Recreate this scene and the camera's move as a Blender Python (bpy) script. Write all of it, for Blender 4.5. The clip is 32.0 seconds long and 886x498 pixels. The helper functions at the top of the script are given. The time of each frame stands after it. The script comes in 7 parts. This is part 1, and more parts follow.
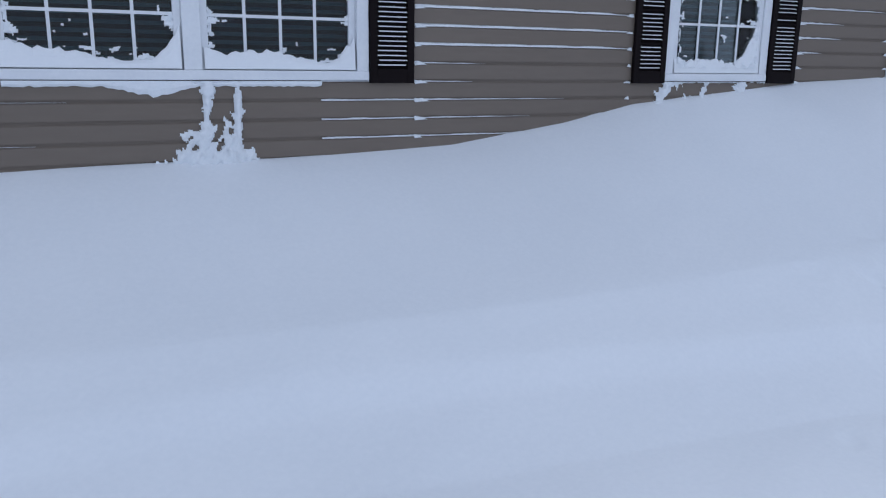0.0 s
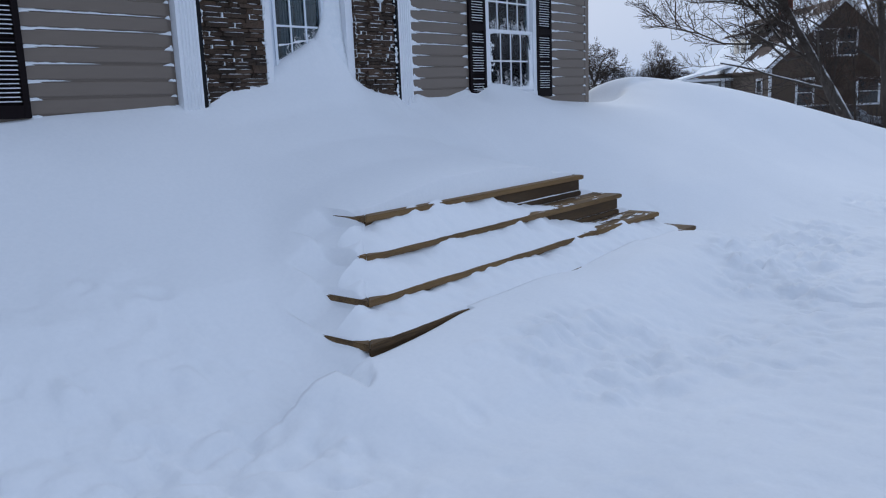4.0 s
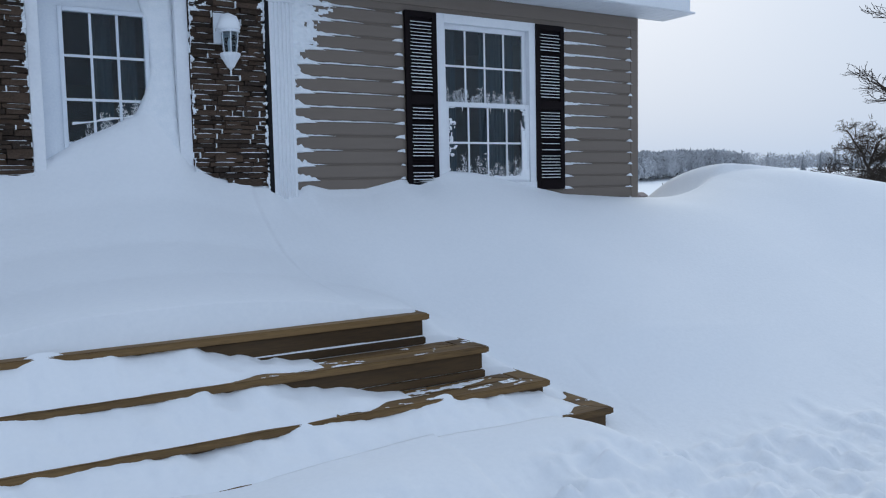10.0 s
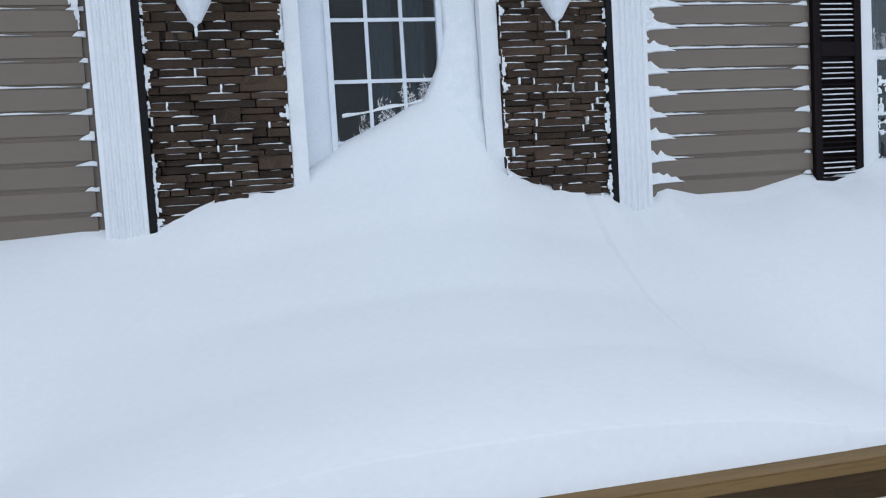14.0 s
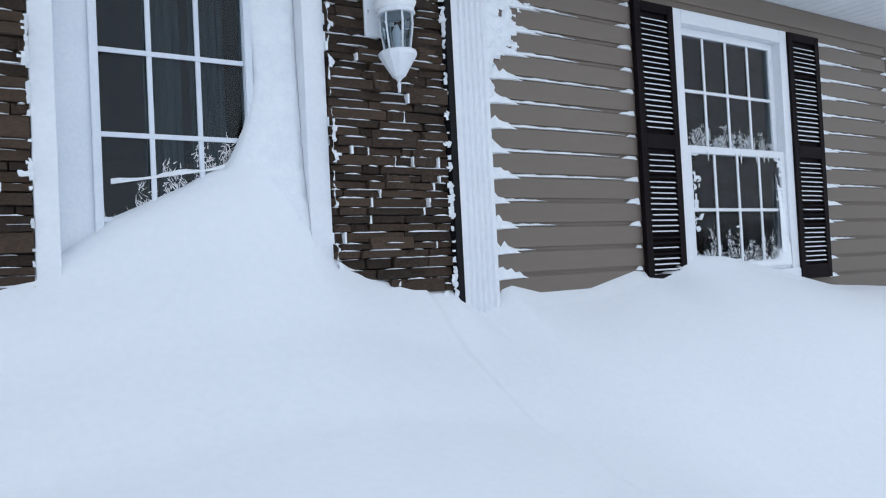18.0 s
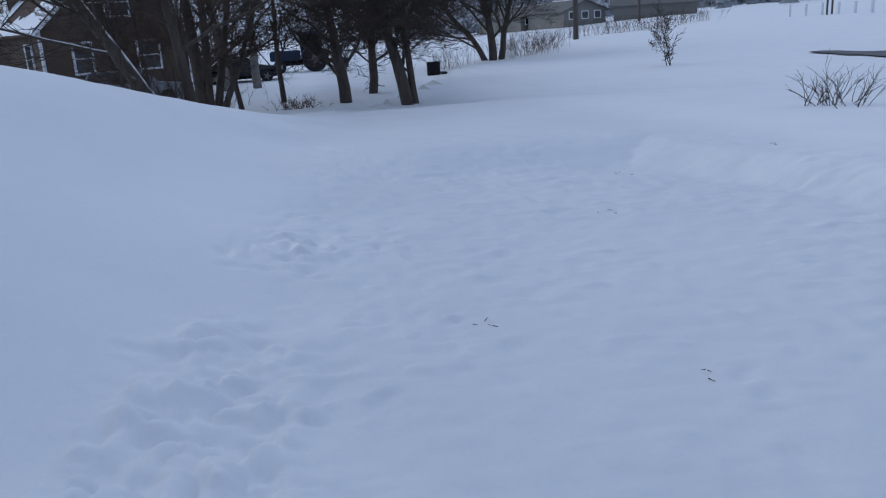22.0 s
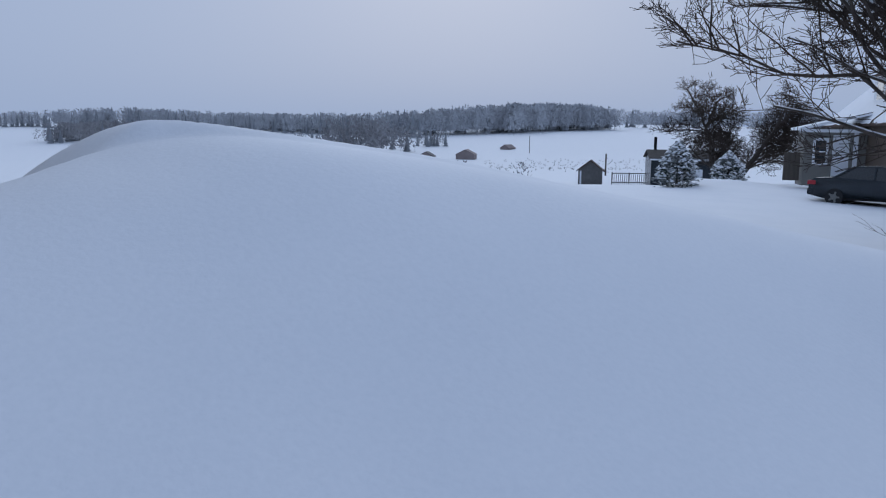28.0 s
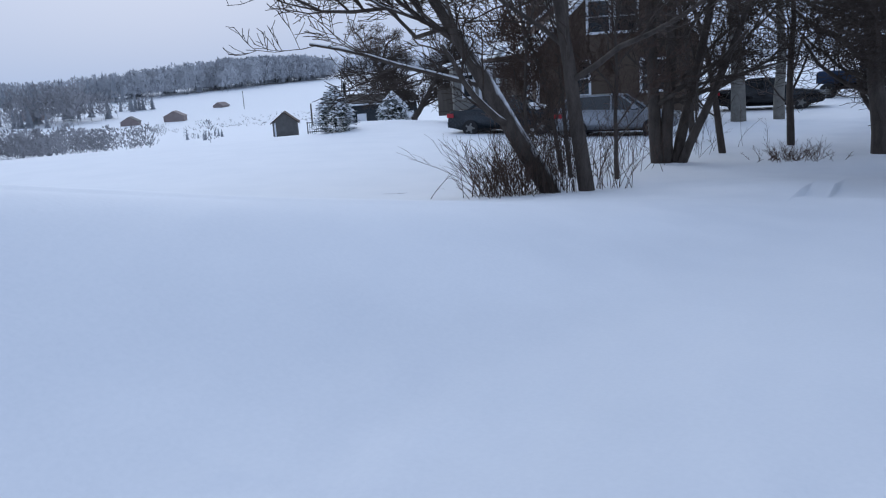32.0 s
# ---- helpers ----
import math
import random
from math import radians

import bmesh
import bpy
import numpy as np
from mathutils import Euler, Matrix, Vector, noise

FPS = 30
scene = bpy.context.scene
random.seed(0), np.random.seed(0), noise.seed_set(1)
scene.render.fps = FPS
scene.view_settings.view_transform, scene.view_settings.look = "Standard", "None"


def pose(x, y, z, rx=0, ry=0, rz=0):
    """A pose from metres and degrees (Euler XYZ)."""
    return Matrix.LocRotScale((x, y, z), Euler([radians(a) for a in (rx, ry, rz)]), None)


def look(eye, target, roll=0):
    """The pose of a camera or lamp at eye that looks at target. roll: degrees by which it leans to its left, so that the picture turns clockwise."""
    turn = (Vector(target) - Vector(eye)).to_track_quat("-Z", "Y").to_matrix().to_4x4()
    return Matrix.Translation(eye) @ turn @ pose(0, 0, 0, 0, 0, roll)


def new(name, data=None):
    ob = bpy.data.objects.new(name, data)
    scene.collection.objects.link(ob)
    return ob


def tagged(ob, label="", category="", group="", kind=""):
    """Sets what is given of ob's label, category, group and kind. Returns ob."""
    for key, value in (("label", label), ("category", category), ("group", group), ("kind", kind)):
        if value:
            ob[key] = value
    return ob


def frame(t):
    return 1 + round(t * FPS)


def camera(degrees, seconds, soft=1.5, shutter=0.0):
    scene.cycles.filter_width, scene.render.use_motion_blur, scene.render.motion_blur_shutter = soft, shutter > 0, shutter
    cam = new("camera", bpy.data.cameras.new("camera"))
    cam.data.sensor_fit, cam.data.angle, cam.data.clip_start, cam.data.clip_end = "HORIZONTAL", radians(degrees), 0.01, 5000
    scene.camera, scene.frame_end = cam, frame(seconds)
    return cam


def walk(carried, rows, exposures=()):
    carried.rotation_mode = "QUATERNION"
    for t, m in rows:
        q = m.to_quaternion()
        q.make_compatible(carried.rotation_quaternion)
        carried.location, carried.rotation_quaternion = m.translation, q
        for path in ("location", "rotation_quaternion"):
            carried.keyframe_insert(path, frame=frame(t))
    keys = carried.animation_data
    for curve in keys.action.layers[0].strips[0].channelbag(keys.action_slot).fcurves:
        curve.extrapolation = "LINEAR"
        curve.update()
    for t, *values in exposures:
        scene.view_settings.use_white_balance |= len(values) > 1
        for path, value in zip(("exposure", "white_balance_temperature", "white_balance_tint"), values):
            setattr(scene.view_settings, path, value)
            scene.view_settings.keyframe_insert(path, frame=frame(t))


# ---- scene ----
cam = camera(57.8, 32.0, soft=1.15)
PATH = [
    (0, (-12.73, -4.747, 1.704), (-11.893, -2.989, 1.247), 0.8),
    (0.5, (-12.283, -4.818, 1.677), (-11.198, -3.19, 1.262), 1.6),
    (1, (-11.976, -4.974, 1.629), (-10.718, -3.466, 1.25), 1.1),
    (1.5, (-11.624, -5.064, 1.625), (-10.273, -3.637, 1.256), 0.2),
    (2, (-11.254, -5.096, 1.61), (-9.809, -3.766, 1.232), -0.8),
    (2.5, (-10.926, -5.252, 1.584), (-9.431, -3.983, 1.194), -1.4),
    (3, (-10.603, -5.324, 1.592), (-9.106, -4.048, 1.23), -2.1),
    (3.5, (-10.238, -5.375, 1.603), (-8.746, -4.089, 1.257), -2.5),
    (4, (-9.854, -5.497, 1.594), (-8.338, -4.246, 1.224), -2.2),
    (4.5, (-9.578, -5.578, 1.534), (-7.981, -4.441, 1.142), -1.2),
    (6.5, (-8.101, -5.825, 1.554), (-6.469, -4.752, 1.122), -0.1),
    (7, (-7.752, -5.907, 1.57), (-6.186, -4.726, 1.176), -0.7),
    (7.5, (-7.485, -5.916, 1.594), (-5.971, -4.653, 1.256), -1.2),
    (8, (-7.138, -5.853, 1.613), (-5.667, -4.53, 1.324), -1.4),
    (8.5, (-6.806, -5.9, 1.608), (-5.383, -4.515, 1.369), -1.5),
    (9, (-6.502, -5.897, 1.588), (-5.153, -4.435, 1.382), -1.6),
    (9.5, (-6.188, -5.86, 1.6), (-4.962, -4.289, 1.429), -1.5),
    (10, (-5.94, -5.958, 1.619), (-4.901, -4.256, 1.461), -1.2),
    (10.5, (-5.789, -5.963, 1.622), (-4.982, -4.138, 1.487), -0.9),
    (11, (-5.744, -5.75, 1.612), (-5.184, -3.831, 1.527), -1.4),
    (11.5, (-5.605, -5.504, 1.543), (-5.212, -3.545, 1.442), -2.5),
    (12, (-5.538, -5.219, 1.596), (-5.333, -3.235, 1.442), -2.6),
    (12.5, (-5.626, -4.889, 1.628), (-5.408, -2.905, 1.508), -2.3),
    (13, (-5.657, -4.548, 1.637), (-5.36, -2.572, 1.535), -2.7),
    (13.5, (-5.6, -4.204, 1.698), (-5.228, -2.244, 1.553), -2.9),
    (15.5, (-5.881, -3.034, 1.72), (-5.227, -1.146, 1.633), -3.2),
    (16, (-5.894, -2.864, 1.741), (-5.17, -1.0, 1.761), -1.6),
    (16.5, (-5.877, -2.815, 1.762), (-4.956, -1.041, 1.815), -1.4),
    (17, (-5.807, -2.819, 1.737), (-4.692, -1.16, 1.792), -2.0),
    (17.5, (-5.835, -2.811, 1.733), (-4.755, -1.128, 1.776), -2.3),
    (18, (-5.829, -2.83, 1.732), (-4.697, -1.182, 1.783), -2.9),
    (18.5, (-5.751, -2.862, 1.695), (-4.305, -1.481, 1.707), -3.7),
    (19, (-5.69, -2.911, 1.637), (-3.996, -1.853, 1.521), -3.2),
    (19.5, (-5.689, -3.147, 1.629), (-3.849, -2.393, 1.415), -2.1),
    (20, (-5.625, -3.309, 1.633), (-3.699, -2.838, 1.376), -2.3),
    (20.5, (-5.575, -3.348, 1.622), (-3.606, -3.155, 1.331), -2.9),
    (21, (-5.42, -3.541, 1.578), (-3.457, -3.601, 1.201), -3.3),
    (21.5, (-5.416, -3.896, 1.564), (-3.489, -4.123, 1.078), -3.6),
    (22, (-5.358, -4.13, 1.606), (-3.448, -4.385, 1.071), -3.6),
    (22.5, (-5.045, -4.307, 1.604), (-3.107, -4.425, 1.124), -3.6),
    (23, (-4.526, -4.46, 1.508), (-2.575, -4.288, 1.102), -3.6),
    (23.5, (-3.97, -4.494, 1.515), (-2.071, -3.964, 1.179), -2.6),
    (24, (-3.669, -4.568, 1.538), (-1.853, -3.824, 1.153), -3.7),
    (24.5, (-3.352, -4.463, 1.509), (-1.735, -3.394, 1.018), -3.6),
    (25, (-2.822, -4.242, 1.557), (-1.303, -3.034, 1.075), -1.8),
    (25.5, (-2.37, -4.03, 1.63), (-0.837, -2.815, 1.211), -2.1),
    (27.5, (-0.395, -3.782, 1.745), (0.966, -2.359, 1.395), -1.2),
    (28, (-0.098, -3.833, 1.753), (1.182, -2.323, 1.465), 0.7),
    (28.5, (0.248, -4.022, 1.721), (1.406, -2.415, 1.44), 0.1),
    (29, (0.469, -4.234, 1.71), (1.569, -2.59, 1.413), -0.2),
    (29.5, (0.613, -4.495, 1.72), (1.738, -2.875, 1.388), -0.9),
    (30, (0.81, -4.936, 1.682), (2.053, -3.417, 1.298), -1.4),
    (30.5, (1.02, -5.186, 1.638), (2.479, -3.877, 1.24), -1.1),
    (31, (1.442, -5.433, 1.628), (3.015, -4.272, 1.206), -2.0),
    (31.5, (1.724, -5.72, 1.657), (3.374, -4.677, 1.224), -3.1),
    (32, (2.201, -5.736, 1.611), (3.874, -4.724, 1.191), -3.6),
]
EXPOSURES = [(0, 0.15, 6950, 10), (2, 0.03, 6850, 9), (3, -0.08, 6500, 10), (4, -0.02, 6600, 9), (7, -0.07, 6450, 10), (9, 0.04, 6500, 10), (10, 0.07, 6850, 5), (10.5, 0.2, 7150, 5), (11, 0.4, 7500, 5), (12, 0.5, 7900, 5), (13, 0.62, 7850, 6), (16, 0.68, 7950, 6), (17, 0.55, 7750, 6), (18, 0.7, 7700, 6), (19, 0.35, 7350, 6), (20, 0.2, 7200, 6), (21, -0.25, 6500, 10), (22, -0.5, 6150, 10), (23, -0.27, 6200, 10), (24, -0.42, 6150, 10), (25, -0.5, 6150, 10), (28, -0.52, 6120, 10), (30, -0.52, 6150, 10), (32, -0.14, 6250, 10)]
walk(cam, [(t, look(eye, target, roll)) for t, eye, target, roll in PATH], EXPOSURES)

# ---------------------------------------------------------------- light
SUN_EL, SUN_AZ = radians(26), radians(42)
world = bpy.data.worlds.new("world")
scene.world = world
world.use_nodes = True
wn, wl = world.node_tree.nodes, world.node_tree.links
wn.clear()
sky = wn.new("ShaderNodeTexSky")
sky.sky_type, sky.sun_disc = "NISHITA", False
sky.sun_elevation, sky.sun_rotation = SUN_EL, SUN_AZ
sky.air_density, sky.dust_density, sky.ozone_density = 1.0, 6.0, 1.0
# a closed cloud deck over the clear sky
cloud = wn.new("ShaderNodeMixRGB")
cloud.inputs[0].default_value = 0.94
cloud.inputs[2].default_value = (5.05, 6.2, 8.55, 1)
wl.new(sky.outputs[0], cloud.inputs[1])
bg = wn.new("ShaderNodeBackground")
bg.inputs["Strength"].default_value = 0.1
out = wn.new("ShaderNodeOutputWorld")
wl.new(cloud.outputs[0], bg.inputs["Color"])
wl.new(bg.outputs[0], out.inputs[0])
sun_data = bpy.data.lights.new("sun", "SUN")
sun_data.energy, sun_data.angle, sun_data.color = 1.3, radians(55), (0.92, 0.96, 1.0)
sun = new("sun", sun_data)
sun.matrix_world = look((0, 0, 0), (-math.cos(SUN_EL) * math.sin(SUN_AZ), -math.cos(SUN_EL) * math.cos(SUN_AZ), -math.sin(SUN_EL)))


# ---------------------------------------------------------------- materials
class Mat:
    """A node material: base colour from two scales of noise between two colours, roughness and bump."""

    def __init__(self, name, a, b, rough=0.7, scale=6.0, fine=60.0, bump=0.2, dist=0.01, metal=0.0, stretch=(1, 1, 1), rand=0.0, spec=0.4):
        self.m = bpy.data.materials.new(name)
        self.m.use_nodes = True
        nt = self.m.node_tree
        self.n, self.l = nt.nodes, nt.links
        self.b = self.n["Principled BSDF"]
        self.b.inputs["Metallic"].default_value = metal
        self.b.inputs["Specular IOR Level"].default_value = spec
        tc = self.n.new("ShaderNodeTexCoord")
        mp = self.n.new("ShaderNodeMapping")
        mp.inputs["Scale"].default_value = stretch
        self.l.new(tc.outputs["Object"], mp.inputs[0])
        self.co = mp.outputs[0]
        n1, n2 = self.noise(scale, 4), self.noise(fine, 6)
        mix = self.n.new("ShaderNodeMath")
        mix.operation = "MULTIPLY_ADD"
        mix.inputs[1].default_value = 0.45
        self.l.new(n2, mix.inputs[0])
        half = self.n.new("ShaderNodeMath")
        half.operation = "MULTIPLY"
        half.inputs[1].default_value = 0.6
        self.l.new(n1, half.inputs[0])
        self.l.new(half.outputs[0], mix.inputs[2])
        self.fac = mix.outputs[0]
        if rand:
            oi = self.n.new("ShaderNodeObjectInfo")
            ad = self.n.new("ShaderNodeMath")
            ad.operation = "MULTIPLY_ADD"
            ad.inputs[1].default_value = rand
            self.l.new(oi.outputs["Random"], ad.inputs[0])
            self.l.new(self.fac, ad.inputs[2])
            sb = self.n.new("ShaderNodeMath")
            sb.operation = "SUBTRACT"
            sb.inputs[1].default_value = rand / 2
            self.l.new(ad.outputs[0], sb.inputs[0])
            self.fac = sb.outputs[0]
        r = self.n.new("ShaderNodeValToRGB")
        r.color_ramp.elements[0].position, r.color_ramp.elements[1].position = 0.28, 0.78
        r.color_ramp.elements[0].color, r.color_ramp.elements[1].color = (*a, 1), (*b, 1)
        self.l.new(self.fac, r.inputs[0])
        self.ramp = r
        self.l.new(r.outputs[0], self.b.inputs["Base Color"])
        rr = self.n.new("ShaderNodeMapRange")
        rr.inputs["To Min"].default_value, rr.inputs["To Max"].default_value = max(rough - 0.12, 0.02), min(rough + 0.12, 1)
        self.l.new(n2, rr.inputs["Value"])
        self.l.new(rr.outputs[0], self.b.inputs["Roughness"])
        if bump:
            bp = self.n.new("ShaderNodeBump")
            bp.inputs["Strength"].default_value, bp.inputs["Distance"].default_value = bump, dist
            self.l.new(self.fac, bp.inputs["Height"])
            self.l.new(bp.outputs[0], self.b.inputs["Normal"])

    def noise(self, scale, detail):
        n = self.n.new("ShaderNodeTexNoise")
        n.inputs["Scale"].default_value, n.inputs["Detail"].default_value = scale, detail
        self.l.new(self.co, n.inputs["Vector"])
        return n.outputs["Fac"]

    def snowed(self, low, high, scale=3.0, cover=0.5):
        """Snow lying on the upward faces, broken up by noise."""
        ge = self.n.new("ShaderNodeNewGeometry")
        sx = self.n.new("ShaderNodeSeparateXYZ")
        self.l.new(ge.outputs["Normal"], sx.inputs[0])
        no = self.noise(scale, 5)
        ad = self.n.new("ShaderNodeMath")
        ad.operation = "MULTIPLY_ADD"
        ad.inputs[1].default_value = cover
        self.l.new(no, ad.inputs[0])
        self.l.new(sx.outputs["Z"], ad.inputs[2])
        mr = self.n.new("ShaderNodeMapRange")
        mr.inputs["From Min"].default_value, mr.inputs["From Max"].default_value = low, high
        self.l.new(ad.outputs[0], mr.inputs["Value"])
        mx = self.n.new("ShaderNodeMixRGB")
        mx.inputs[2].default_value = (0.82, 0.84, 0.87, 1)
        self.l.new(mr.outputs[0], mx.inputs[0])
        self.l.new(self.ramp.outputs[0], mx.inputs[1])
        self.l.new(mx.outputs[0], self.b.inputs["Base Color"])
        return self


def mat(*a, **k):
    return Mat(*a, **k).m


SNOW = mat("snow", (0.79, 0.82, 0.86), (0.85, 0.87, 0.90), 0.75, 1.2, 45, 0.25, 0.012, spec=0.25)
PACKED_ = Mat("wind_packed_snow", (0.77, 0.80, 0.84), (0.85, 0.87, 0.90), 0.75, 0.9, 38, 0.28, 0.014, spec=0.25)
# a band across the forecourt is tinted slightly darker, its house-side edge ragged
pn, pl = PACKED_.n, PACKED_.l
sx_ = pn.new("ShaderNodeSeparateXYZ")
pl.new(PACKED_.co, sx_.inputs[0])
wav = pn.new("ShaderNodeMath")
wav.operation = "MULTIPLY_ADD"
wav.inputs[1].default_value = 2.4
pl.new(PACKED_.noise(0.8, 5), wav.inputs[0])
pl.new(sx_.outputs["Y"], wav.inputs[2])
strip = pn.new("ShaderNodeMapRange")
strip.interpolation_type = "SMOOTHSTEP"
strip.inputs["From Min"].default_value, strip.inputs["From Max"].default_value = -1.6, -3.6
pl.new(wav.outputs[0], strip.inputs["Value"])
end_ = pn.new("ShaderNodeMapRange")
end_.interpolation_type = "SMOOTHSTEP"
end_.inputs["From Min"].default_value, end_.inputs["From Max"].default_value = -9.5, -7.5
pl.new(sx_.outputs["Y"], end_.inputs["Value"])
both = pn.new("ShaderNodeMath")
both.operation = "MULTIPLY"
pl.new(strip.outputs[0], both.inputs[0])
pl.new(end_.outputs[0], both.inputs[1])
tint = pn.new("ShaderNodeMixRGB")
tint.blend_type = "MULTIPLY"
tint.inputs[2].default_value = (0.88, 0.89, 0.905, 1)
pl.new(both.outputs[0], tint.inputs[0])
pl.new(PACKED_.ramp.outputs[0], tint.inputs[1])
pl.new(tint.outputs[0], PACKED_.b.inputs["Base Color"])
PACKED = PACKED_.m
FROST = mat("frost", (0.72, 0.77, 0.82), (0.86, 0.88, 0.91), 0.7, 18, 90, 0.6, 0.01, spec=0.3)
SIDING = mat("vinyl_siding", (0.150, 0.120, 0.098), (0.185, 0.150, 0.124), 0.5, 1.5, 40, 0.15, 0.003, stretch=(0.15, 1, 1), rand=0.12)
WHITE = mat("white_vinyl", (0.68, 0.71, 0.76), (0.80, 0.82, 0.85), 0.45, 3, 50, 0.1, 0.003)
DOOR_WHITE = mat("painted_door", (0.60, 0.66, 0.74), (0.76, 0.80, 0.85), 0.4, 4, 70, 0.2, 0.003)
SHUTTER = mat("shutter_plastic", (0.005, 0.003, 0.004), (0.011, 0.007, 0.008), 0.65, 5, 80, 0.2, 0.002, spec=0.1)
BLACK = mat("black_trim", (0.005, 0.005, 0.006), (0.011, 0.011, 0.013), 0.6, 5, 60, 0.1, 0.002, spec=0.15)
STONE = mat("ledge_stone", (0.030, 0.019, 0.013), (0.105, 0.066, 0.044), 0.85, 9, 70, 0.9, 0.012, rand=0.45)
STONE_BACK = mat("stone_joint", (0.012, 0.009, 0.007), (0.03, 0.022, 0.017), 0.95, 9, 70, 0.5, 0.01)
WOOD_ = Mat("treated_wood", (0.055, 0.029, 0.010), (0.205, 0.120, 0.046), 0.75, 3, 40, 0.6, 0.005, stretch=(0.25, 3.5, 3.5), rand=0.22)
WOOD_.ramp.color_ramp.elements[0].position, WOOD_.ramp.color_ramp.elements[1].position = 0.36, 0.68
WOOD = WOOD_.m
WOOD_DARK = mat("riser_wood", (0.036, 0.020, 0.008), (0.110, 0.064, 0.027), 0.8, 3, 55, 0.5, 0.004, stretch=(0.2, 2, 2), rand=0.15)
SOFFIT = mat("soffit_vinyl", (0.62, 0.65, 0.70), (0.74, 0.76, 0.80), 0.5, 3, 50, 0.1, 0.003)
SHINGLE = mat("roof_shingle", (0.030, 0.027, 0.026), (0.085, 0.075, 0.07), 0.9, 4, 60, 0.6, 0.01)
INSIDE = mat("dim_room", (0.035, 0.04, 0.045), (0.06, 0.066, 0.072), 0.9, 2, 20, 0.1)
BLIND = mat("window_blind", (0.20, 0.25, 0.25), (0.32, 0.38, 0.38), 0.6, 3, 40, 0.1)
CURTAIN = mat("curtain", (0.075, 0.10, 0.115), (0.22, 0.28, 0.31), 0.9, 4, 50, 0.3, stretch=(8, 8, 0.5))
LAMP_WHITE = mat("lamp_metal", (0.66, 0.70, 0.76), (0.80, 0.83, 0.87), 0.45, 12, 80, 0.3, 0.003)
BARK = Mat("bark", (0.030, 0.024, 0.020), (0.115, 0.094, 0.080), 0.9, 8, 60, 0.9, 0.02, stretch=(1, 1, 0.3)).m
BARK_SNOWY = Mat("bark_snowed", (0.032, 0.026, 0.022), (0.125, 0.103, 0.088), 0.9, 8, 60, 0.9, 0.02, stretch=(1, 1, 0.3)).snowed(0.66, 0.84, 5.0, 0.7).m
BARK_GREY = mat("grey_bark", (0.10, 0.096, 0.086), (0.25, 0.24, 0.215), 0.9, 5, 40, 0.7, 0.02)
TWIG = mat("twig", (0.028, 0.020, 0.016), (0.082, 0.060, 0.048), 0.9, 12, 60, 0)
TWIG_RED = mat("shrub_twig", (0.050, 0.031, 0.024), (0.115, 0.075, 0.057), 0.9, 12, 60, 0)
# distance haze is put into the pale base colours of these three
FAR_TWIG = mat("haze_pale_wood", (0.40, 0.415, 0.445), (0.54, 0.555, 0.585), 0.95, 0.3, 3, 0)
THICKET = mat("haze_pale_alder", (0.27, 0.268, 0.28), (0.40, 0.398, 0.41), 0.95, 0.3, 3, 0)
FAR_FIR = mat("haze_pale_fir", (0.20, 0.215, 0.235), (0.32, 0.34, 0.365), 0.95, 0.5, 3, 0)
HOUSE_BROWN = mat("brown_clapboard", (0.085, 0.062, 0.045), (0.125, 0.092, 0.068), 0.75, 1, 25, 0.3, 0.006)
HOUSE_GREY = mat("grey_clapboard", (0.17, 0.165, 0.15), (0.22, 0.215, 0.20), 0.75, 1, 25, 0.3, 0.006)
ROOF_BROWN = Mat("brown_roof", (0.045, 0.028, 0.022), (0.095, 0.06, 0.045), 0.9, 3, 40, 0.5).m
BRICK_RED = mat("chimney_brick", (0.10, 0.03, 0.02), (0.19, 0.065, 0.045), 0.9, 6, 40, 0.5)
FIR = Mat("fir_needles", (0.014, 0.026, 0.018), (0.04, 0.062, 0.042), 0.85, 4, 40, 0.5).snowed(0.8, 1.25, 1.5, 0.75).m
TYRE = mat("tyre_rubber", (0.012, 0.012, 0.013), (0.03, 0.03, 0.032), 0.85, 10, 60, 0.4)
RIM = mat("steel_rim", (0.13, 0.13, 0.125), (0.26, 0.26, 0.25), 0.4, 6, 50, 0.1, metal=0.5)
CAR_DARK = mat("dark_grey_paint", (0.022, 0.028, 0.035), (0.035, 0.042, 0.05), 0.25, 3, 60, 0, metal=0.3)
CAR_SILVER = mat("silver_paint", (0.24, 0.26, 0.29), (0.32, 0.34, 0.37), 0.3, 3, 60, 0, metal=0.5)
CAR_BLACK = mat("black_paint", (0.007, 0.008, 0.010), (0.014, 0.016, 0.02), 0.2, 3, 60, 0)
TRACTOR_BLUE = mat("tractor_blue", (0.008, 0.022, 0.055), (0.018, 0.042, 0.095), 0.5, 5, 50, 0.2)
RED_LENS = mat("red_lens", (0.28, 0.012, 0.02), (0.42, 0.025, 0.035), 0.2, 5, 50, 0)
POLE_WOOD = mat("pole_wood", (0.065, 0.055, 0.047), (0.13, 0.112, 0.095), 0.9, 5, 50, 0.4, stretch=(1, 1, 0.1))
SHED_GREY = mat("weathered_board", (0.10, 0.098, 0.095), (0.17, 0.165, 0.16), 0.9, 3, 30, 0.4)
BARN_GREY = mat("grey_barn_board", (0.22, 0.175, 0.165), (0.31, 0.26, 0.25), 0.9, 1, 10, 0.1)
BRICK_DARK = mat("sign_paint", (0.05, 0.04, 0.04), (0.09, 0.07, 0.07), 0.6, 3, 30, 0.1)
ASPHALT = mat("wet_road", (0.05, 0.05, 0.055), (0.10, 0.10, 0.11), 0.6, 1, 20, 0.3)

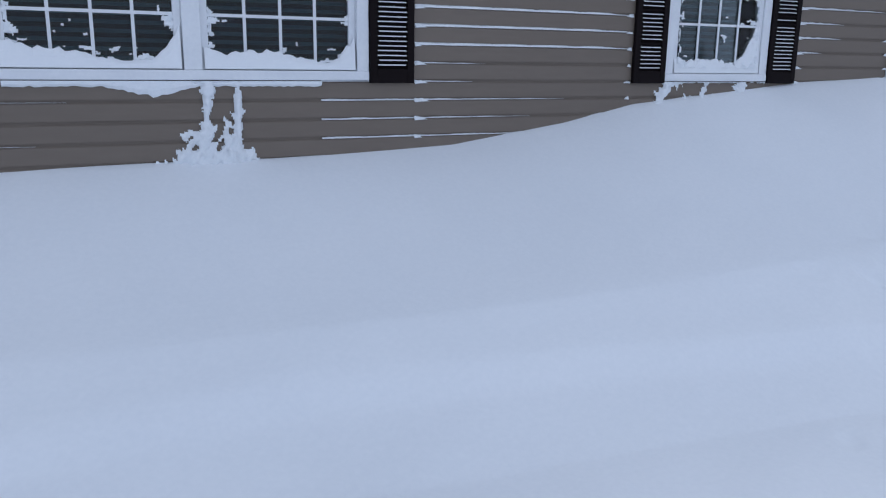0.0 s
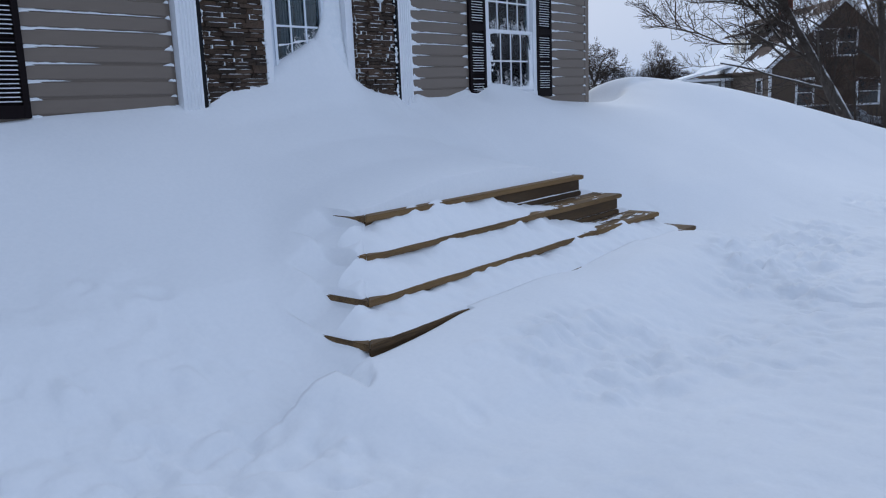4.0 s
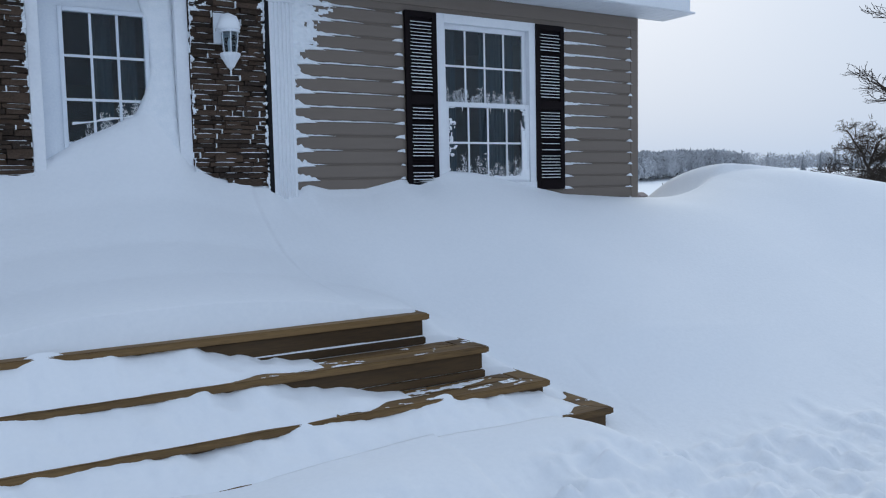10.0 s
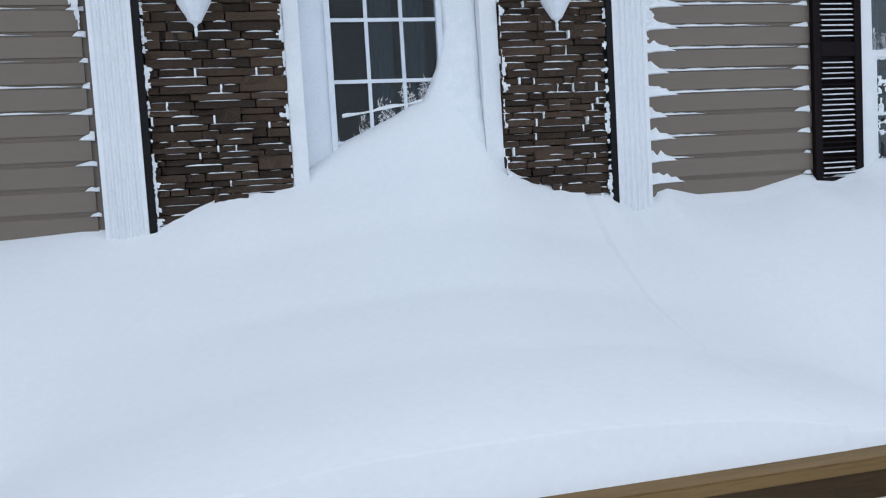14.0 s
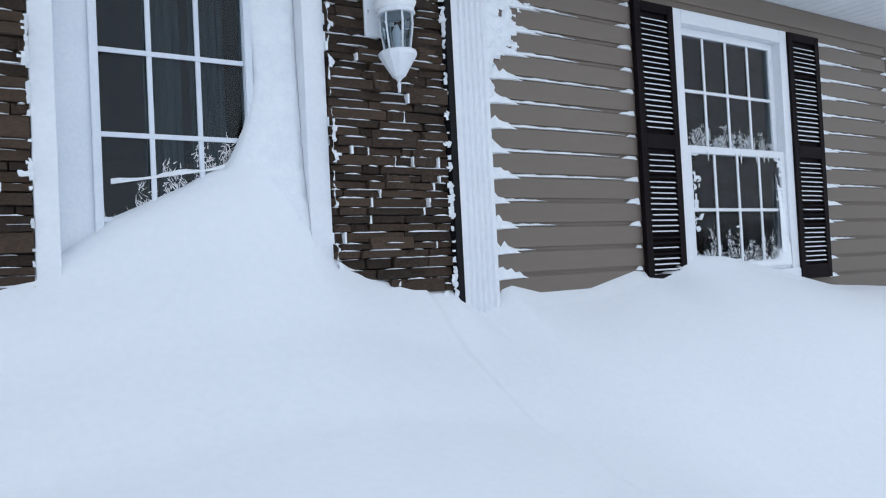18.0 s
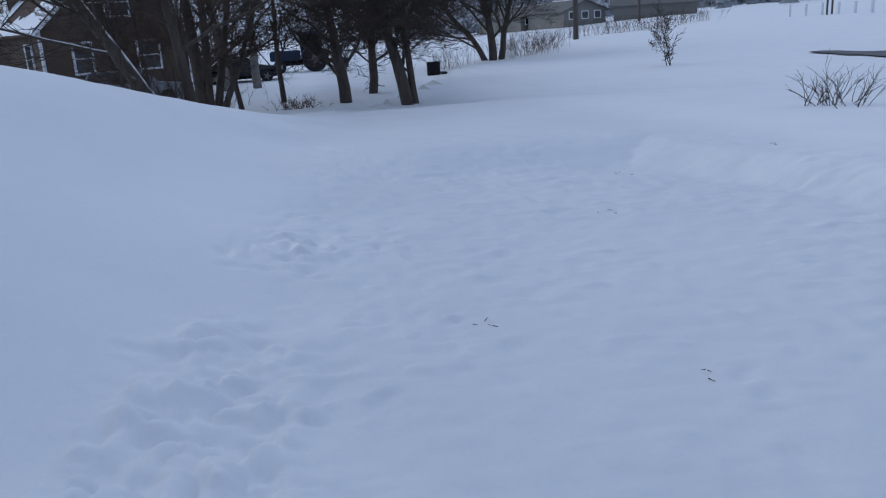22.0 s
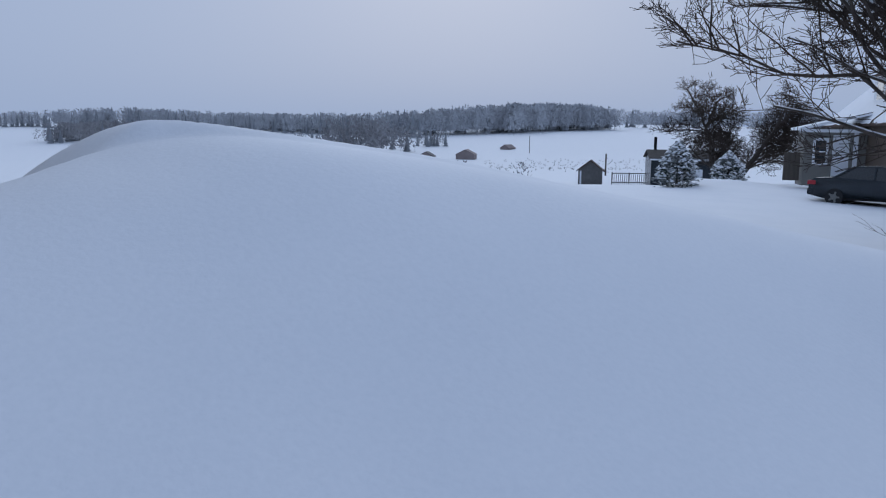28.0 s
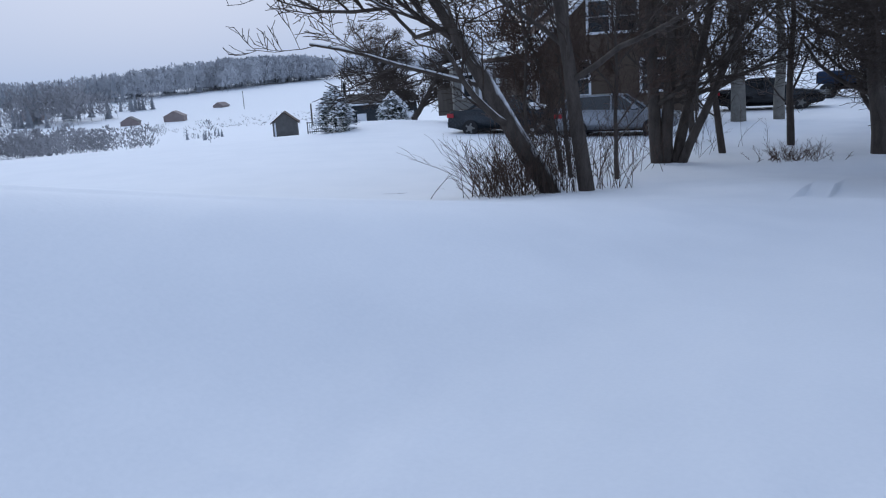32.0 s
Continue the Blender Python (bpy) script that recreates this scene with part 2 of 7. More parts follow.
GLASS = bpy.data.materials.new("window_glass")
GLASS.use_nodes = True
gn, gl_ = GLASS.node_tree.nodes, GLASS.node_tree.links
gn.clear()
g_out, g_mix = gn.new("ShaderNodeOutputMaterial"), gn.new("ShaderNodeMixShader")
g_tr, g_gl, g_fr = gn.new("ShaderNodeBsdfTransparent"), gn.new("ShaderNodeBsdfGlossy"), gn.new("ShaderNodeFresnel")
g_tr.inputs[0].default_value = (0.62, 0.70, 0.74, 1)
g_gl.inputs["Roughness"].default_value = 0.02
g_fr.inputs["IOR"].default_value = 1.42
gl_.new(g_fr.outputs[0], g_mix.inputs[0])
gl_.new(g_tr.outputs[0], g_mix.inputs[1])
gl_.new(g_gl.outputs[0], g_mix.inputs[2])
gl_.new(g_mix.outputs[0], g_out.inputs[0])
CAR_GLASS = mat("car_glass", (0.012, 0.015, 0.018), (0.02, 0.024, 0.028), 0.08, 3, 30, 0, spec=0.7)


# ---------------------------------------------------------------- mesh helpers
def mesh_of(bm, name, smooth=False):
    me = bpy.data.meshes.new(name)
    bm.to_mesh(me)
    bm.free()
    if smooth:
        me.shade_smooth()
    return me


def part(name, bm, material, parent=None, label="", smooth=False):
    me = bm if isinstance(bm, bpy.types.Mesh) else mesh_of(bm, name, smooth)
    if material is not None and not me.materials:
        me.materials.append(material)
    ob = new(name, me)
    if parent is not None:
        ob.parent = parent
    return tagged(ob, label)


def empty(name, x, y, z, label="", category="", group="", kind="", rz=0):
    ob = new(name)
    ob.empty_display_size = 0.1
    ob.matrix_world = pose(x, y, z, 0, 0, rz)
    return tagged(ob, label, category, group, kind)


def box(bm, x0, x1, y0, y1, z0, z1, bevel=0.0):
    vs = [bm.verts.new((x, y, z)) for z in (z0, z1) for y in (y0, y1) for x in (x0, x1)]
    fs = []
    for q in ((0, 2, 3, 1), (4, 5, 7, 6), (0, 1, 5, 4), (2, 6, 7, 3), (0, 4, 6, 2), (1, 3, 7, 5)):
        fs.append(bm.faces.new([vs[i] for i in q]))
    if bevel:
        es = {e for f in fs for e in f.edges}
        bmesh.ops.bevel(bm, geom=list(es), offset=bevel, segments=2, affect="EDGES", profile=0.5)
    return vs


def boxm(*a, **k):
    bm = bmesh.new()
    box(bm, *a, **k)
    return bm


def tube(bm, pts, radii, sides=6, cap=True):
    """A tapered tube along points."""
    rings, prev = [], None
    for i, p in enumerate(pts):
        p = Vector(p)
        d = (Vector(pts[min(i + 1, len(pts) - 1)]) - Vector(pts[max(i - 1, 0)])).normalized()
        if prev is None:
            prev = d.orthogonal().normalized()
        a = (prev - d * prev.dot(d)).normalized()
        prev = a
        b = d.cross(a)
        rings.append([bm.verts.new(p + (a * math.cos(t) + b * math.sin(t)) * radii[i]) for t in (2 * math.pi * k / sides for k in range(sides))])
    for r0, r1 in zip(rings, rings[1:]):
        for k in range(sides):
            bm.faces.new((r0[k], r0[(k + 1) % sides], r1[(k + 1) % sides], r1[k]))
    if cap and sides > 2:
        bm.faces.new(rings[-1])
        bm.faces.new(list(reversed(rings[0])))


def lathe(bm, profile, sides=12, cx=0, cy=0):
    rings = [[bm.verts.new((cx + r * math.cos(2 * math.pi * k / sides), cy + r * math.sin(2 * math.pi * k / sides), z)) for k in range(sides)] for r, z in profile]
    for r0, r1 in zip(rings, rings[1:]):
        for k in range(sides):
            bm.faces.new((r0[k], r0[(k + 1) % sides], r1[(k + 1) % sides], r1[k]))
    bm.faces.new(list(reversed(rings[0])))
    bm.faces.new(rings[-1])


def prism(bm, outline, axis, a, b):
    """An outline of (p, q) pushed along an axis from a to b."""
    def at(p, q, s):
        return {"x": (s, p, q), "y": (p, s, q), "z": (p, q, s)}[axis]
    lo = [bm.verts.new(at(p, q, a)) for p, q in outline]
    hi = [bm.verts.new(at(p, q, b)) for p, q in outline]
    n = len(outline)
    for i in range(n):
        bm.faces.new((lo[i], lo[(i + 1) % n], hi[(i + 1) % n], hi[i]))
    bm.faces.new(list(reversed(lo)))
    bm.faces.new(hi)
    bmesh.ops.recalc_face_normals(bm, faces=bm.faces)


# ---------------------------------------------------------------- snow surface
def sstep(v, a, b):
    t = np.clip((v - a) / (b - a), 0, 1)
    return t * t * (3 - 2 * t)


def hash2(i, j, seed):
    v = np.sin(i * 127.1 + j * 311.7 + seed * 74.7) * 43758.5453
    return v - np.floor(v)


def vnoise(x, y, scale, seed=0):
    x, y = np.asarray(x) / scale, np.asarray(y) / scale
    i, j = np.floor(x), np.floor(y)
    u, v = x - i, y - j
    u, v = u * u * (3 - 2 * u), v * v * (3 - 2 * v)
    a, b, c, d = hash2(i, j, seed), hash2(i + 1, j, seed), hash2(i, j + 1, seed), hash2(i + 1, j + 1, seed)
    return (a * (1 - u) + b * u) * (1 - v) + (c * (1 - u) + d * u) * v - 0.5


WALL_X = np.array([-40, -13.18, -12.29, -11.60, -10.42, -9.56, -8.98, -7.35, -6.41, -6.20, -6.08, -5.83, -5.70, -5.47, -5.12, -4.77, -4.52, -4.40, -4.27, -4.05, -3.88, -3.74, -3.53, -3.36, -3.04, -2.72, -2.55, -2.25, -1.96, -1.42, -0.95, 0, 0.5, 1.5, 3, 5])
WALL_Z = np.array([1.05, 1.12, 1.14, 1.14, 1.18, 1.30, 1.42, 1.57, 1.62, 1.61, 1.64, 1.74, 1.77, 1.77, 1.77, 1.78, 1.78, 1.74, 1.71, 1.70, 1.69, 1.60, 1.66, 1.62, 1.62, 1.69, 1.67, 1.75, 1.73, 1.62, 1.52, 1.45, 1.38, 1.12, 0.6, 0.0])
FOOT_X = np.array([-40, -13.5, -9.6, -8.6, -7.5, -6.5, -3.2, -1.5, 0, 2, 5])
FOOT_Y = np.array([2.0, 2.0, 2.4, 2.6, 2.8, 2.9, 2.75, 3.7, 4.3, 4.0, 3.0])
STAIR_O, STAIR_A, HALF = (-4.980, -1.983), 0.0, 1.364   # middle of the deck's front edge, its turn, half its length
RISE, RUN, SIDE, DECK, LAST = 0.183, 0.243, 0.248, 0.884, 0.04   # LAST: the bottom rise is that much lower


def to_stair(x, y):
    c, s = math.cos(STAIR_A), math.sin(STAIR_A)
    dx, dy = x - STAIR_O[0], y - STAIR_O[1]
    return dx * c + dy * s, -(-dx * s + dy * c)


def along(x, y, line, soft):
    """Signed distance to a line of places (left of its heading positive) and the height it has there, averaged over a stretch."""
    best, side = np.full(x.shape, 1e9), np.ones(x.shape)
    spots = []
    for (x0, y0, z0), (x1, y1, z1) in zip(line, line[1:]):
        dx, dy = x1 - x0, y1 - y0
        t = np.clip(((x - x0) * dx + (y - y0) * dy) / (dx * dx + dy * dy), 0, 1)
        d = np.hypot(x - x0 - t * dx, y - y0 - t * dy)
        near = d < best
        side = np.where(near, np.sign(dx * (y - y0) - dy * (x - x0)), side)
        best = np.where(near, d, best)
        n = max(2, int(math.hypot(dx, dy) / 0.15))
        spots += [(x0 + dx * i / n, y0 + dy * i / n, z0 + (z1 - z0) * i / n, math.hypot(dx, dy) / n) for i in range(n)]
    total, zz, dd = np.zeros(x.shape), np.zeros(x.shape), np.zeros(x.shape)
    scale = soft * (0.35 + best)
    for px, py, pz, l in spots:
        d2 = (x - px) ** 2 + (y - py) ** 2
        w_ = l * np.exp(-(d2 - best ** 2) / scale)
        total, zz, dd = total + w_, zz + w_ * pz, dd + w_ * d2
    far = np.sqrt(np.maximum(dd / np.maximum(total, 1e-30) - scale / 2, 0))
    far = best + (far - best) * sstep(best, 0.15, 0.8)
    return far * side, zz / np.maximum(total, 1e-30)


# crest of the long drift, the lip of the hollow at the house corner, and the rim that runs back beside the house
RIDGE = [(1.34, -0.20, 1.795), (1.85, -0.56, 1.72), (2.55, -0.87, 1.615), (3.57, -1.23, 1.41), (6.5, -2.07, 0.82), (9.5, -2.9, 0.30), (13, -4.0, -0.2)]
LIP = [(-0.6, -0.12, 1.46), (0.0, -0.14, 1.43), (0.35, -0.24, 1.43), (0.70, -0.22, 1.54), (1.0, -0.14, 1.68)]
RIM_LINE = [(0.45, 2.6, 0.5), (0.72, 1.3, 1.05), (0.86, 0.85, 1.32), (1.0, 0.60, 1.56), (1.16, 0.42, 1.71), (1.30, 0.12, 1.785)]


def land(x, y):
    """The lie of the land under the drifts, from the yard out to the hills."""
    bear = np.arctan2(y + 3, x + 5)
    far = np.hypot(x + 5, y + 3)
    p = 0.6 * x + 0.8 * y
    valley = np.interp(p, [0, 12, 30, 72, 140, 216, 300, 414, 600, 1000, 4000], [0, -0.35, -0.45, -3.0, -5.2, -7.5, -6.5, -1.0, 6, 14, 20])
    road = np.interp(far, [0, 6, 14, 22, 45, 60, 120, 400, 4000], [0, 0.15, -0.1, -0.45, -0.2, 0.4, 1.5, 3.0, 6.0])
    yard = np.interp(x, [-6, 2, 9, 16, 25, 45, 80], [0.1, 0.25, -0.25, -0.55, -0.85, -0.65, -0.4])
    wv = sstep(bear, 0.12, 0.55)
    wr = sstep(-bear, 0.1, 0.5)
    z = yard * (1 - wv) * (1 - wr) + valley * wv + road * wr
    z = z + 0.75 * np.exp(-(((x - 34.5) / 2.2) ** 2 + ((y - 16.6) / 1.6) ** 2)) + 0.35 * np.exp(-(((x - 46) / 7) ** 2 + ((y + 21) / 5) ** 2))
    return np.where(x < -5, 0.1, z * sstep(far, 3, 9) + 0.1 * (1 - sstep(far, 3, 9)))


def snow(x, y):
    """Height of the snow at a place."""
    x, y = np.asarray(x, float), np.asarray(y, float)
    d = np.maximum(-y, 0)
    base = land(x, y)
    # the deeper snow round the cleared forecourt
    clear = sstep(x + 0.35 * vnoise(x, y, 1.3, 3), 2.25, 3.4)
    edge = sstep(-y - 0.3 * np.clip(2.5 - x, 0, 8) + 0.5 * vnoise(x, y, 1.7, 4) + 0.15 * vnoise(x, y, 0.4, 5), 7.2, 7.9)
    base = base + 0.22 * np.maximum(clear, edge) * sstep(-y, 3.0, 5.5) * (x < 14)
    # low scarp where the cleared strip cuts into the foot of the bank
    foot_ = np.interp(x, [-14, -11.2, -9.0, -8.2], [1.62, 1.64, 2.0, 2.3]) + 0.10 * vnoise(x, y, 0.8, 43)
    scarp = 0.075 * (1 - sstep(-y, foot_ - 0.03, foot_ + 0.16)) * (1 - sstep(x, -9.0, -8.0))
    # bank against the front of the house
    f, foot = np.interp(x, WALL_X, WALL_Z), np.interp(x, FOOT_X, FOOT_Y)
    even = sum(np.interp(x + o, WALL_X, WALL_Z) for o in np.linspace(-0.42, 0.42, 15)) / 15
    f = f + (even - f) * sstep(d, 0.04, 0.40)
    q = np.clip(d / foot, 0, 1)
    base = base + scarp
    shape = (1 - q) * 0.55 + 0.45 * (0.5 + 0.5 * np.cos(np.pi * q))
    shape = shape - 0.10 * np.sin(np.pi * np.clip(q * 1.6, 0, 1)) * (1 - sstep(x, -3, 0))
    bank = base + (f - base) * shape
    z = np.where(x < 5, np.maximum(bank, base) - (np.maximum(bank - base, 0)) * sstep(y, 1.5, 7), base)
    # deck and stairs
    u, v = to_stair(x, y)
    k = np.maximum(v / RUN, (np.abs(u) - HALF) / SIDE)
    steps = DECK - RISE * np.clip(k, 0, 4.4)
    drop = np.interp(d, [0, 0.3, 0.7, 1.2, 1.7, 1.95], [0, -0.28, -0.5, -0.64, -0.70, -0.74])
    ondeck = np.maximum(f + drop, DECK + 0.04)
    side = (np.abs(u) - HALF) / SIDE - v / RUN
    fade = 0.9 * sstep(np.abs(u) + 0.4 * vnoise(x, y, 0.9, 44), HALF + 0.9, HALF + 2.3) + 0.9 * sstep(v + 0.3 * vnoise(x, y, 0.7, 45), 0.9, 2.1)
    ks = (np.abs(u) - HALF) / SIDE
    flank = steps + (0.055 * sstep(side, 0.1, 1.0) - np.where(u > 0, 0.13, 0.06) * (1 - sstep(side, -0.1, 0.35))) * (1 - sstep(k, 2.9, 3.5)) + 0.10 * sstep(side, 0.8, 3.5)
    wb = sstep(-v, 0.0, 0.7)
    flank = flank * (1 - wb) + (ondeck - 0.02 - 0.11 * np.clip(np.logaddexp(0, ks * 2) / 2, 0, 4)) * wb
    ramp = DECK + 0.012 - RISE * np.clip(np.logaddexp(ks * 5, (v / RUN + 0.92) * 5) / 5, 0, 4.6)
    flank = np.where(u > 0, flank * (1 - sstep(v, -0.45, 0.0)) + ramp * sstep(v, -0.45, 0.0), flank)
    hill = np.logaddexp(z * 34, (flank - fade) * 34) / 34
    front = steps - 0.16
    apron = 0.305 + 0.09 * sstep(u, -2.1, -1.3) + 0.02 * sstep(u, 0.0, 1.0) * (1 - sstep(u, 1.55, 1.95)) + 0.05 * vnoise(x, y, 0.5, 9) - 0.34 * sstep(v + 0.25 * vnoise(x, y, 0.6, 14), 0.85, 2.0)
    apron = apron - 0.45 * sstep(np.abs(u) + 0.3 * vnoise(x, y, 0.5, 15) + 0.6 * (u > 0), HALF + 0.95, HALF + 1.9)
    buried = (u > -1.32 + 0.15 * vnoise(x, y, 0.3, 47)) & (u < 1.72)
    v_lim = np.where(buried, 2.84, 3.02) * RUN
    hill = np.where(v > v_lim, np.logaddexp(hill * 34, apron * 34) / 34, hill)
    front = np.where(v > v_lim, np.logaddexp(apron * 34, base * 34) / 34, front)
    lip = sstep(np.abs(u), HALF - 0.05 - 1.0 * np.clip(-v - 0.1, 0, 1), HALF - 0.02 + 0.7 * np.clip(-v - 0.1, 0, 1))
    kv = np.clip(np.ceil((v + 0.03) / RUN), 0, 3)
    tread = (v >= -0.07) & (v < 3 * RUN + 0.02) & (np.where(u > 0, u - SIDE * kv, -u - SIDE * np.minimum(kv, v / RUN)) < HALF + 0.006)
    front = np.where((v < np.where(buried, v_lim, 3 * RUN + 0.02)) & (v > -0.07), DECK - RISE * kv - 0.10, front)
    z = np.where((v < -0.07) & (np.abs(u) < HALF + 0.7 * np.clip(-v - 0.1, 0, 1)), ondeck * (1 - lip) + hill * lip, np.where(tread, front, hill))
    # bare nosings at the near corners of the treads on the far flank
    kk = np.floor(np.clip(ks, 0, 3.99))
    level = DECK - RISE * kk + np.where(kk == 3, LAST + 0.01, 0.0) - 0.055 - (RISE - 0.085) * np.clip(ks - kk, 0, 1) + 0.02 * vnoise(x, y, 0.12, 41)
    bare = (1 - sstep(RUN * kk - v, 0.24, 0.46)) * (u < -HALF - 0.004) * (ks < 4) * (v / RUN < ks)
    z = z * (1 - bare) + np.minimum(z, level) * bare
    # snow packed into the doorway
    steep = np.interp(x, [-5.47, -5.40, -5.28, -5.2, -4.95, -4.79, -4.70, -4.6, -4.52, -4.46], [0, 0.03, 0.14, 0.22, 0.30, 0.42, 0.62, 0.62, 0.45, 0])
    wide_ = 0.36 * np.exp(-((x + 4.72) / np.where(x > -4.72, 0.36, 0.55)) ** 2)
    out_ = np.clip(0.10 - y, 0, 9)
    z = z + (0.5 * steep * np.exp(-(out_ / 0.11) ** 2) + 0.5 * wide_ * np.exp(-(out_ / 0.55) ** 1.4)) * (y < 0.3)
    # the long drift beyond the corner, hollowed out beside the house
    nf, zf = along(x, y, LIP + RIDGE, 0.8)
    nc, zc = along(x, y, RIM_LINE + RIDGE, 0.1)
    wide = np.interp(x, [0, 1.3, 3.5, 8], [2.3, 2.2, 1.8, 1.75])
    drift = base + (zf - base) * np.exp(-(np.minimum(nf, 0) / wide) ** 2)
    lee = np.interp(x, [0.5, 1.3, 2, 3.5, 6], [0.9, 0.9, 1.2, 2.0, 3.6])
    back = base + (zc - base) * np.exp(-(np.maximum(nc - 0.12, 0) / lee) ** 2)
    floor_ = 1.40 - 0.95 * sstep(y, -0.1, 2.4)
    hollow = floor_ + np.maximum(zc - floor_, 0) * np.exp(-(np.minimum(nc, 0) / 0.38) ** 2)
    hollow = np.where(nc < 0, hollow, back)
    over = sstep(nf, 0.0, 0.16)
    swell = np.logaddexp(z * 16, drift * 16) / 16 - 0.02
    z = np.where((x > -4) & (y < 0.9), swell * (1 - over) + np.where(x > -0.02, hollow, z) * over, np.where(x > -0.02, hollow, z))
    # under the house
    z = np.where((x < -0.03) & (y > 0.16), 0.0, z)
    return z


r_ = random.Random(91)
PRINTS = [(r_.gauss(-7.9, 0.7), r_.gauss(-2.7, 0.7), r_.uniform(0, 3.1), r_.uniform(0.006, 0.020)) for _ in range(30)]
PRINTS += [(r_.gauss(-0.5, 0.4), r_.gauss(-3.75, 0.2), r_.uniform(0, 3.1), r_.uniform(0.004, 0.012)) for _ in range(20)]
PRINTS += [(r_.gauss(-2.3, 0.55), r_.gauss(-3.55, 0.22), r_.uniform(0, 3.1), r_.uniform(0.004, 0.013)) for _ in range(20)]
PRINTS += [(r_.uniform(-8, 2.2), r_.uniform(-6.2, -3.8), r_.uniform(0, 3.1), r_.uniform(0.005, 0.016)) for _ in range(60)]
PRINTS = [p for p in PRINTS if not (-7.2 < p[0] < -2.7 and p[1] > -3.1) and not (p[0] > -1.6 and p[1] > -3.35)]


def lumps(x, y, cell, seed, share):
    """Loose rounded lumps of broken snow, at most one to a cell."""
    i0, j0 = np.floor(x / cell), np.floor(y / cell)
    z = np.zeros(x.shape)
    for di in (-1, 0, 1):
        for dj in (-1, 0, 1):
            i, j = i0 + di, j0 + dj
            r = cell * (0.22 + 0.42 * hash2(i, j, seed + 2)) * (hash2(i, j, seed + 3) < share)
            dx, dy = x - (i + hash2(i, j, seed)) * cell, y - (j + hash2(i, j, seed + 1)) * cell
            turn = 6.3 * hash2(i, j, seed + 4)
            a, b = dx * np.cos(turn) + dy * np.sin(turn), (dy * np.cos(turn) - dx * np.sin(turn)) * (1.1 + 0.7 * hash2(i, j, seed + 5))
            z = np.maximum(z, r * (0.45 + 0.4 * hash2(i, j, seed + 6)) * np.sqrt(np.maximum(0, 1 - (a * a + b * b) / np.maximum(r * r, 1e-9))))
    return z


def relief(x, y):
    """Wind ripples, lumps and trodden snow."""
    z = 0.018 * vnoise(x, y, 1.9, 11) + 0.008 * vnoise(x * 0.6 + y, y - x * 0.3, 0.5, 12)
    u, v = to_stair(x, y)
    # trampled and shovelled: round the stairs, on to the right and along the forecourt
    m = np.exp(-(((x + 7.75) / 0.9) ** 2 + ((y + 2.15) / 0.85) ** 2)) + np.exp(-(((x + 3.8) / 1.2) ** 2 + ((y + 3.45) / 0.45) ** 2)) + np.exp(-(((x + 5.2) / 2.6) ** 2 + ((y + 3.5) / 0.55) ** 2)) + 0.6 * np.exp(-(((x + 2.2) / 0.9) ** 2 + ((y + 3.5) / 0.4) ** 2))
    m = m + 0.55 * np.exp(-(((x + 0.4) / 0.8) ** 2 + ((y + 3.85) / 0.4) ** 2)) + 0.28 * sstep(-y, 3.4, 4.5) * (x > -9) * (x < 3)
    m = np.clip(m, 0, 1) * sstep(k_out(u, v), -0.2, 0.5)
    clod = np.abs(vnoise(x, y, 0.26, 21)) * 0.06 + np.abs(vnoise(x, y, 0.13, 22)) * 0.10 + np.maximum(vnoise(x, y, 0.17, 23), 0.05) * 0.09 + 0.06 * np.abs(vnoise(x, y, 0.09, 29))
    patch = sstep(vnoise(x, y, 0.9, 25) + 0.4 * vnoise(x, y, 0.35, 26), -0.16, 0.10)
    rough = m * (x > -9.4) * (x < 3.4)
    z = z + sstep(rough, 0.15, 0.7) * sstep(patch, 0.1, 0.8) * sstep(vnoise(x, y, 0.4, 72), -0.2, 0.25) * (0.6 * lumps(x, y, 0.13, 51, 0.30) + 0.75 * lumps(x, y, 0.085, 61, 0.40) + 0.02 * np.abs(vnoise(x, y, 0.06, 71)))
    m = m * (1 + 0.6 * np.exp(-(((x + 7.7) / 1.2) ** 2 + ((y + 2.5) / 1.2) ** 2)))
    z = z + m * (0.25 + 0.9 * patch) * (1.1 * clod - 0.045)
    z = z + (0.018 * vnoise(x, y, 0.10, 33) + 0.04 * np.maximum(vnoise(x, y, 0.11, 37) - 0.22, 0) + 0.03 * np.maximum(vnoise(x, y, 0.16, 35) * vnoise(x, y, 0.9, 36) * 2 - 0.05, 0)) * sstep(-y, 3.2, 4.2) * (x > -13) * (x < 4)
    for px, py, turn, deep in PRINTS:
        near = (np.abs(x - px) < 0.5) & (np.abs(y - py) < 0.5)
        if near.any():
            a, b = (x - px) * math.cos(turn) + (y - py) * math.sin(turn), (y - py) * math.cos(turn) - (x - px) * math.sin(turn)
            q = (a / 0.085) ** 2 + (b / 0.05) ** 2
            z = z + np.where(near, deep * (-np.exp(-q * q) + 0.45 * np.exp(-((np.sqrt(q) - 1.45) / 0.35) ** 2) * (0.6 + 0.8 * vnoise(x, y, 0.1, 34))), 0)
    # wind-scoured crust in slanting streaks on the open snow
    streak = vnoise(x * 0.9 + y * 0.45, (y - x * 0.35) * 3.2, 0.7, 27) * vnoise(x, y, 2.3, 28)
    z = z + 0.05 * streak * sstep(-y, 0.8, 2.2) * ((k_out(u, v)) > -0.2)
    far = np.hypot(x, y)
    return z + np.where(far > 12, 0.15 * vnoise(x, y, 6.0, 31) * sstep(far, 12, 30), 0)


def k_out(u, v):
    return np.maximum(v / RUN, (np.abs(u) - HALF) / SIDE) - 4.2


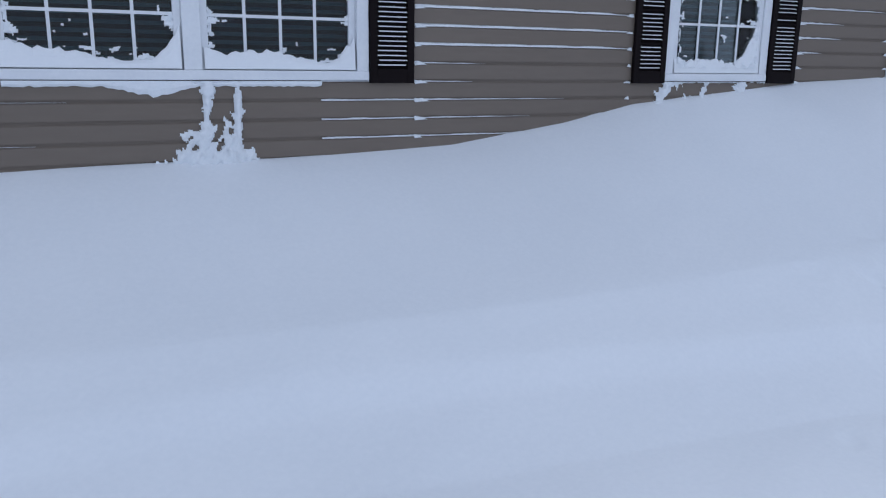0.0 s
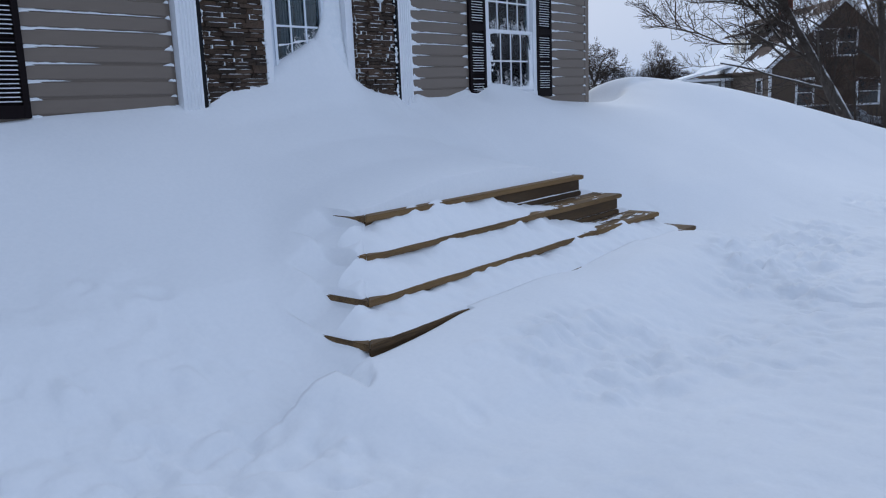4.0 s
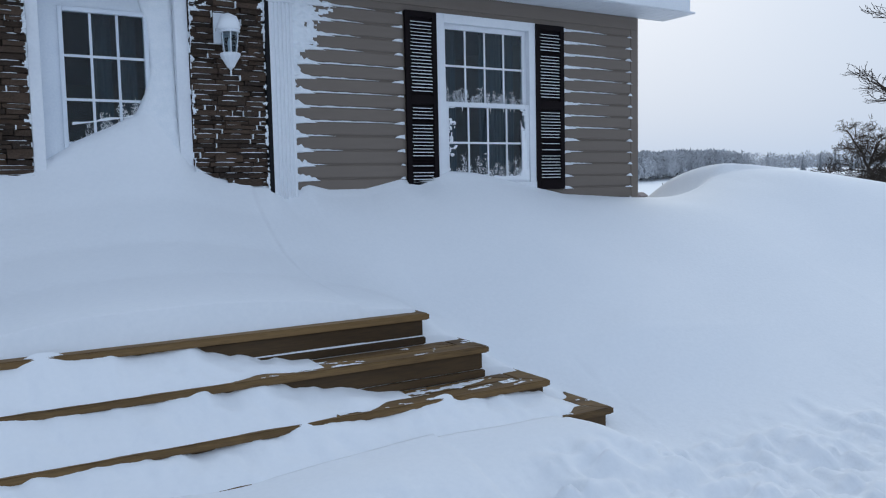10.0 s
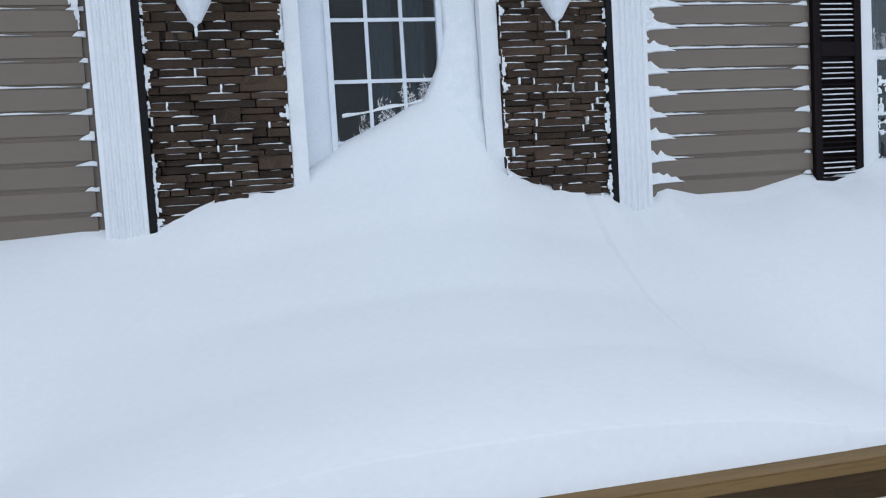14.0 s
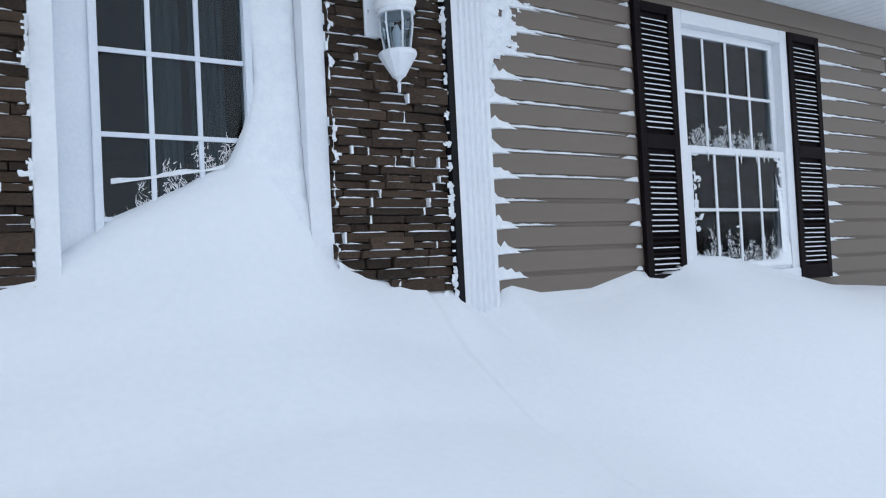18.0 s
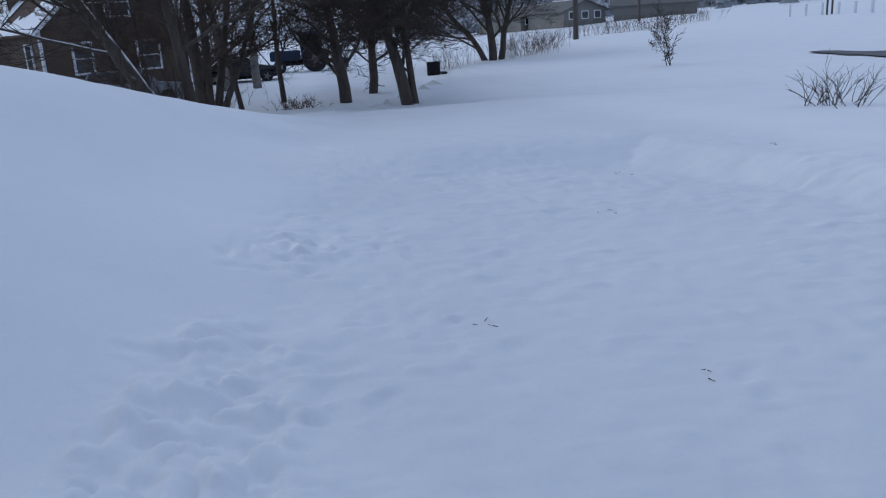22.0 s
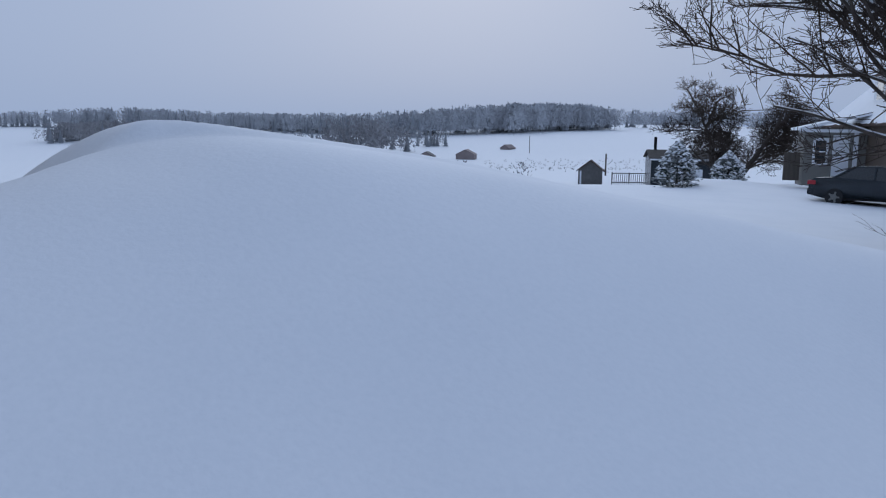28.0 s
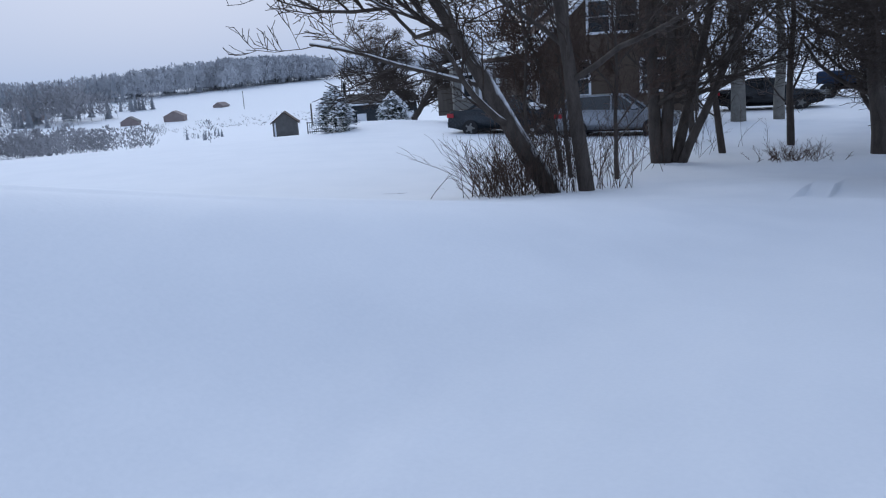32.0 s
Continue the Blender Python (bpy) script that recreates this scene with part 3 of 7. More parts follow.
def height(x, y):
    """Height of the finished sheet at a place."""
    i = min(max(int(np.searchsorted(gx, x)) - 1, 0), nx - 2)
    j = min(max(int(np.searchsorted(gy, y)) - 1, 0), ny - 2)
    u, v = (x - gx[i]) / (gx[i + 1] - gx[i]), (y - gy[j]) / (gy[j + 1] - gy[j])
    return float((GZ[j, i] * (1 - u) + GZ[j, i + 1] * u) * (1 - v) + (GZ[j + 1, i] * (1 - u) + GZ[j + 1, i + 1] * u) * v)


def spread(a, b, fine, out, grow):
    mid = list(np.arange(a, b + 1e-6, fine))
    lo, hi, st = [a], [b], fine
    while hi[-1] < out:
        st *= grow
        hi.append(hi[-1] + st)
        lo.append(lo[-1] - st)
    return np.array(lo[:0:-1] + mid + hi[1:])


def finer(g, stretches, step):
    for a, b in stretches:
        g = np.concatenate([g[g < a - 0.02], np.arange(a, b, step), g[g > b + 0.01]])
    return g


gx, gy = spread(-14.2, 5.6, 0.04, 3800, 1.12), spread(-8.3, 1.6, 0.04, 3800, 1.12)
gx, gy = finer(gx, [(-9.3, 0.9)], 0.022), finer(gy, [(-4.7, -1.3)], 0.022)
gx, gy = finer(gx, [(-7.2, -6.2), (-3.75, -2.75)], 0.018), finer(gy, [(-2.85, -1.85)], 0.018)
GX, GY = np.meshgrid(gx, gy)
GZ = snow(GX, GY) + relief(GX, GY)
nx, ny = len(gx), len(gy)
me = bpy.data.meshes.new("ground")
me.vertices.add(nx * ny)
me.vertices.foreach_set("co", np.stack([GX, GY, GZ], -1).astype(np.float32).ravel())
ii = (np.arange(ny - 1)[:, None] * nx + np.arange(nx - 1)[None]).ravel()
quads = np.stack([ii, ii + 1, ii + nx + 1, ii + nx], -1)
me.loops.add(quads.size)
me.loops.foreach_set("vertex_index", quads.ravel().astype(np.int32))
me.polygons.add(len(quads))
me.polygons.foreach_set("loop_start", (np.arange(len(quads)) * 4).astype(np.int32))
me.update(calc_edges=True)
me.shade_smooth()
me.materials.append(PACKED)
tagged(new("ground", me), "deep wind-packed white snow with smooth drifts and trampled patches", "snow", kind="structure")
# ---------------------------------------------------------------- the house: front wall, siding, roof
COURSE, JOINT = 0.1135, 1.702
EAVE, X_LEFT, X_RIGHT, DEEP = 3.24, -16.0, 0.0, 7.5
ENTRY = (-6.334, -3.640)
OPENINGS = [(-13.063, -11.000, 1.58, 3.08), (-8.721, -7.719, 1.58, 3.08), (-2.342, -1.282, 1.58, 3.08)]
rng = random.Random(4)


def wall_front():
    bm = bmesh.new()
    holes = OPENINGS + [(-5.437, -4.480, 0.87, 3.0)]
    xs = sorted({X_LEFT, X_RIGHT, *[v for o in holes for v in o[:2]]})
    zs = sorted({-0.4, EAVE + 0.12, *[v for o in holes for v in o[2:]]})
    for a, b in zip(xs, xs[1:]):
        for c, d in zip(zs, zs[1:]):
            mx, mz = (a + b) / 2, (c + d) / 2
            if not any(o[0] < mx < o[1] and o[2] < mz < o[3] for o in holes):
                box(bm, a, b, 0.001, 0.15, c, d)
    return tagged(part("wall_front", bm, SIDING), "front wall clad in taupe dutch-lap vinyl siding with frost streaks", "wall", kind="structure")


front = wall_front()


def course_mesh(a, b):
    bm = bmesh.new()
    prism(bm, [(-0.017, 0.0), (-0.014, 0.088), (-0.005, 0.099), (-0.005, COURSE), (0.0, COURSE), (0.0, 0.0)], "x", a, b)
    return bm


def spans(lo, hi, z, cuts):
    out = [(lo, hi)]
    for c0, c1, z0, z1 in cuts:
        if z0 - COURSE * 0.5 < z < z1 - COURSE * 0.5:
            out = [p for a, b in out for p in ((a, min(b, c0)), (max(a, c1), b)) if p[1] - p[0] > 0.05]
    return out


snow_bits = bmesh.new()


def tongue(bm, x0, x1, z, h0, h1, y):
    """Blown snow lying on a siding ledge, from height h0 at x0 to h1 at x1, with a ragged rounded end."""
    n = max(4, int(abs(x1 - x0) / 0.022))
    rows, wob = [], rng.uniform(0, 6)
    for i in range(n + 1):
        t = i / n
        x = x0 + (x1 - x0) * t
        h = (h1 + (h0 - h1) * (1 - t ** 2.2)) * (0.82 + 0.2 * math.sin(wob + 31 * t) + 0.25 * rng.random()) * min(1.0, math.sqrt(max(0.0, 1 - t)) * 2.2 + 0.05)
        h = max(0.0012, h)
        zz = z - 0.25 * h0 * (1 - t) ** 2 * rng.uniform(0.6, 1.2)
        rows.append([bm.verts.new(v) for v in ((x, y, zz), (x, y - 0.010 - 0.1 * h, zz + 0.1 * h), (x, y - 0.008 - 0.06 * h, zz + 0.6 * h), (x, y - 0.002, zz + h + 0.25 * h0 * (1 - t) ** 2))])
    for a, b in zip(rows, rows[1:]):
        for j in range(4):
            bm.faces.new((a[j], a[(j + 1) % 4], b[(j + 1) % 4], b[j]))


z, k = JOINT - 10 * COURSE, 0
while z < EAVE:
    for lo, hi in ((X_LEFT, ENTRY[0]), (ENTRY[1], X_RIGHT - 0.06)):
        for a, b in spans(lo, hi, z, OPENINGS):
            ob = part("siding_course", course_mesh(a, b), SIDING, front)
            ob.location.z = z
    z += COURSE
    k += 1

# snow blown on to the ledges: wide tongues beside the pilasters and shutters, thin lines along the rest
z = JOINT - 6 * COURSE
while z < EAVE - 0.05:
    zz, low = z + 0.0985, z < 2.1
    for a, b, s0, s1 in ((-3.650, -2.666, 1.0, 0.5), (-0.948, -0.06, 0.55, 0.45), (-7.411, -6.315, 0.25, 0.45), (-10.692, -9.020, 0.3, 0.3)):
        if s0 > 0.9:
            tongue(snow_bits, a, a + rng.uniform(0.10, 0.22) + 0.28 * max(0, z - 2.05), zz - 0.012, 0.060, 0.004, -0.013)
        else:
            tongue(snow_bits, a, a + rng.uniform(0.08, 0.2) * s0 * 2, zz - 0.01, 0.05 * s0 + 0.01, 0.003, -0.012)
        tongue(snow_bits, b, b - rng.uniform(0.03, 0.10) * (0.6 + s1), zz - 0.008, rng.uniform(0.016, 0.034) * (0.5 + s1), 0.003, -0.012)
        if z > 1.6:
            wide = rng.uniform(0.6, 1.0) if z > 2.0 else rng.uniform(0.1, 0.5)
            tongue(snow_bits, a, a + (b - a) * wide, zz, 0.014 if z < 2.5 else 0.022, 0.004, -0.006)
    if z < 1.62:
        for a, b in ((-15.599, -12.289), (-11.298, -9.077)):
            l = rng.uniform(0.3, 1.0) * (b - a)
            tongue(snow_bits, a, a + l, zz, 0.009, 0.004, -0.006)
    else:
        tongue(snow_bits, -10.692, -9.029, zz, 0.02, 0.016, -0.006)
    z += COURSE
tagged(part("ledge_snow", snow_bits, FROST), "wind-blown snow caught on the siding ledges", "snow", kind="stuff")

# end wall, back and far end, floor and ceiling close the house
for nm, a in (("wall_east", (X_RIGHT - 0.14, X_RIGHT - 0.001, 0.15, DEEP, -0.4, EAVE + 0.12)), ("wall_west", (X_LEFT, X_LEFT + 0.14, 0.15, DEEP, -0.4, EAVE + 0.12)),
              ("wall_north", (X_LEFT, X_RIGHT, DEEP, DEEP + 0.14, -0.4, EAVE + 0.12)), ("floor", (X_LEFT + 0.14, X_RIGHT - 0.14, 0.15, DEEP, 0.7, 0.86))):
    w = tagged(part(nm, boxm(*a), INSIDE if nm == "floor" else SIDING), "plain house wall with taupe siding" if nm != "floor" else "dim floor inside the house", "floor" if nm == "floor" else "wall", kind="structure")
    if nm == "wall_east":
        zz = JOINT - 10 * COURSE
        while zz < EAVE:
            bm = bmesh.new()
            prism(bm, [(0.017, 0.0), (0.014, 0.088), (0.005, 0.099), (0.005, COURSE), (0.0, COURSE), (0.0, 0.0)], "y", 0.06, DEEP)
            part("siding_course", bm, SIDING, w).location.z = zz
            zz += COURSE
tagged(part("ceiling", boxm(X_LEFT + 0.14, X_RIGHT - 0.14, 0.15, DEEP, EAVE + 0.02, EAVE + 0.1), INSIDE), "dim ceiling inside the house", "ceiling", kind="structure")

bm = bmesh.new()
box(bm, -0.075, 0.022, -0.022, 0.0, -0.4, EAVE, 0.004)
box(bm, 0.0, 0.022, 0.0, 0.075, -0.4, EAVE, 0.004)
tagged(part("corner_trim", bm, SIDING), "taupe vinyl corner post at the end of the siding", "trim", kind="structure")

roof = empty("roof", -8, 3.7, EAVE, "low gable roof with dark shingles under blown snow and a white eave", "roof", kind="structure")
bm = bmesh.new()
prism(bm, [(-0.42, 3.36), (3.8, 4.95), (8.0, 3.36), (8.0, 3.28), (3.8, 4.86), (-0.42, 3.28)], "x", X_LEFT - 0.3, X_RIGHT + 0.3)
bm.transform(Matrix.Translation((8, -3.7, -EAVE)))
part("shingle_deck", bm, SHINGLE, roof)
bm = bmesh.new()
prism(bm, [(-0.44, 3.365), (-0.2, 3.47), (3.8, 5.04), (7.8, 3.5), (8.02, 3.37), (3.8, 4.955)], "x", X_LEFT - 0.3, X_RIGHT + 0.3)
bm.transform(Matrix.Translation((8, -3.7, -EAVE)))
part("roof_snow", bm, SNOW, roof, "blown snow lying on the roof")
bm = bmesh.new()
box(bm, X_LEFT - 0.3 + 8, 0.3 + 8, -0.445 - 3.7, -0.42 - 3.7, 3.25 - EAVE, 3.38 - EAVE, 0.004)
part("fascia", bm, WHITE, roof, "white aluminium fascia board")
bm = bmesh.new()
x = X_LEFT - 0.3
while x < 0.3:
    box(bm, x + 8, x + 0.096 + 8, -0.42 - 3.7, -0.002 - 3.7, 3.245 - EAVE, 3.262 - EAVE)
    x += 0.1
part("soffit", bm, SOFFIT, roof, "ribbed white vented soffit")
bm = bmesh.new()
box(bm, ENTRY[1] + 8, 0.0 + 8, -0.028 - 3.7, 0.0 - 3.7, 3.12 - EAVE, 3.243 - EAVE, 0.004)
part("frieze_board", bm, SIDING, roof, "taupe frieze under the soffit")
bm = bmesh.new()
prism(bm, [(0.15, EAVE), (3.8, 4.84), (7.4, EAVE)], "x", X_RIGHT - 0.12, X_RIGHT)
bm.transform(Matrix.Translation((8, -3.7, -EAVE)))
part("gable", bm, SIDING, roof)

# ---------------------------------------------------------------- windows with shutters


def bar(name, mat_, parent, *a, bevel=0.004, label=""):
    return part(name, boxm(*a, bevel=bevel), mat_, parent, label)


def sash(win, x0, x1, z0, z1, y, cols, rows):
    f = 0.042
    bm = bmesh.new()
    for a in ((x0, x0 + f, z0, z1), (x1 - f, x1, z0, z1), (x0 + f, x1 - f, z0, z0 + f), (x0 + f, x1 - f, z1 - f, z1)):
        box(bm, a[0], a[1], y, y + 0.035, a[2], a[3], 0.004)
    fr = part("sash", bm, WHITE, win)
    gx0, gx1, gz0, gz1 = x0 + f, x1 - f, z0 + f, z1 - f
    pane = part("pane", boxm(gx0, gx1, y + 0.014, y + 0.02, gz0, gz1), GLASS, fr)
    pane.visible_shadow = False
    for i in range(1, cols):
        c = gx0 + (gx1 - gx0) * i / cols
        bar("muntin", WHITE, fr, c - 0.009, c + 0.009, y + 0.006, y + 0.0135, gz0, gz1, bevel=0.002)
    for i in range(1, rows):
        c = gz0 + (gz1 - gz0) * i / rows
        bar("muntin", WHITE, fr, gx0, gx1, y + 0.0045, y + 0.012, c - 0.009, c + 0.009, bevel=0.002)
    return gx0, gx1, gz0, gz1


def window(number, x0, x1, z0, z1, units, split, cols, rows, label):
    win = empty(f"window_{number}", 0, 0, 0, label, "window", kind="structure")
    c = 0.075
    for a in ((x0, x0 + c, z0, z1), (x1 - c, x1, z0, z1), (x0 + c, x1 - c, z1 - c, z1)):
        bar("casing", WHITE, win, a[0], a[1], -0.032, 0.09, a[2], a[3])
    bar("sill", WHITE, win, x0, x1, -0.04, 0.09, z0, z0 + 0.055, bevel=0.006)
    glass = []
    w = (x1 - x0 - 2 * c - (units - 1) * 0.10) / units
    for i in range(units):
        a = x0 + c + i * (w + 0.10)
        if i:
            bar("mullion", WHITE, win, a - 0.10, a, -0.03, 0.09, z0 + 0.055, z1 - c)
        if split:
            glass.append(sash(win, a, a + w, split - 0.02, z1 - c, 0.02, cols, rows))
            glass.append(sash(win, a, a + w, z0 + 0.055, split + 0.02, -0.018, cols, rows))
        else:
            glass.append(sash(win, a, a + w, z0 + 0.055, z1 - c, 0.0, cols, rows))
    return win, glass


SLAT = None


def shutter(x0, x1, z0, z1, label):
    global SLAT
    sh = empty("shutter", (x0 + x1) / 2, -0.018, z0, label, "shutter", "shutters beside the windows")
    w, h, s = (x1 - x0) / 2, z1 - z0, 0.045
    for a in ((-w, -w + s, 0, h), (w - s, w, 0, h), (-w + s, w - s, 0, 0.085), (-w + s, w - s, h - 0.05, h), (-w + s, w - s, h * 0.49, h * 0.49 + 0.075)):
        bar("rail", SHUTTER, sh, a[0], a[1], -0.030, 0.0, a[2], a[3], bevel=0.003)
    bar("back_panel", SHUTTER, sh, -w + s, w - s, -0.006, -0.001, 0.085, h - 0.05, bevel=0)
    if SLAT is None:
        bm = bmesh.new()
        prism(bm, [(-0.028, 0.0), (-0.006, 0.017), (-0.006, 0.022), (-0.028, 0.006)], "x", -1, 1)
        SLAT = mesh_of(bm, "slat")
        SLAT.materials.append(SHUTTER)
    zz = 0.1
    lines = bmesh.new()
    while zz < h - 0.075:
        if not h * 0.49 - 0.022 < zz < h * 0.49 + 0.078:
            sl = part("slat", SLAT, None, sh)
            sl.location.z, sl.scale.x = zz, w - s
            up = zz > h * 0.5
            if rng.random() < (0.97 if up else 0.85):
                e0, e1 = (-w + s) * rng.uniform(0.86, 0.99), (w - s) * rng.uniform(0.86, 0.99)
                thick = rng.uniform(0.0010, 0.0026) if up else rng.uniform(0.0003, 0.0011)
                prism(lines, [(-0.0285, zz + 0.005), (-0.0290, zz + 0.005 + thick), (-0.022, zz + 0.0115 + thick), (-0.022, zz + 0.0105)], "x", e0, e1)
        zz += 0.0285
    tagged(part("slat_snow", lines, FROST, sh), "snow lying on the louvre slats", kind="stuff")
    return sh


win1, g1 = window(1, *OPENINGS[0], 2, None, 4, 5, "wide white double window with grilles, closed blinds and snow on the sills")
win2, g2 = window(2, *OPENINGS[1], 1, 2.32, 4, 2, "white sash window with grilles, frosted panes and drawn blinds")
win3, g3 = window(3, *OPENINGS[2], 1, 2.32, 4, 2, "white sash window with grilles, frost ferns and grey curtains")
dark = "near-black louvred vinyl shutter with snow on its slats"
for a, b in ((-13.400, -13.083), (-10.995, -10.707), (-9.010, -8.726), (-7.714, -7.420), (-2.653, -2.349), (-1.287, -0.956)):
    shutter(a, b, 1.565, 3.075, dark)


def frost_fern(bm, x, y, z, w, h, r):
    """Ice feathers on the inside of a pane, in fluffy clumps."""
    n = max(3, int(w / 0.05))
    for i in range(n):
        cx, tall = x + w * (i + r.random()) / n, h * r.uniform(0.3, 1.0)
        for _ in range(60):
            t = r.random() ** 1.5
            a = r.gauss(0, 0.85)
            p = Vector((cx + r.gauss(0, 0.016) * (1.2 - t * 0.4), y, z + tall * t * 0.8))
            l = r.uniform(0.010, 0.034)
            d = Vector((math.sin(a), 0, math.cos(a)))
            side = Vector((d.z, 0, -d.x)) * r.uniform(0.0012, 0.0028)
            if not x < p.x + d.x * l < x + w:
                continue
            bm.faces.new([bm.verts.new(p - side), bm.verts.new(p + side), bm.verts.new(p + d * l)])


def crust(bm, x0, x1, z, y, top, deep, r):
    """A lumpy strip of snow with a rounded top, standing on a ledge in front of a pane."""
    n = max(4, int((x1 - x0) / 0.025))
    rows = []
    for i in range(n + 1):
        x = x0 + (x1 - x0) * i / n
        h = top(x) * (0.85 + 0.3 * r.random())
        rows.append([bm.verts.new(v) for v in ((x, y, z), (x, y - deep, z), (x, y - deep * 0.9, z + h * 0.6), (x, y - deep * 0.35, z + h), (x, y, z + h * 1.02))])
    for a, b in zip(rows, rows[1:]):
        for j in range(5):
            bm.faces.new((a[j], a[(j + 1) % 5], b[(j + 1) % 5], b[j]))


fr = random.Random(8)
for i, (x0, x1, z0, z1) in enumerate(g3):
    bm = bmesh.new()
    frost_fern(bm, x0, 0.032 if i == 0 else -0.006, z0, x1 - x0, 0.17 if i == 0 else 0.26, fr)
    part("frost_fern", bm, FROST, win3, "feathers of white frost on the glass")
bm = bmesh.new()
x0, x1, z0, z1 = g3[1]
for _ in range(6):
    px, l = fr.uniform(x0, x1), fr.uniform(0.02, 0.07)
    tube(bm, [(px, -0.024, z1 + 0.01), (px, -0.024, z1 + 0.01 - l)], [0.006, 0.001], 5)
part("icicle", bm, FROST, win3, "small icicles under the meeting rail")
bm = bmesh.new()
crust(bm, x0 - 0.03, x1 + 0.03, z0 - 0.02, -0.004, lambda x: 0.035 + 0.16 * max(0, (x - (x1 - 0.12)) / 0.15) ** 2, 0.03, fr)
crust(bm, x1 - 0.045, x1 + 0.01, z0, -0.004, lambda x: 0.45, 0.02, fr)
part("sill_snow", bm, SNOW, win3, "snow packed on the sill")
# drawn curtains
for a, b in ((-2.312, -1.979), (-1.714, -1.331)):
    bm = bmesh.new()
    n = 40
    cols = [(a + (b - a) * i / n, 0.26 + 0.022 * math.sin(i * 1.3) + 0.01 * math.sin(i * 3.1)) for i in range(n + 1)]
    for p, q in zip(cols, cols[1:]):
        bm.faces.new([bm.verts.new(v) for v in ((*p, 1.2), (*q, 1.2), (*q, 3.1), (*p, 3.1))])
    cu = part("curtain", bm, CURTAIN, None, smooth=True)
    cu.modifiers.new("cloth", "SOLIDIFY").thickness = 0.004
    tagged(cu, "grey fabric curtain hanging behind the window", "curtain", "window curtains")
for number, (x0, x1) in enumerate(((-12.983, -12.111), (-11.992, -11.079), (-8.653, -7.786))):
    bl = empty("blind", (x0 + x1) / 2, 0.17, 1.6, "grey-green horizontal slat blind behind the pane", "blind", "window blinds")
    zz = 0.0
    while zz < 1.45:
        bm = bmesh.new()
        box(bm, -(x1 - x0) / 2, (x1 - x0) / 2, -0.022, 0.022, -0.0012, 0.0012)
        sl = part("blind_slat", bm, BLIND, bl)
        sl.location.z, sl.rotation_euler.x = zz, radians(28)
        zz += 0.048
# snow piled on the sills of the wide window and its neighbour
for win, glass in ((win1, g1), (win2, g2[1:])):
    for x0, x1, z0, z1 in glass:
        bm = bmesh.new()
        ph = fr.uniform(0, 6)
        crust(bm, x0 - 0.03, x1 + 0.03, z0 - 0.035, -0.005, lambda x: 0.07 + 0.03 * math.sin(x * 7 + ph) + 0.10 * max(0, 1 - (x1 - x) / 0.14) ** 1.5 + 0.05 * max(0, 1 - (x - x0) / 0.1), 0.028, fr)
        part("sill_snow", bm, SNOW, win, "wind-packed snow on the sill")
bm = bmesh.new()
x0, x1, z0, z1 = g2[1]
crust(bm, x1 - 0.2, x1 + 0.02, z0, -0.004, lambda x: 0.05 + 0.28 * ((x - x1 + 0.2) / 0.2) ** 2, 0.02, fr)
part("sill_snow", bm, SNOW, win2, "snow swept up the side of the sash")
# frozen runs below two windows
bm = bmesh.new()
crust(bm, -12.983, -11.298, 1.575, -0.017, lambda x: -0.03 - 0.05 * max(0, 1 - abs(x + 12.25) / 0.25), 0.02, fr)
tagged(part("sill_drip", bm, FROST), "snow hanging below the window sill", "snow", kind="stuff")


def run_cover(streams, z_top, z_low, fan, wide):
    """Narrow streams from the sill that join in a streaked fan on the bank."""
    def f(x, z):
        t = (z_top - z) / (z_top - z_low)
        best = 0.0
        for x0, drift, w in streams:
            best = max(best, 1.15 * math.exp(-((x - x0 - drift * t) / (w * (0.8 + 0.5 * math.sin(z * 31 + x0 * 7) ** 2))) ** 2) * (1 if t < 0.75 else 1.3 - 0.4 * t))
        top = 1.2 * math.exp(-t / 0.05) * math.exp(-((x - fan) / (1.6 * wide)) ** 2)
        u = (x - fan) / (wide * (0.35 + 0.75 * t))
        streak = 0.5 + 0.5 * math.sin((x + 0.22 * t) * 95 + 2.2 * math.sin(z * 13))
        spread_ = 1.05 * math.exp(-u ** 4) * (0.42 + 0.5 * streak) * min(1.0, max(0.0, (t - 0.40) / 0.25)) + 0.6 * math.exp(-((t - 1.0) / 0.14) ** 2 - 0.5 * u * u)
        return max(best, top, spread_)
    return f


RUNS = ((((-11.955, -0.05, 0.030), (-11.79, -0.02, 0.024)), 1.575, 1.13, -11.94, 0.20),
        (((-8.66, -0.12, 0.045), (-8.30, -0.08, 0.035), (-7.95, -0.05, 0.05)), 1.575, 1.38, -8.25, 0.42))
# ---------------------------------------------------------------- the entry: pilasters, stone, door, lanterns


def pilaster(x0, x1, label):
    p = empty("pilaster", (x0 + x1) / 2, -0.06, 0.8, label, "pilaster", "pilasters of the entry")
    w = (x1 - x0) / 2
    out = [(-w, 0.06), (-w, -0.012)]
    for i in range(5):
        c = -w + 0.032 + i * (2 * w - 0.064) / 4
        out += [(c - 0.013, -0.012), (c - 0.006, -0.002), (c + 0.006, -0.002), (c + 0.013, -0.012)]
    out += [(w, -0.012), (w, 0.06)]
    bm = bmesh.new()
    prism(bm, out, "z", 0.0, 2.22)
    part("fluted_shaft", bm, WHITE, p)
    bar("capital", WHITE, p, -w - 0.02, w + 0.02, -0.03, 0.06, 2.22, 2.32)
    return p


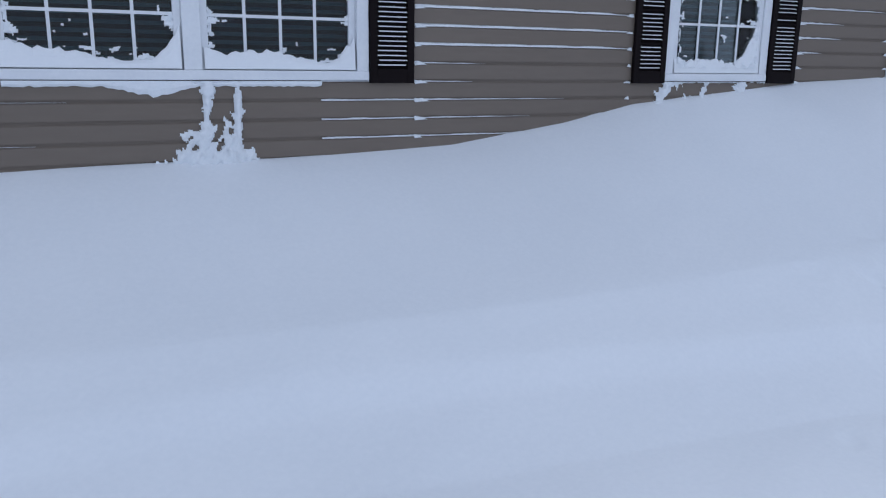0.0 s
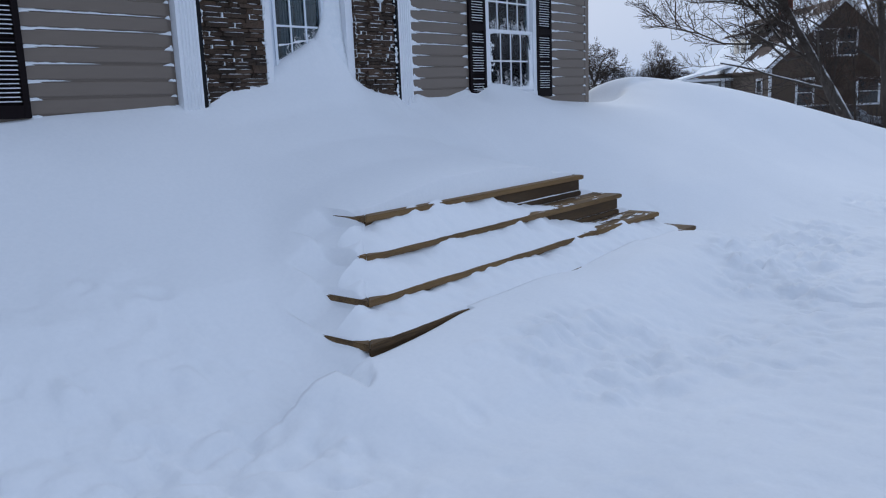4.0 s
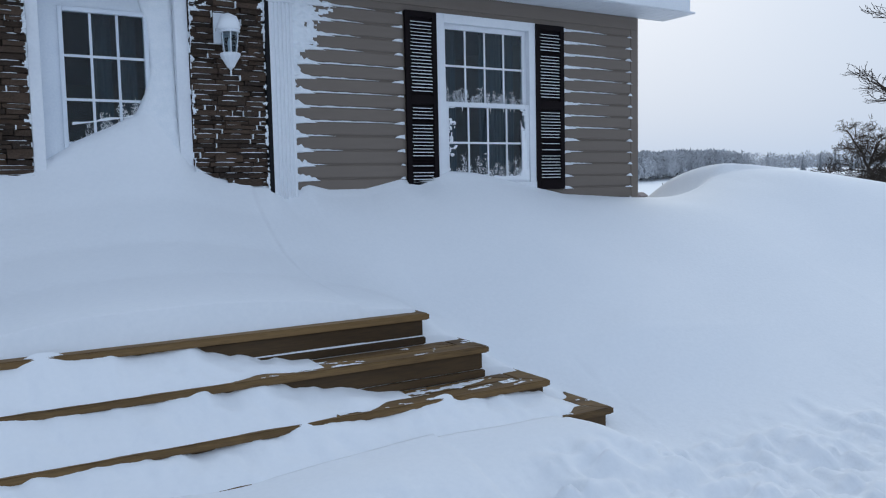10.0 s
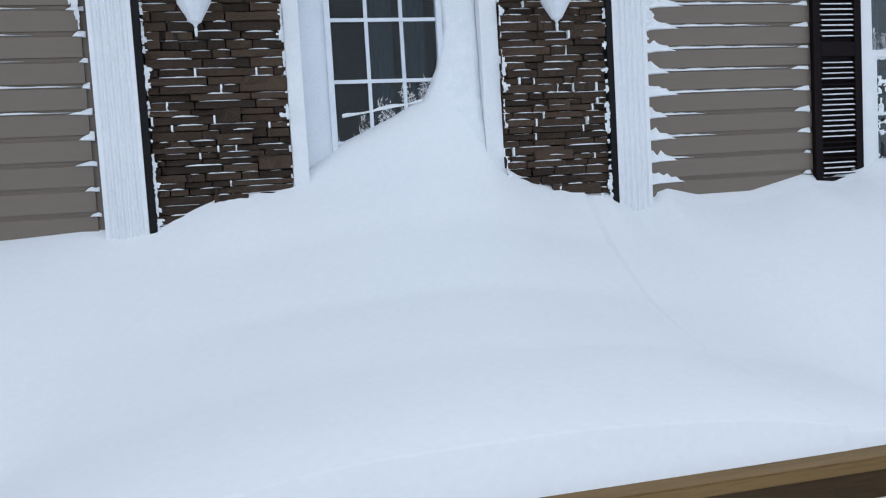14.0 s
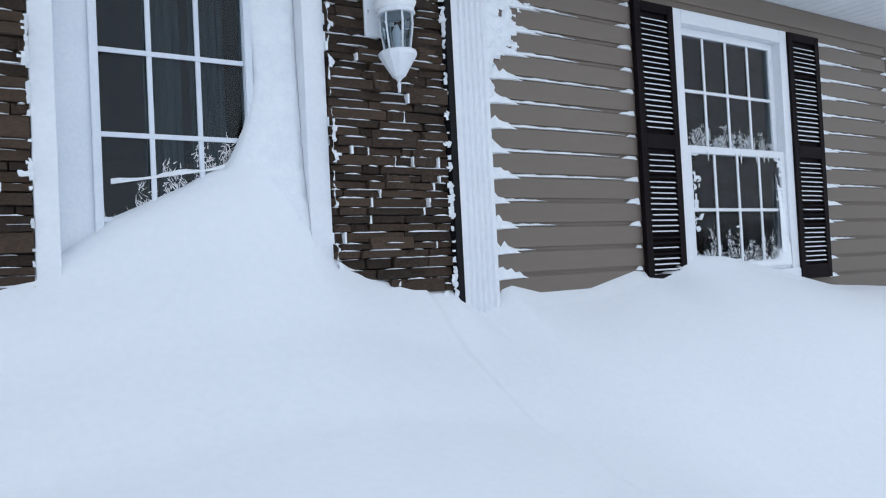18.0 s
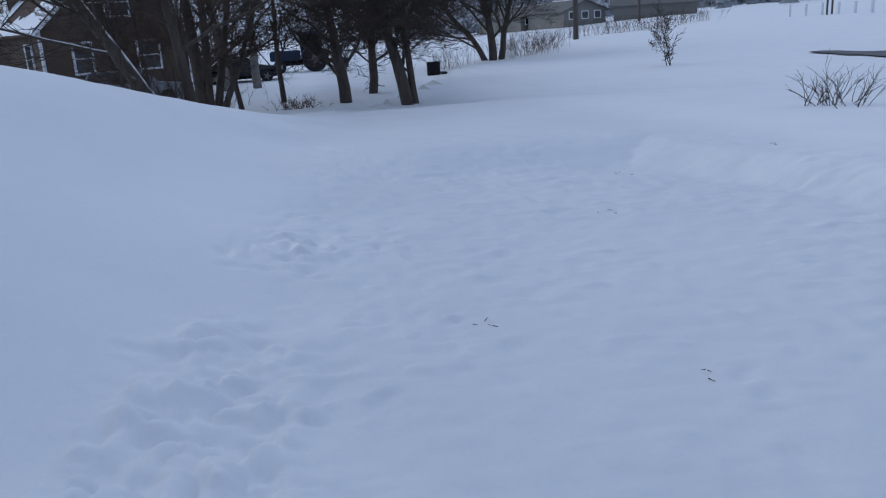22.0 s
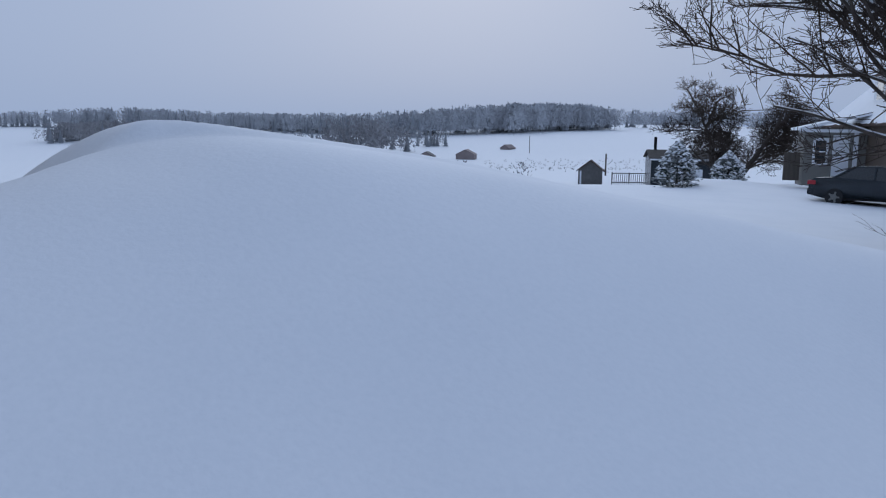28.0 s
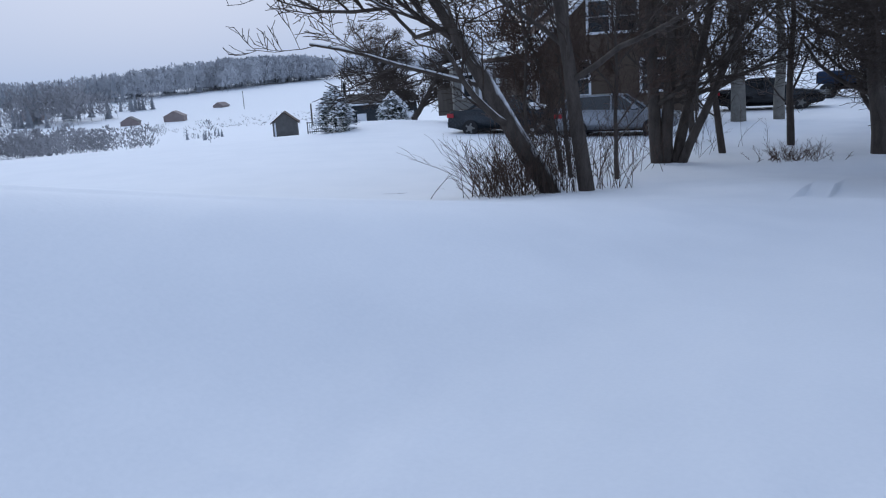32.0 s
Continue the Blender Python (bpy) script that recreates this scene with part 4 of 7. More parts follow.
pilaster(-6.296, -6.112, "fluted white vinyl pilaster crusted with snow beside the stone panel")
pilaster(-3.831, -3.645, "fluted white vinyl pilaster crusted with snow beside the stone panel")
for a, b in ((-6.111, -6.078), (-3.866, -3.832)):
    tagged(part("edge_strip", boxm(a, b, -0.075, 0.0, 0.8, 3.1, bevel=0.003), BLACK), "thin black trim strip between pilaster and stone", "trim", kind="structure")
bm = bmesh.new()
box(bm, ENTRY[0] - 0.03, ENTRY[1] + 0.03, -0.10, 0.0, 3.12, 3.244, 0.006)
box(bm, ENTRY[0] - 0.05, ENTRY[1] + 0.05, -0.13, -0.10, 3.19, 3.243, 0.006)
tagged(part("entablature", bm, WHITE), "white moulded board over the entry", "trim", kind="structure")

def wedge(bm, x0, x1, z, h, y, r):
    """A thin sliver of snow filling a joint, fading at its ends."""
    n = max(3, int((x1 - x0) / 0.02))
    rows = []
    for i in range(n + 1):
        t = i / n
        x, hh = x0 + (x1 - x0) * t, h * min(1.0, 6 * t + 0.15, 6 * (1 - t) + 0.15) * (0.6 + 0.6 * r.random())
        rows.append([bm.verts.new(v) for v in ((x, y, z), (x, y + 0.003, z + hh * 0.8), (x, y + 0.02, z + hh), (x, y + 0.05, z))])
    for a, b in zip(rows, rows[1:]):
        for j in range(4):
            bm.faces.new((a[j], a[(j + 1) % 4], b[(j + 1) % 4], b[j]))


def plaster(bm, x0, x1, z0, z1, y, cover, r, cell=0.013, tall=1.0):
    """Blown snow stuck to a wall in ragged patches: cover(x, z) says how dense."""
    nx_, nz_ = max(2, int((x1 - x0) / cell)), max(2, int((z1 - z0) / cell))
    seed = r.randrange(1000)
    xs, zs = np.linspace(x0, x1, nx_ + 1), np.linspace(z0, z1, nz_ + 1)
    X, Z = np.meshgrid(xs, zs)
    c = np.vectorize(cover)(X, Z)
    A, B = X * (0.55 if tall == 1 else 1.0) + (0 if tall == 1 else 0.35) * Z, Z / tall
    n_ = 0.9 * vnoise(A, B, 0.022, seed) + 0.55 * vnoise(A, B, 0.07, seed + 1) + 0.7 * vnoise(A, B, 0.014, seed + 2)
    f = c + 0.75 * n_ - 0.52
    vs = {}

    def at(i, j):
        if (i, j) not in vs:
            vs[i, j] = bm.verts.new((X[j, i] + r.uniform(-0.3, 0.3) * cell, y - min(0.030, max(0.0, 0.05 * f[j, i])), Z[j, i] + r.uniform(-0.3, 0.3) * cell))
        return vs[i, j]
    for j in range(nz_):
        for i in range(nx_):
            if f[j, i] + f[j + 1, i + 1] + f[j, i + 1] + f[j + 1, i] > 0:
                bm.faces.new((at(i, j), at(i + 1, j), at(i + 1, j + 1), at(i, j + 1)))


STONES = []
for i in range(10):
    r = random.Random(i + 50)
    bm = bmesh.new()
    box(bm, -0.5, 0.5, -1.0, 0.0, 0.0, 1.0)
    for v in bm.verts:
        if v.co.y < -0.5:
            v.co.y *= r.uniform(0.55, 1.0)
            v.co.x *= r.uniform(0.97, 0.995)
            v.co.z = 0.5 + (v.co.z - 0.5) * r.uniform(0.84, 0.97)
    bmesh.ops.subdivide_edges(bm, edges=[e for e in bm.edges if abs(e.verts[0].co.x - e.verts[1].co.x) > 0.5 and e.verts[0].co.y < -0.3], cuts=2)
    for v in bm.verts:
        if v.co.y < -0.3:
            v.co.y += r.uniform(-0.16, 0.16)
            v.co.z += r.uniform(-0.05, 0.05)
    STONES.append(mesh_of(bm, "stone"))
    STONES[-1].materials.append(STONE)


def stone_panel(x0, x1, z0, z1, label, seed):
    r = random.Random(seed)
    pan = tagged(part("stone_panel", boxm(x0, x1, -0.012, 0.0, z0, z1), STONE_BACK), label, "stone veneer", "stone panels", kind="structure")
    caps = bmesh.new()
    zz = z0
    while zz < z1 - 0.02:
        h = min(r.choice((0.028, 0.033, 0.038, 0.044)), z1 - zz)
        x = x0 - r.uniform(0, 0.12)
        while x < x1 - 0.01:
            l = r.choice((0.08, 0.12, 0.16, 0.21, 0.27))
            a, b = max(x, x0), min(x + l, x1)
            if x1 - b < 0.05:
                b = x1
            if b - a > 0.02:
                tall = r.random() < 0.10
                hh = h * (1.9 if tall else 1.0)
                deep = r.uniform(0.030, 0.058) + (0.012 if tall else 0)
                st = part("stone", r.choice(STONES), None, pan)
                st.location, st.scale = ((a + b) / 2, -0.010, zz + 0.0015), ((b - a) - 0.004, deep, min(hh, z1 - zz) - 0.003)
                if r.random() < 0.78 or zz < 1.75 and r.random() < 0.5:
                    c0, c1 = a + (b - a) * r.uniform(0, 0.4), b - (b - a) * r.uniform(0, 0.35)
                    wedge(caps, c0, c1, zz + h - 0.003, r.uniform(0.002, 0.0075), -0.010 - deep * 0.97, r)
                if r.random() < 0.22:
                    vx = a + 0.002
                    box(caps, vx - 0.003 - 0.003 * r.random(), vx + 0.004, -0.010 - deep * 0.9, -0.012, zz, zz + h)
            x += l
        zz += h
    edge = lambda x, z: 0.62 * max(math.exp(-(x - x0) / 0.022), math.exp(-(x1 - x) / 0.018)) + weather(x, z)
    lean_ = 1 if seed == 1 else 0.35
    weather = lambda x, z: 0.5 * math.exp(-max(0, (z - z0 - 0.28) / 0.05) ** 2) * (z > z0) + lean_ * 0.42 * max(0.0, min(1.0, (z - 2.42) / 0.35)) * max(0.0, 1 - (x - x0) / 0.45) + 0.30 * max(0.0, min(1.0, (z - 2.75) / 0.25))
    plaster(caps, x0, x1, z0 + 0.2, z1, -0.060, edge, r, 0.010)
    part("joint_snow", caps, FROST, pan, "snow caught in the joints and on the ledges")


# rime round the edges of the panes
for win, glass, ys, amount in ((win2, g2, (0.030, -0.008), 0.80), (win1, g1, (0.010, 0.010), 0.52), (win3, g3[1:], (-0.008,), 0.50)):
    for (x0, x1, z0, z1), y in zip(glass, ys):
        bm = bmesh.new()
        plaster(bm, x0, x1, z0, z1, y, lambda x, z: amount * (math.exp(-(x - x0) / 0.05) + math.exp(-(x1 - x) / 0.05) + 1.2 * math.exp(-(z - z0) / 0.06) + (0.5 if win is win2 else 0.12) * math.exp(-(z1 - z) / 0.04)), fr, 0.011)
        part("rime", bm, FROST, win, "white rime round the edge of the pane")
bm = bmesh.new()
for streams, z_top, z_low, fan, wide in RUNS:
    plaster(bm, fan - 2.2 * wide, fan + 2.2 * wide, z_low - 0.06, z_top, -0.0175, run_cover(streams, z_top, z_low, fan, wide), fr, 0.009, 2.0)
tagged(part("frozen_run", bm, FROST, smooth=True), "crusted streaks of frozen snow running down the siding", "snow", kind="stuff")


bm = bmesh.new()
plaster(bm, -3.640, -3.15, 2.35, 3.12, -0.019, lambda x, z: 1.15 - (x + 3.64) / (0.04 + 0.42 * max(0.0, (z - 2.35) / 0.75) ** 1.3), fr, 0.011)
plaster(bm, -6.62, -6.330, 2.5, 3.12, -0.019, lambda x, z: 1.05 - (-6.33 - x) / (0.03 + 0.22 * max(0.0, (z - 2.5) / 0.6) ** 1.3), fr, 0.011)
tagged(part("siding_crust", bm, FROST, smooth=True), "blown snow plastered on the siding beside the pilasters", "snow", kind="stuff")

door = empty("door_1", -4.973, 0.1, 0.87, "closed pale blue-white front door with a frosted grille light, half buried in snow", "door", kind="structure")


def dbar(name, mt, x0, x1, y0, y1, z0, z1, bevel=0.004, parent=None, label=""):
    return part(name, boxm(x0 + 4.973, x1 + 4.973, y0 - 0.1, y1 - 0.1, z0 - 0.87, z1 - 0.87, bevel=bevel), mt, parent or door, label)


dbar("casing", WHITE, -5.459, -5.385, -0.045, 0.12, 0.87, 3.0)
dbar("casing", WHITE, -4.516, -4.426, -0.045, 0.12, 0.87, 3.0)
dbar("casing", WHITE, -5.459, -4.426, -0.045, 0.12, 3.0, 3.10)
gx0, gx1, gz0, gz1 = -5.228, -4.704, 1.665, 2.85
for a in ((-5.383, gx0, 0.87, 2.998), (gx1, -4.518, 0.87, 2.998), (gx0, gx1, 0.87, gz0), (gx0, gx1, gz1, 2.998)):
    dbar("leaf_rail", DOOR_WHITE, a[0], a[1], 0.085, 0.13, a[2], a[3], bevel=0.002)
for a in ((gx0 - 0.03, gx0, gz0 - 0.03, gz1 + 0.03), (gx1, gx1 + 0.03, gz0 - 0.03, gz1 + 0.03), (gx0, gx1, gz1, gz1 + 0.03), (gx0, gx1, gz0 - 0.03, gz0)):
    dbar("light_frame", DOOR_WHITE, a[0], a[1], 0.070, 0.0845, a[2], a[3])
pane = dbar("pane", GLASS, gx0, gx1, 0.10, 0.106, gz0, gz1, bevel=0)
pane.visible_shadow = False
for i in (1, 2):
    c = gx0 + (gx1 - gx0) * i / 3
    dbar("muntin", DOOR_WHITE, c - 0.009, c + 0.009, 0.088, 0.0985, gz0, gz1, bevel=0.002)
for i in (1, 2, 3):
    c = gz1 - (gz1 - gz0) * i / 4
    dbar("muntin", DOOR_WHITE, gx0, gx1, 0.086, 0.096, c - 0.009, c + 0.009, bevel=0.002)
bm = bmesh.new()
for k in range(5):
    frost_fern(bm, gx0 + k * (gx1 - gx0) / 5, 0.098, 1.86 + 0.075 * k, (gx1 - gx0) / 5, 0.2, fr)
bm.transform(Matrix.Translation((4.973, -0.1, -0.87)))
part("frost_fern", bm, FROST, door, "feathers of frost on the glass")
bm = bmesh.new()
crust(bm, gx0 + 0.03, gx1, 2.10, 0.098, lambda x: 0.014 + 0.006 * math.sin(x * 30), 0.012, fr)
for v_ in bm.verts:
    v_.co.z += 0.16 * (v_.co.x - gx0) - 0.02
bm.transform(Matrix.Translation((4.973, -0.1, -0.87)))
part("ice_shelf", bm, FROST, door, "ledge of ice across the glass")
# snow plastered up the sheltered jamb
bm = bmesh.new()
rows = []
for i in range(46):
    zz = 1.7 + i * 0.03
    lean = np.interp(zz, [1.7, 2.1, 2.3, 2.5, 2.8, 3.05], [0.42, 0.30, 0.20, 0.15, 0.17, 0.24])
    thick = np.interp(zz, [1.7, 2.2, 2.6, 3.05], [0.14, 0.07, 0.045, 0.05])
    row = []
    for j in range(9):
        t = j / 8
        bump = 0.012 * fr.random()
        row.append(bm.verts.new((-4.517 - lean * t, 0.086 - 0.004 - (thick + bump) * (1 - t) ** 0.6 * (1 if j else 1), zz + 0.008 * fr.random())))
    rows.append(row)
for a, b in zip(rows, rows[1:]):
    for j in range(8):
        bm.faces.new((a[j], a[j + 1], b[j + 1], b[j]))
ob = part("jamb_snow", bm, FROST, smooth=True)
ob.modifiers.new("crust", "SOLIDIFY").thickness = 0.006
tagged(ob, "rough white snow plastered up the door jamb", "snow", kind="stuff")
for a, b in ((-5.035, -4.905), (-4.86, -4.735)):
    bm = bmesh.new()
    cols = [(a + (b - a) * i / 16, 0.24 + 0.015 * math.sin(i * 1.5)) for i in range(17)]
    for p, q in zip(cols, cols[1:]):
        bm.faces.new([bm.verts.new(v) for v in ((*p, 1.5), (*q, 1.5), (*q, 2.95), (*p, 2.95))])
    cu = part("curtain", bm, CURTAIN, None, smooth=True)
    cu.modifiers.new("cloth", "SOLIDIFY").thickness = 0.004
    tagged(cu, "pale curtain hanging inside the door light", "curtain", "door curtains")


def lantern(x, z):
    la = empty("wall_lantern", x, -0.15, z, "white carriage lantern capped with snow on the stone panel", "wall lamp", "entry lanterns")
    bm = bmesh.new()
    lathe(bm, [(0.006, -0.005), (0.009, 0.03), (0.005, 0.04), (0.014, 0.055), (0.03, 0.065), (0.05, 0.10), (0.083, 0.155), (0.086, 0.172), (0.078, 0.178)], 12)
    part("finial_cone", bm, LAMP_WHITE, la, smooth=False)
    bm = bmesh.new()
    lathe(bm, [(0.052, 0.178), (0.066, 0.25), (0.070, 0.33), (0.066, 0.345)], 12)
    g = part("glass_body", bm, GLASS, la, "clear bevelled glass")
    g.visible_shadow = False
    for i in range(6):
        a = i * math.pi / 3 + 0.3
        bm = bmesh.new()
        tube(bm, [(0.055 * math.cos(a), 0.055 * math.sin(a), 0.176), (0.072 * math.cos(a), 0.072 * math.sin(a), 0.30), (0.069 * math.cos(a), 0.069 * math.sin(a), 0.345)], [0.005] * 3, 5)
        part("cage_bar", bm, LAMP_WHITE, la)
    bm = bmesh.new()
    lathe(bm, [(0.016, 0.178), (0.018, 0.24), (0.02, 0.27), (0.008, 0.30)], 10)
    part("bulb_tube", bm, LAMP_WHITE, la, "white candle tube")
    bm = bmesh.new()
    lathe(bm, [(0.084, 0.343), (0.088, 0.352), (0.06, 0.395), (0.035, 0.42), (0.012, 0.44)], 12)
    part("cap", bm, LAMP_WHITE, la)
    bm = bmesh.new()
    lathe(bm, [(0.078, 0.358), (0.094, 0.385), (0.088, 0.43), (0.06, 0.475), (0.02, 0.495)], 12)
    for v in bm.verts:
        v.co += Vector((fr.uniform(-0.008, 0.008), fr.uniform(-0.008, 0.008), fr.uniform(-0.006, 0.006)))
    part("snow_cap", bm, SNOW, la, "rounded cap of snow", smooth=True)
    bm = bmesh.new()
    tube(bm, [(0, 0.0, 0.42), (0, 0.05, 0.46), (0, 0.10, 0.44)], [0.012, 0.012, 0.012], 8)
    part("arm", bm, LAMP_WHITE, la)
    part("back_plate", boxm(-0.10, 0.06, 0.095, 0.112, 0.27, 0.52, bevel=0.006), LAMP_WHITE, la)
    la.scale = (0.86, 1.0, 0.88)
    return la


lantern(-5.839, 2.444)
lantern(-4.158, 2.444)

# ---------------------------------------------------------------- deck stairs, buried
stairs = empty("stairs", STAIR_O[0], STAIR_O[1], 0, "weathered treated-lumber wrap-around stairs half buried in snow", "stairs", rz=math.degrees(STAIR_A))


def plank(points, z0, z1, material, name, label=""):
    bm = bmesh.new()
    prism(bm, [(u, -v) for u, v in points], "z", z0, z1)
    es = [e for e in bm.edges if abs(e.verts[0].co.z - e.verts[1].co.z) < 1e-5]
    bmesh.ops.bevel(bm, geom=es, offset=0.005, segments=2, affect="EDGES")
    return part(name, bm, material, stairs, label)


for k in range(0, 4):
    top = DECK - RISE * k + (LAST if k == 3 else 0)
    v1, w1 = RUN * k, HALF + SIDE * k
    deep = 0.14 if k == 0 else RUN + 0.02
    halves = [(0, deep)] if k == 0 else [(0, deep / 2 - 0.003), (deep / 2 + 0.003, deep)]
    sl = SIDE / RUN
    for d0, d1 in halves:
        e = 0.004 if k == 2 else 0.0
        plank([(-w1 + d0 * sl, v1 - d0), (w1 - d0 * sl - e, v1 - d0), (w1 - d1 * sl - e, v1 - d1), (-w1 + d1 * sl, v1 - d1)], top - 0.038, top, WOOD, "tread_board")
        for sg in (-1, 1):
            pts = [(sg * (w1 - d0 * sl), v1 - d0 - 0.004), (sg * (w1 - d1 * sl), v1 - d1 - 0.004), (sg * (w1 - d1 * sl), -1.5), (sg * (w1 - d0 * sl), -1.5)]
            plank(pts if sg > 0 else pts[::-1], top - 0.039, top - 0.001, WOOD, "side_board")
    rv, rw = v1 - 0.03, w1 - 0.03
    low = top - RISE
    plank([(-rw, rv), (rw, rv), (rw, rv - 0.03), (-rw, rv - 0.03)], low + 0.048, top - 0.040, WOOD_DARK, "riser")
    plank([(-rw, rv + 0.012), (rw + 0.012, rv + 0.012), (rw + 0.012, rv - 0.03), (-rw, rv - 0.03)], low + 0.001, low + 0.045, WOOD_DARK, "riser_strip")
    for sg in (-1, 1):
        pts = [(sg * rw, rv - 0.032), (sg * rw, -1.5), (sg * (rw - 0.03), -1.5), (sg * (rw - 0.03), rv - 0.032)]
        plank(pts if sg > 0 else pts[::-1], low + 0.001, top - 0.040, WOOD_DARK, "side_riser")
plank([(-HALF + 0.142, -0.145), (HALF - 0.142, -0.145), (HALF - 0.142, -1.75), (-HALF + 0.142, -1.75)], DECK - 0.04, DECK - 0.002, WOOD, "deck_board")


def tread_snow(k, u_full, u_end, lift, edge):
    """Snow heaped on tread k, deep against the riser and thin at the nosing, running out towards u_end."""
    top, v0, v1 = DECK - RISE * k + (LAST if k == 3 else 0) + 0.001, RUN * (k - 1) - 0.028, RUN * k
    w = HALF + SIDE * k
    if k == 0:
        v0, v1, u_end = -0.22, -0.006, HALF - 0.01
    nu, nv = 200, 12
    bm = bmesh.new()
    rows = []
    for i in range(nu + 1):
        u = -w + 0.012 + (u_end + w - 0.012) * i / nu
        c = 1 - float(sstep(u, u_full, u_end))
        left = math.sqrt(float(np.clip((u + w - 0.012) / 0.16, 0, 1)))
        row = []
        for j in range(nv + 1):
            t = j / nv
            reach = 0.945 + 0.06 * float(vnoise(u, k, 0.2, 5)) + 0.04 * float(vnoise(u, k, 0.06, 19)) if c > 0.5 else 0.985 - (1 - c) * 0.45 * (0.7 + float(vnoise(u, k * 3, 0.15, 6)))
            v = v0 + (v1 - v0) * t * reach * (0.45 + 0.55 * left)
            hump = lift * c * (1 - t) ** 1.4 * (0.92 + 0.5 * float(vnoise(u, v, 0.4, 7)) + 0.35 * float(vnoise(u, v, 0.13, 17))) + edge * min(1.0, c * 3) * (1 - t ** 6) * (0.75 + 1.1 * float(vnoise(u, v, 0.09, 8)) + 0.5 * float(vnoise(u, v, 0.04, 18)))
            row.append(bm.verts.new((u, -v, top + (hump * left if c > 0.03 else -0.004) if j < nv else top - 0.004)))
        rows.append(row)
    for a, b in zip(rows, rows[1:]):
        for j in range(nv):
            bm.faces.new((a[j], a[j + 1], b[j + 1], b[j]))
    bmesh.ops.recalc_face_normals(bm, faces=bm.faces)
    ob = part("tread_snow", bm, SNOW, smooth=True)
    ob.matrix_world = pose(STAIR_O[0], STAIR_O[1], 0, 0, 0, math.degrees(STAIR_A))
    tagged(ob, "soft snow heaped on a wooden tread", "snow", "snow on the treads", "stuff")


def tread_dust(k, u0, seed):
    """Thin wind-streaked snow left on the bare end of tread k."""
    top, v0, v1, w = DECK - RISE * k + (LAST if k == 3 else 0) + 0.0025, RUN * (k - 1) + 0.02, RUN * k - 0.012, HALF + SIDE * k - 0.01
    nu, nv = int((w - u0) / 0.011), int((v1 - v0) / 0.011)
    U, V = np.meshgrid(np.linspace(u0, w, nu + 1), np.linspace(v0, v1, nv + 1))
    f = vnoise(U * 0.35 + V, V, 0.045, seed) + 0.7 * vnoise(U * 0.5, V, 0.016, seed + 1) + 0.5 * vnoise(U, V, 0.25, seed + 2) - 0.20 - 0.10 * sstep(U, u0, w)
    bm, vs = bmesh.new(), {}
    for j in range(nv):
        for i in range(nu):
            if f[j, i] + f[j + 1, i + 1] > 0:
                q = [(i, j), (i + 1, j), (i + 1, j + 1), (i, j + 1)]
                for c in q:
                    if c not in vs:
                        vs[c] = bm.verts.new((U[c[1], c[0]], -V[c[1], c[0]], top + 0.004 * max(0.0, f[c[1], c[0]])))
                bm.faces.new([vs[c] for c in q[::-1]])
    bmesh.ops.recalc_face_normals(bm, faces=bm.faces)
    ob = part("tread_dust", bm, SNOW)
    ob.matrix_world = pose(STAIR_O[0], STAIR_O[1], 0, 0, 0, math.degrees(STAIR_A))
    tagged(ob, "thin streaks of snow on the bare end of a tread", "snow", "snow on the treads", "stuff")


for k, u0 in ((1, 0.2), (2, 0.55), (3, 1.5)):
    tread_dust(k, u0, 61 + k * 5)
tread_snow(0, 3.0, 3.5, 0.0, 0.035)
tread_snow(1, -0.45, 0.75, 0.150, 0.027)
tread_snow(2, 0.0, 1.15, 0.150, 0.027)
tread_snow(3, 1.5, 2.02, 0.105, 0.032)
# ---------------------------------------------------------------- trees


class Wood:
    """Collects tapered branches as one mesh."""

    def __init__(self):
        self.v, self.f = [], []

    def limb(self, pts, radii, sides):
        prev, base = None, len(self.v)
        n = len(pts)
        for i, p in enumerate(pts):
            d = pts[min(i + 1, n - 1)] - pts[max(i - 1, 0)]
            d = d.normalized() if d.length > 1e-9 else Vector((0, 0, 1))
            if prev is None:
                prev = d.orthogonal().normalized()
            a = prev - d * prev.dot(d)
            a = a.normalized() if a.length > 1e-6 else d.orthogonal().normalized()
            prev, b = a, d.cross(a)
            for k in range(sides):
                t = 2 * math.pi * k / sides
                self.v.append(p + (a * math.cos(t) + b * math.sin(t)) * radii[i])
        for i in range(n - 1):
            for k in range(sides):
                q, w = base + i * sides, base + (i + 1) * sides
                self.f.append((q + k, q + (k + 1) % sides, w + (k + 1) % sides, w + k))

    def mesh(self, name, material):
        me = bpy.data.meshes.new(name)
        me.from_pydata([tuple(v) for v in self.v], [], self.f)
        me.shade_smooth()
        me.materials.append(material)
        return me


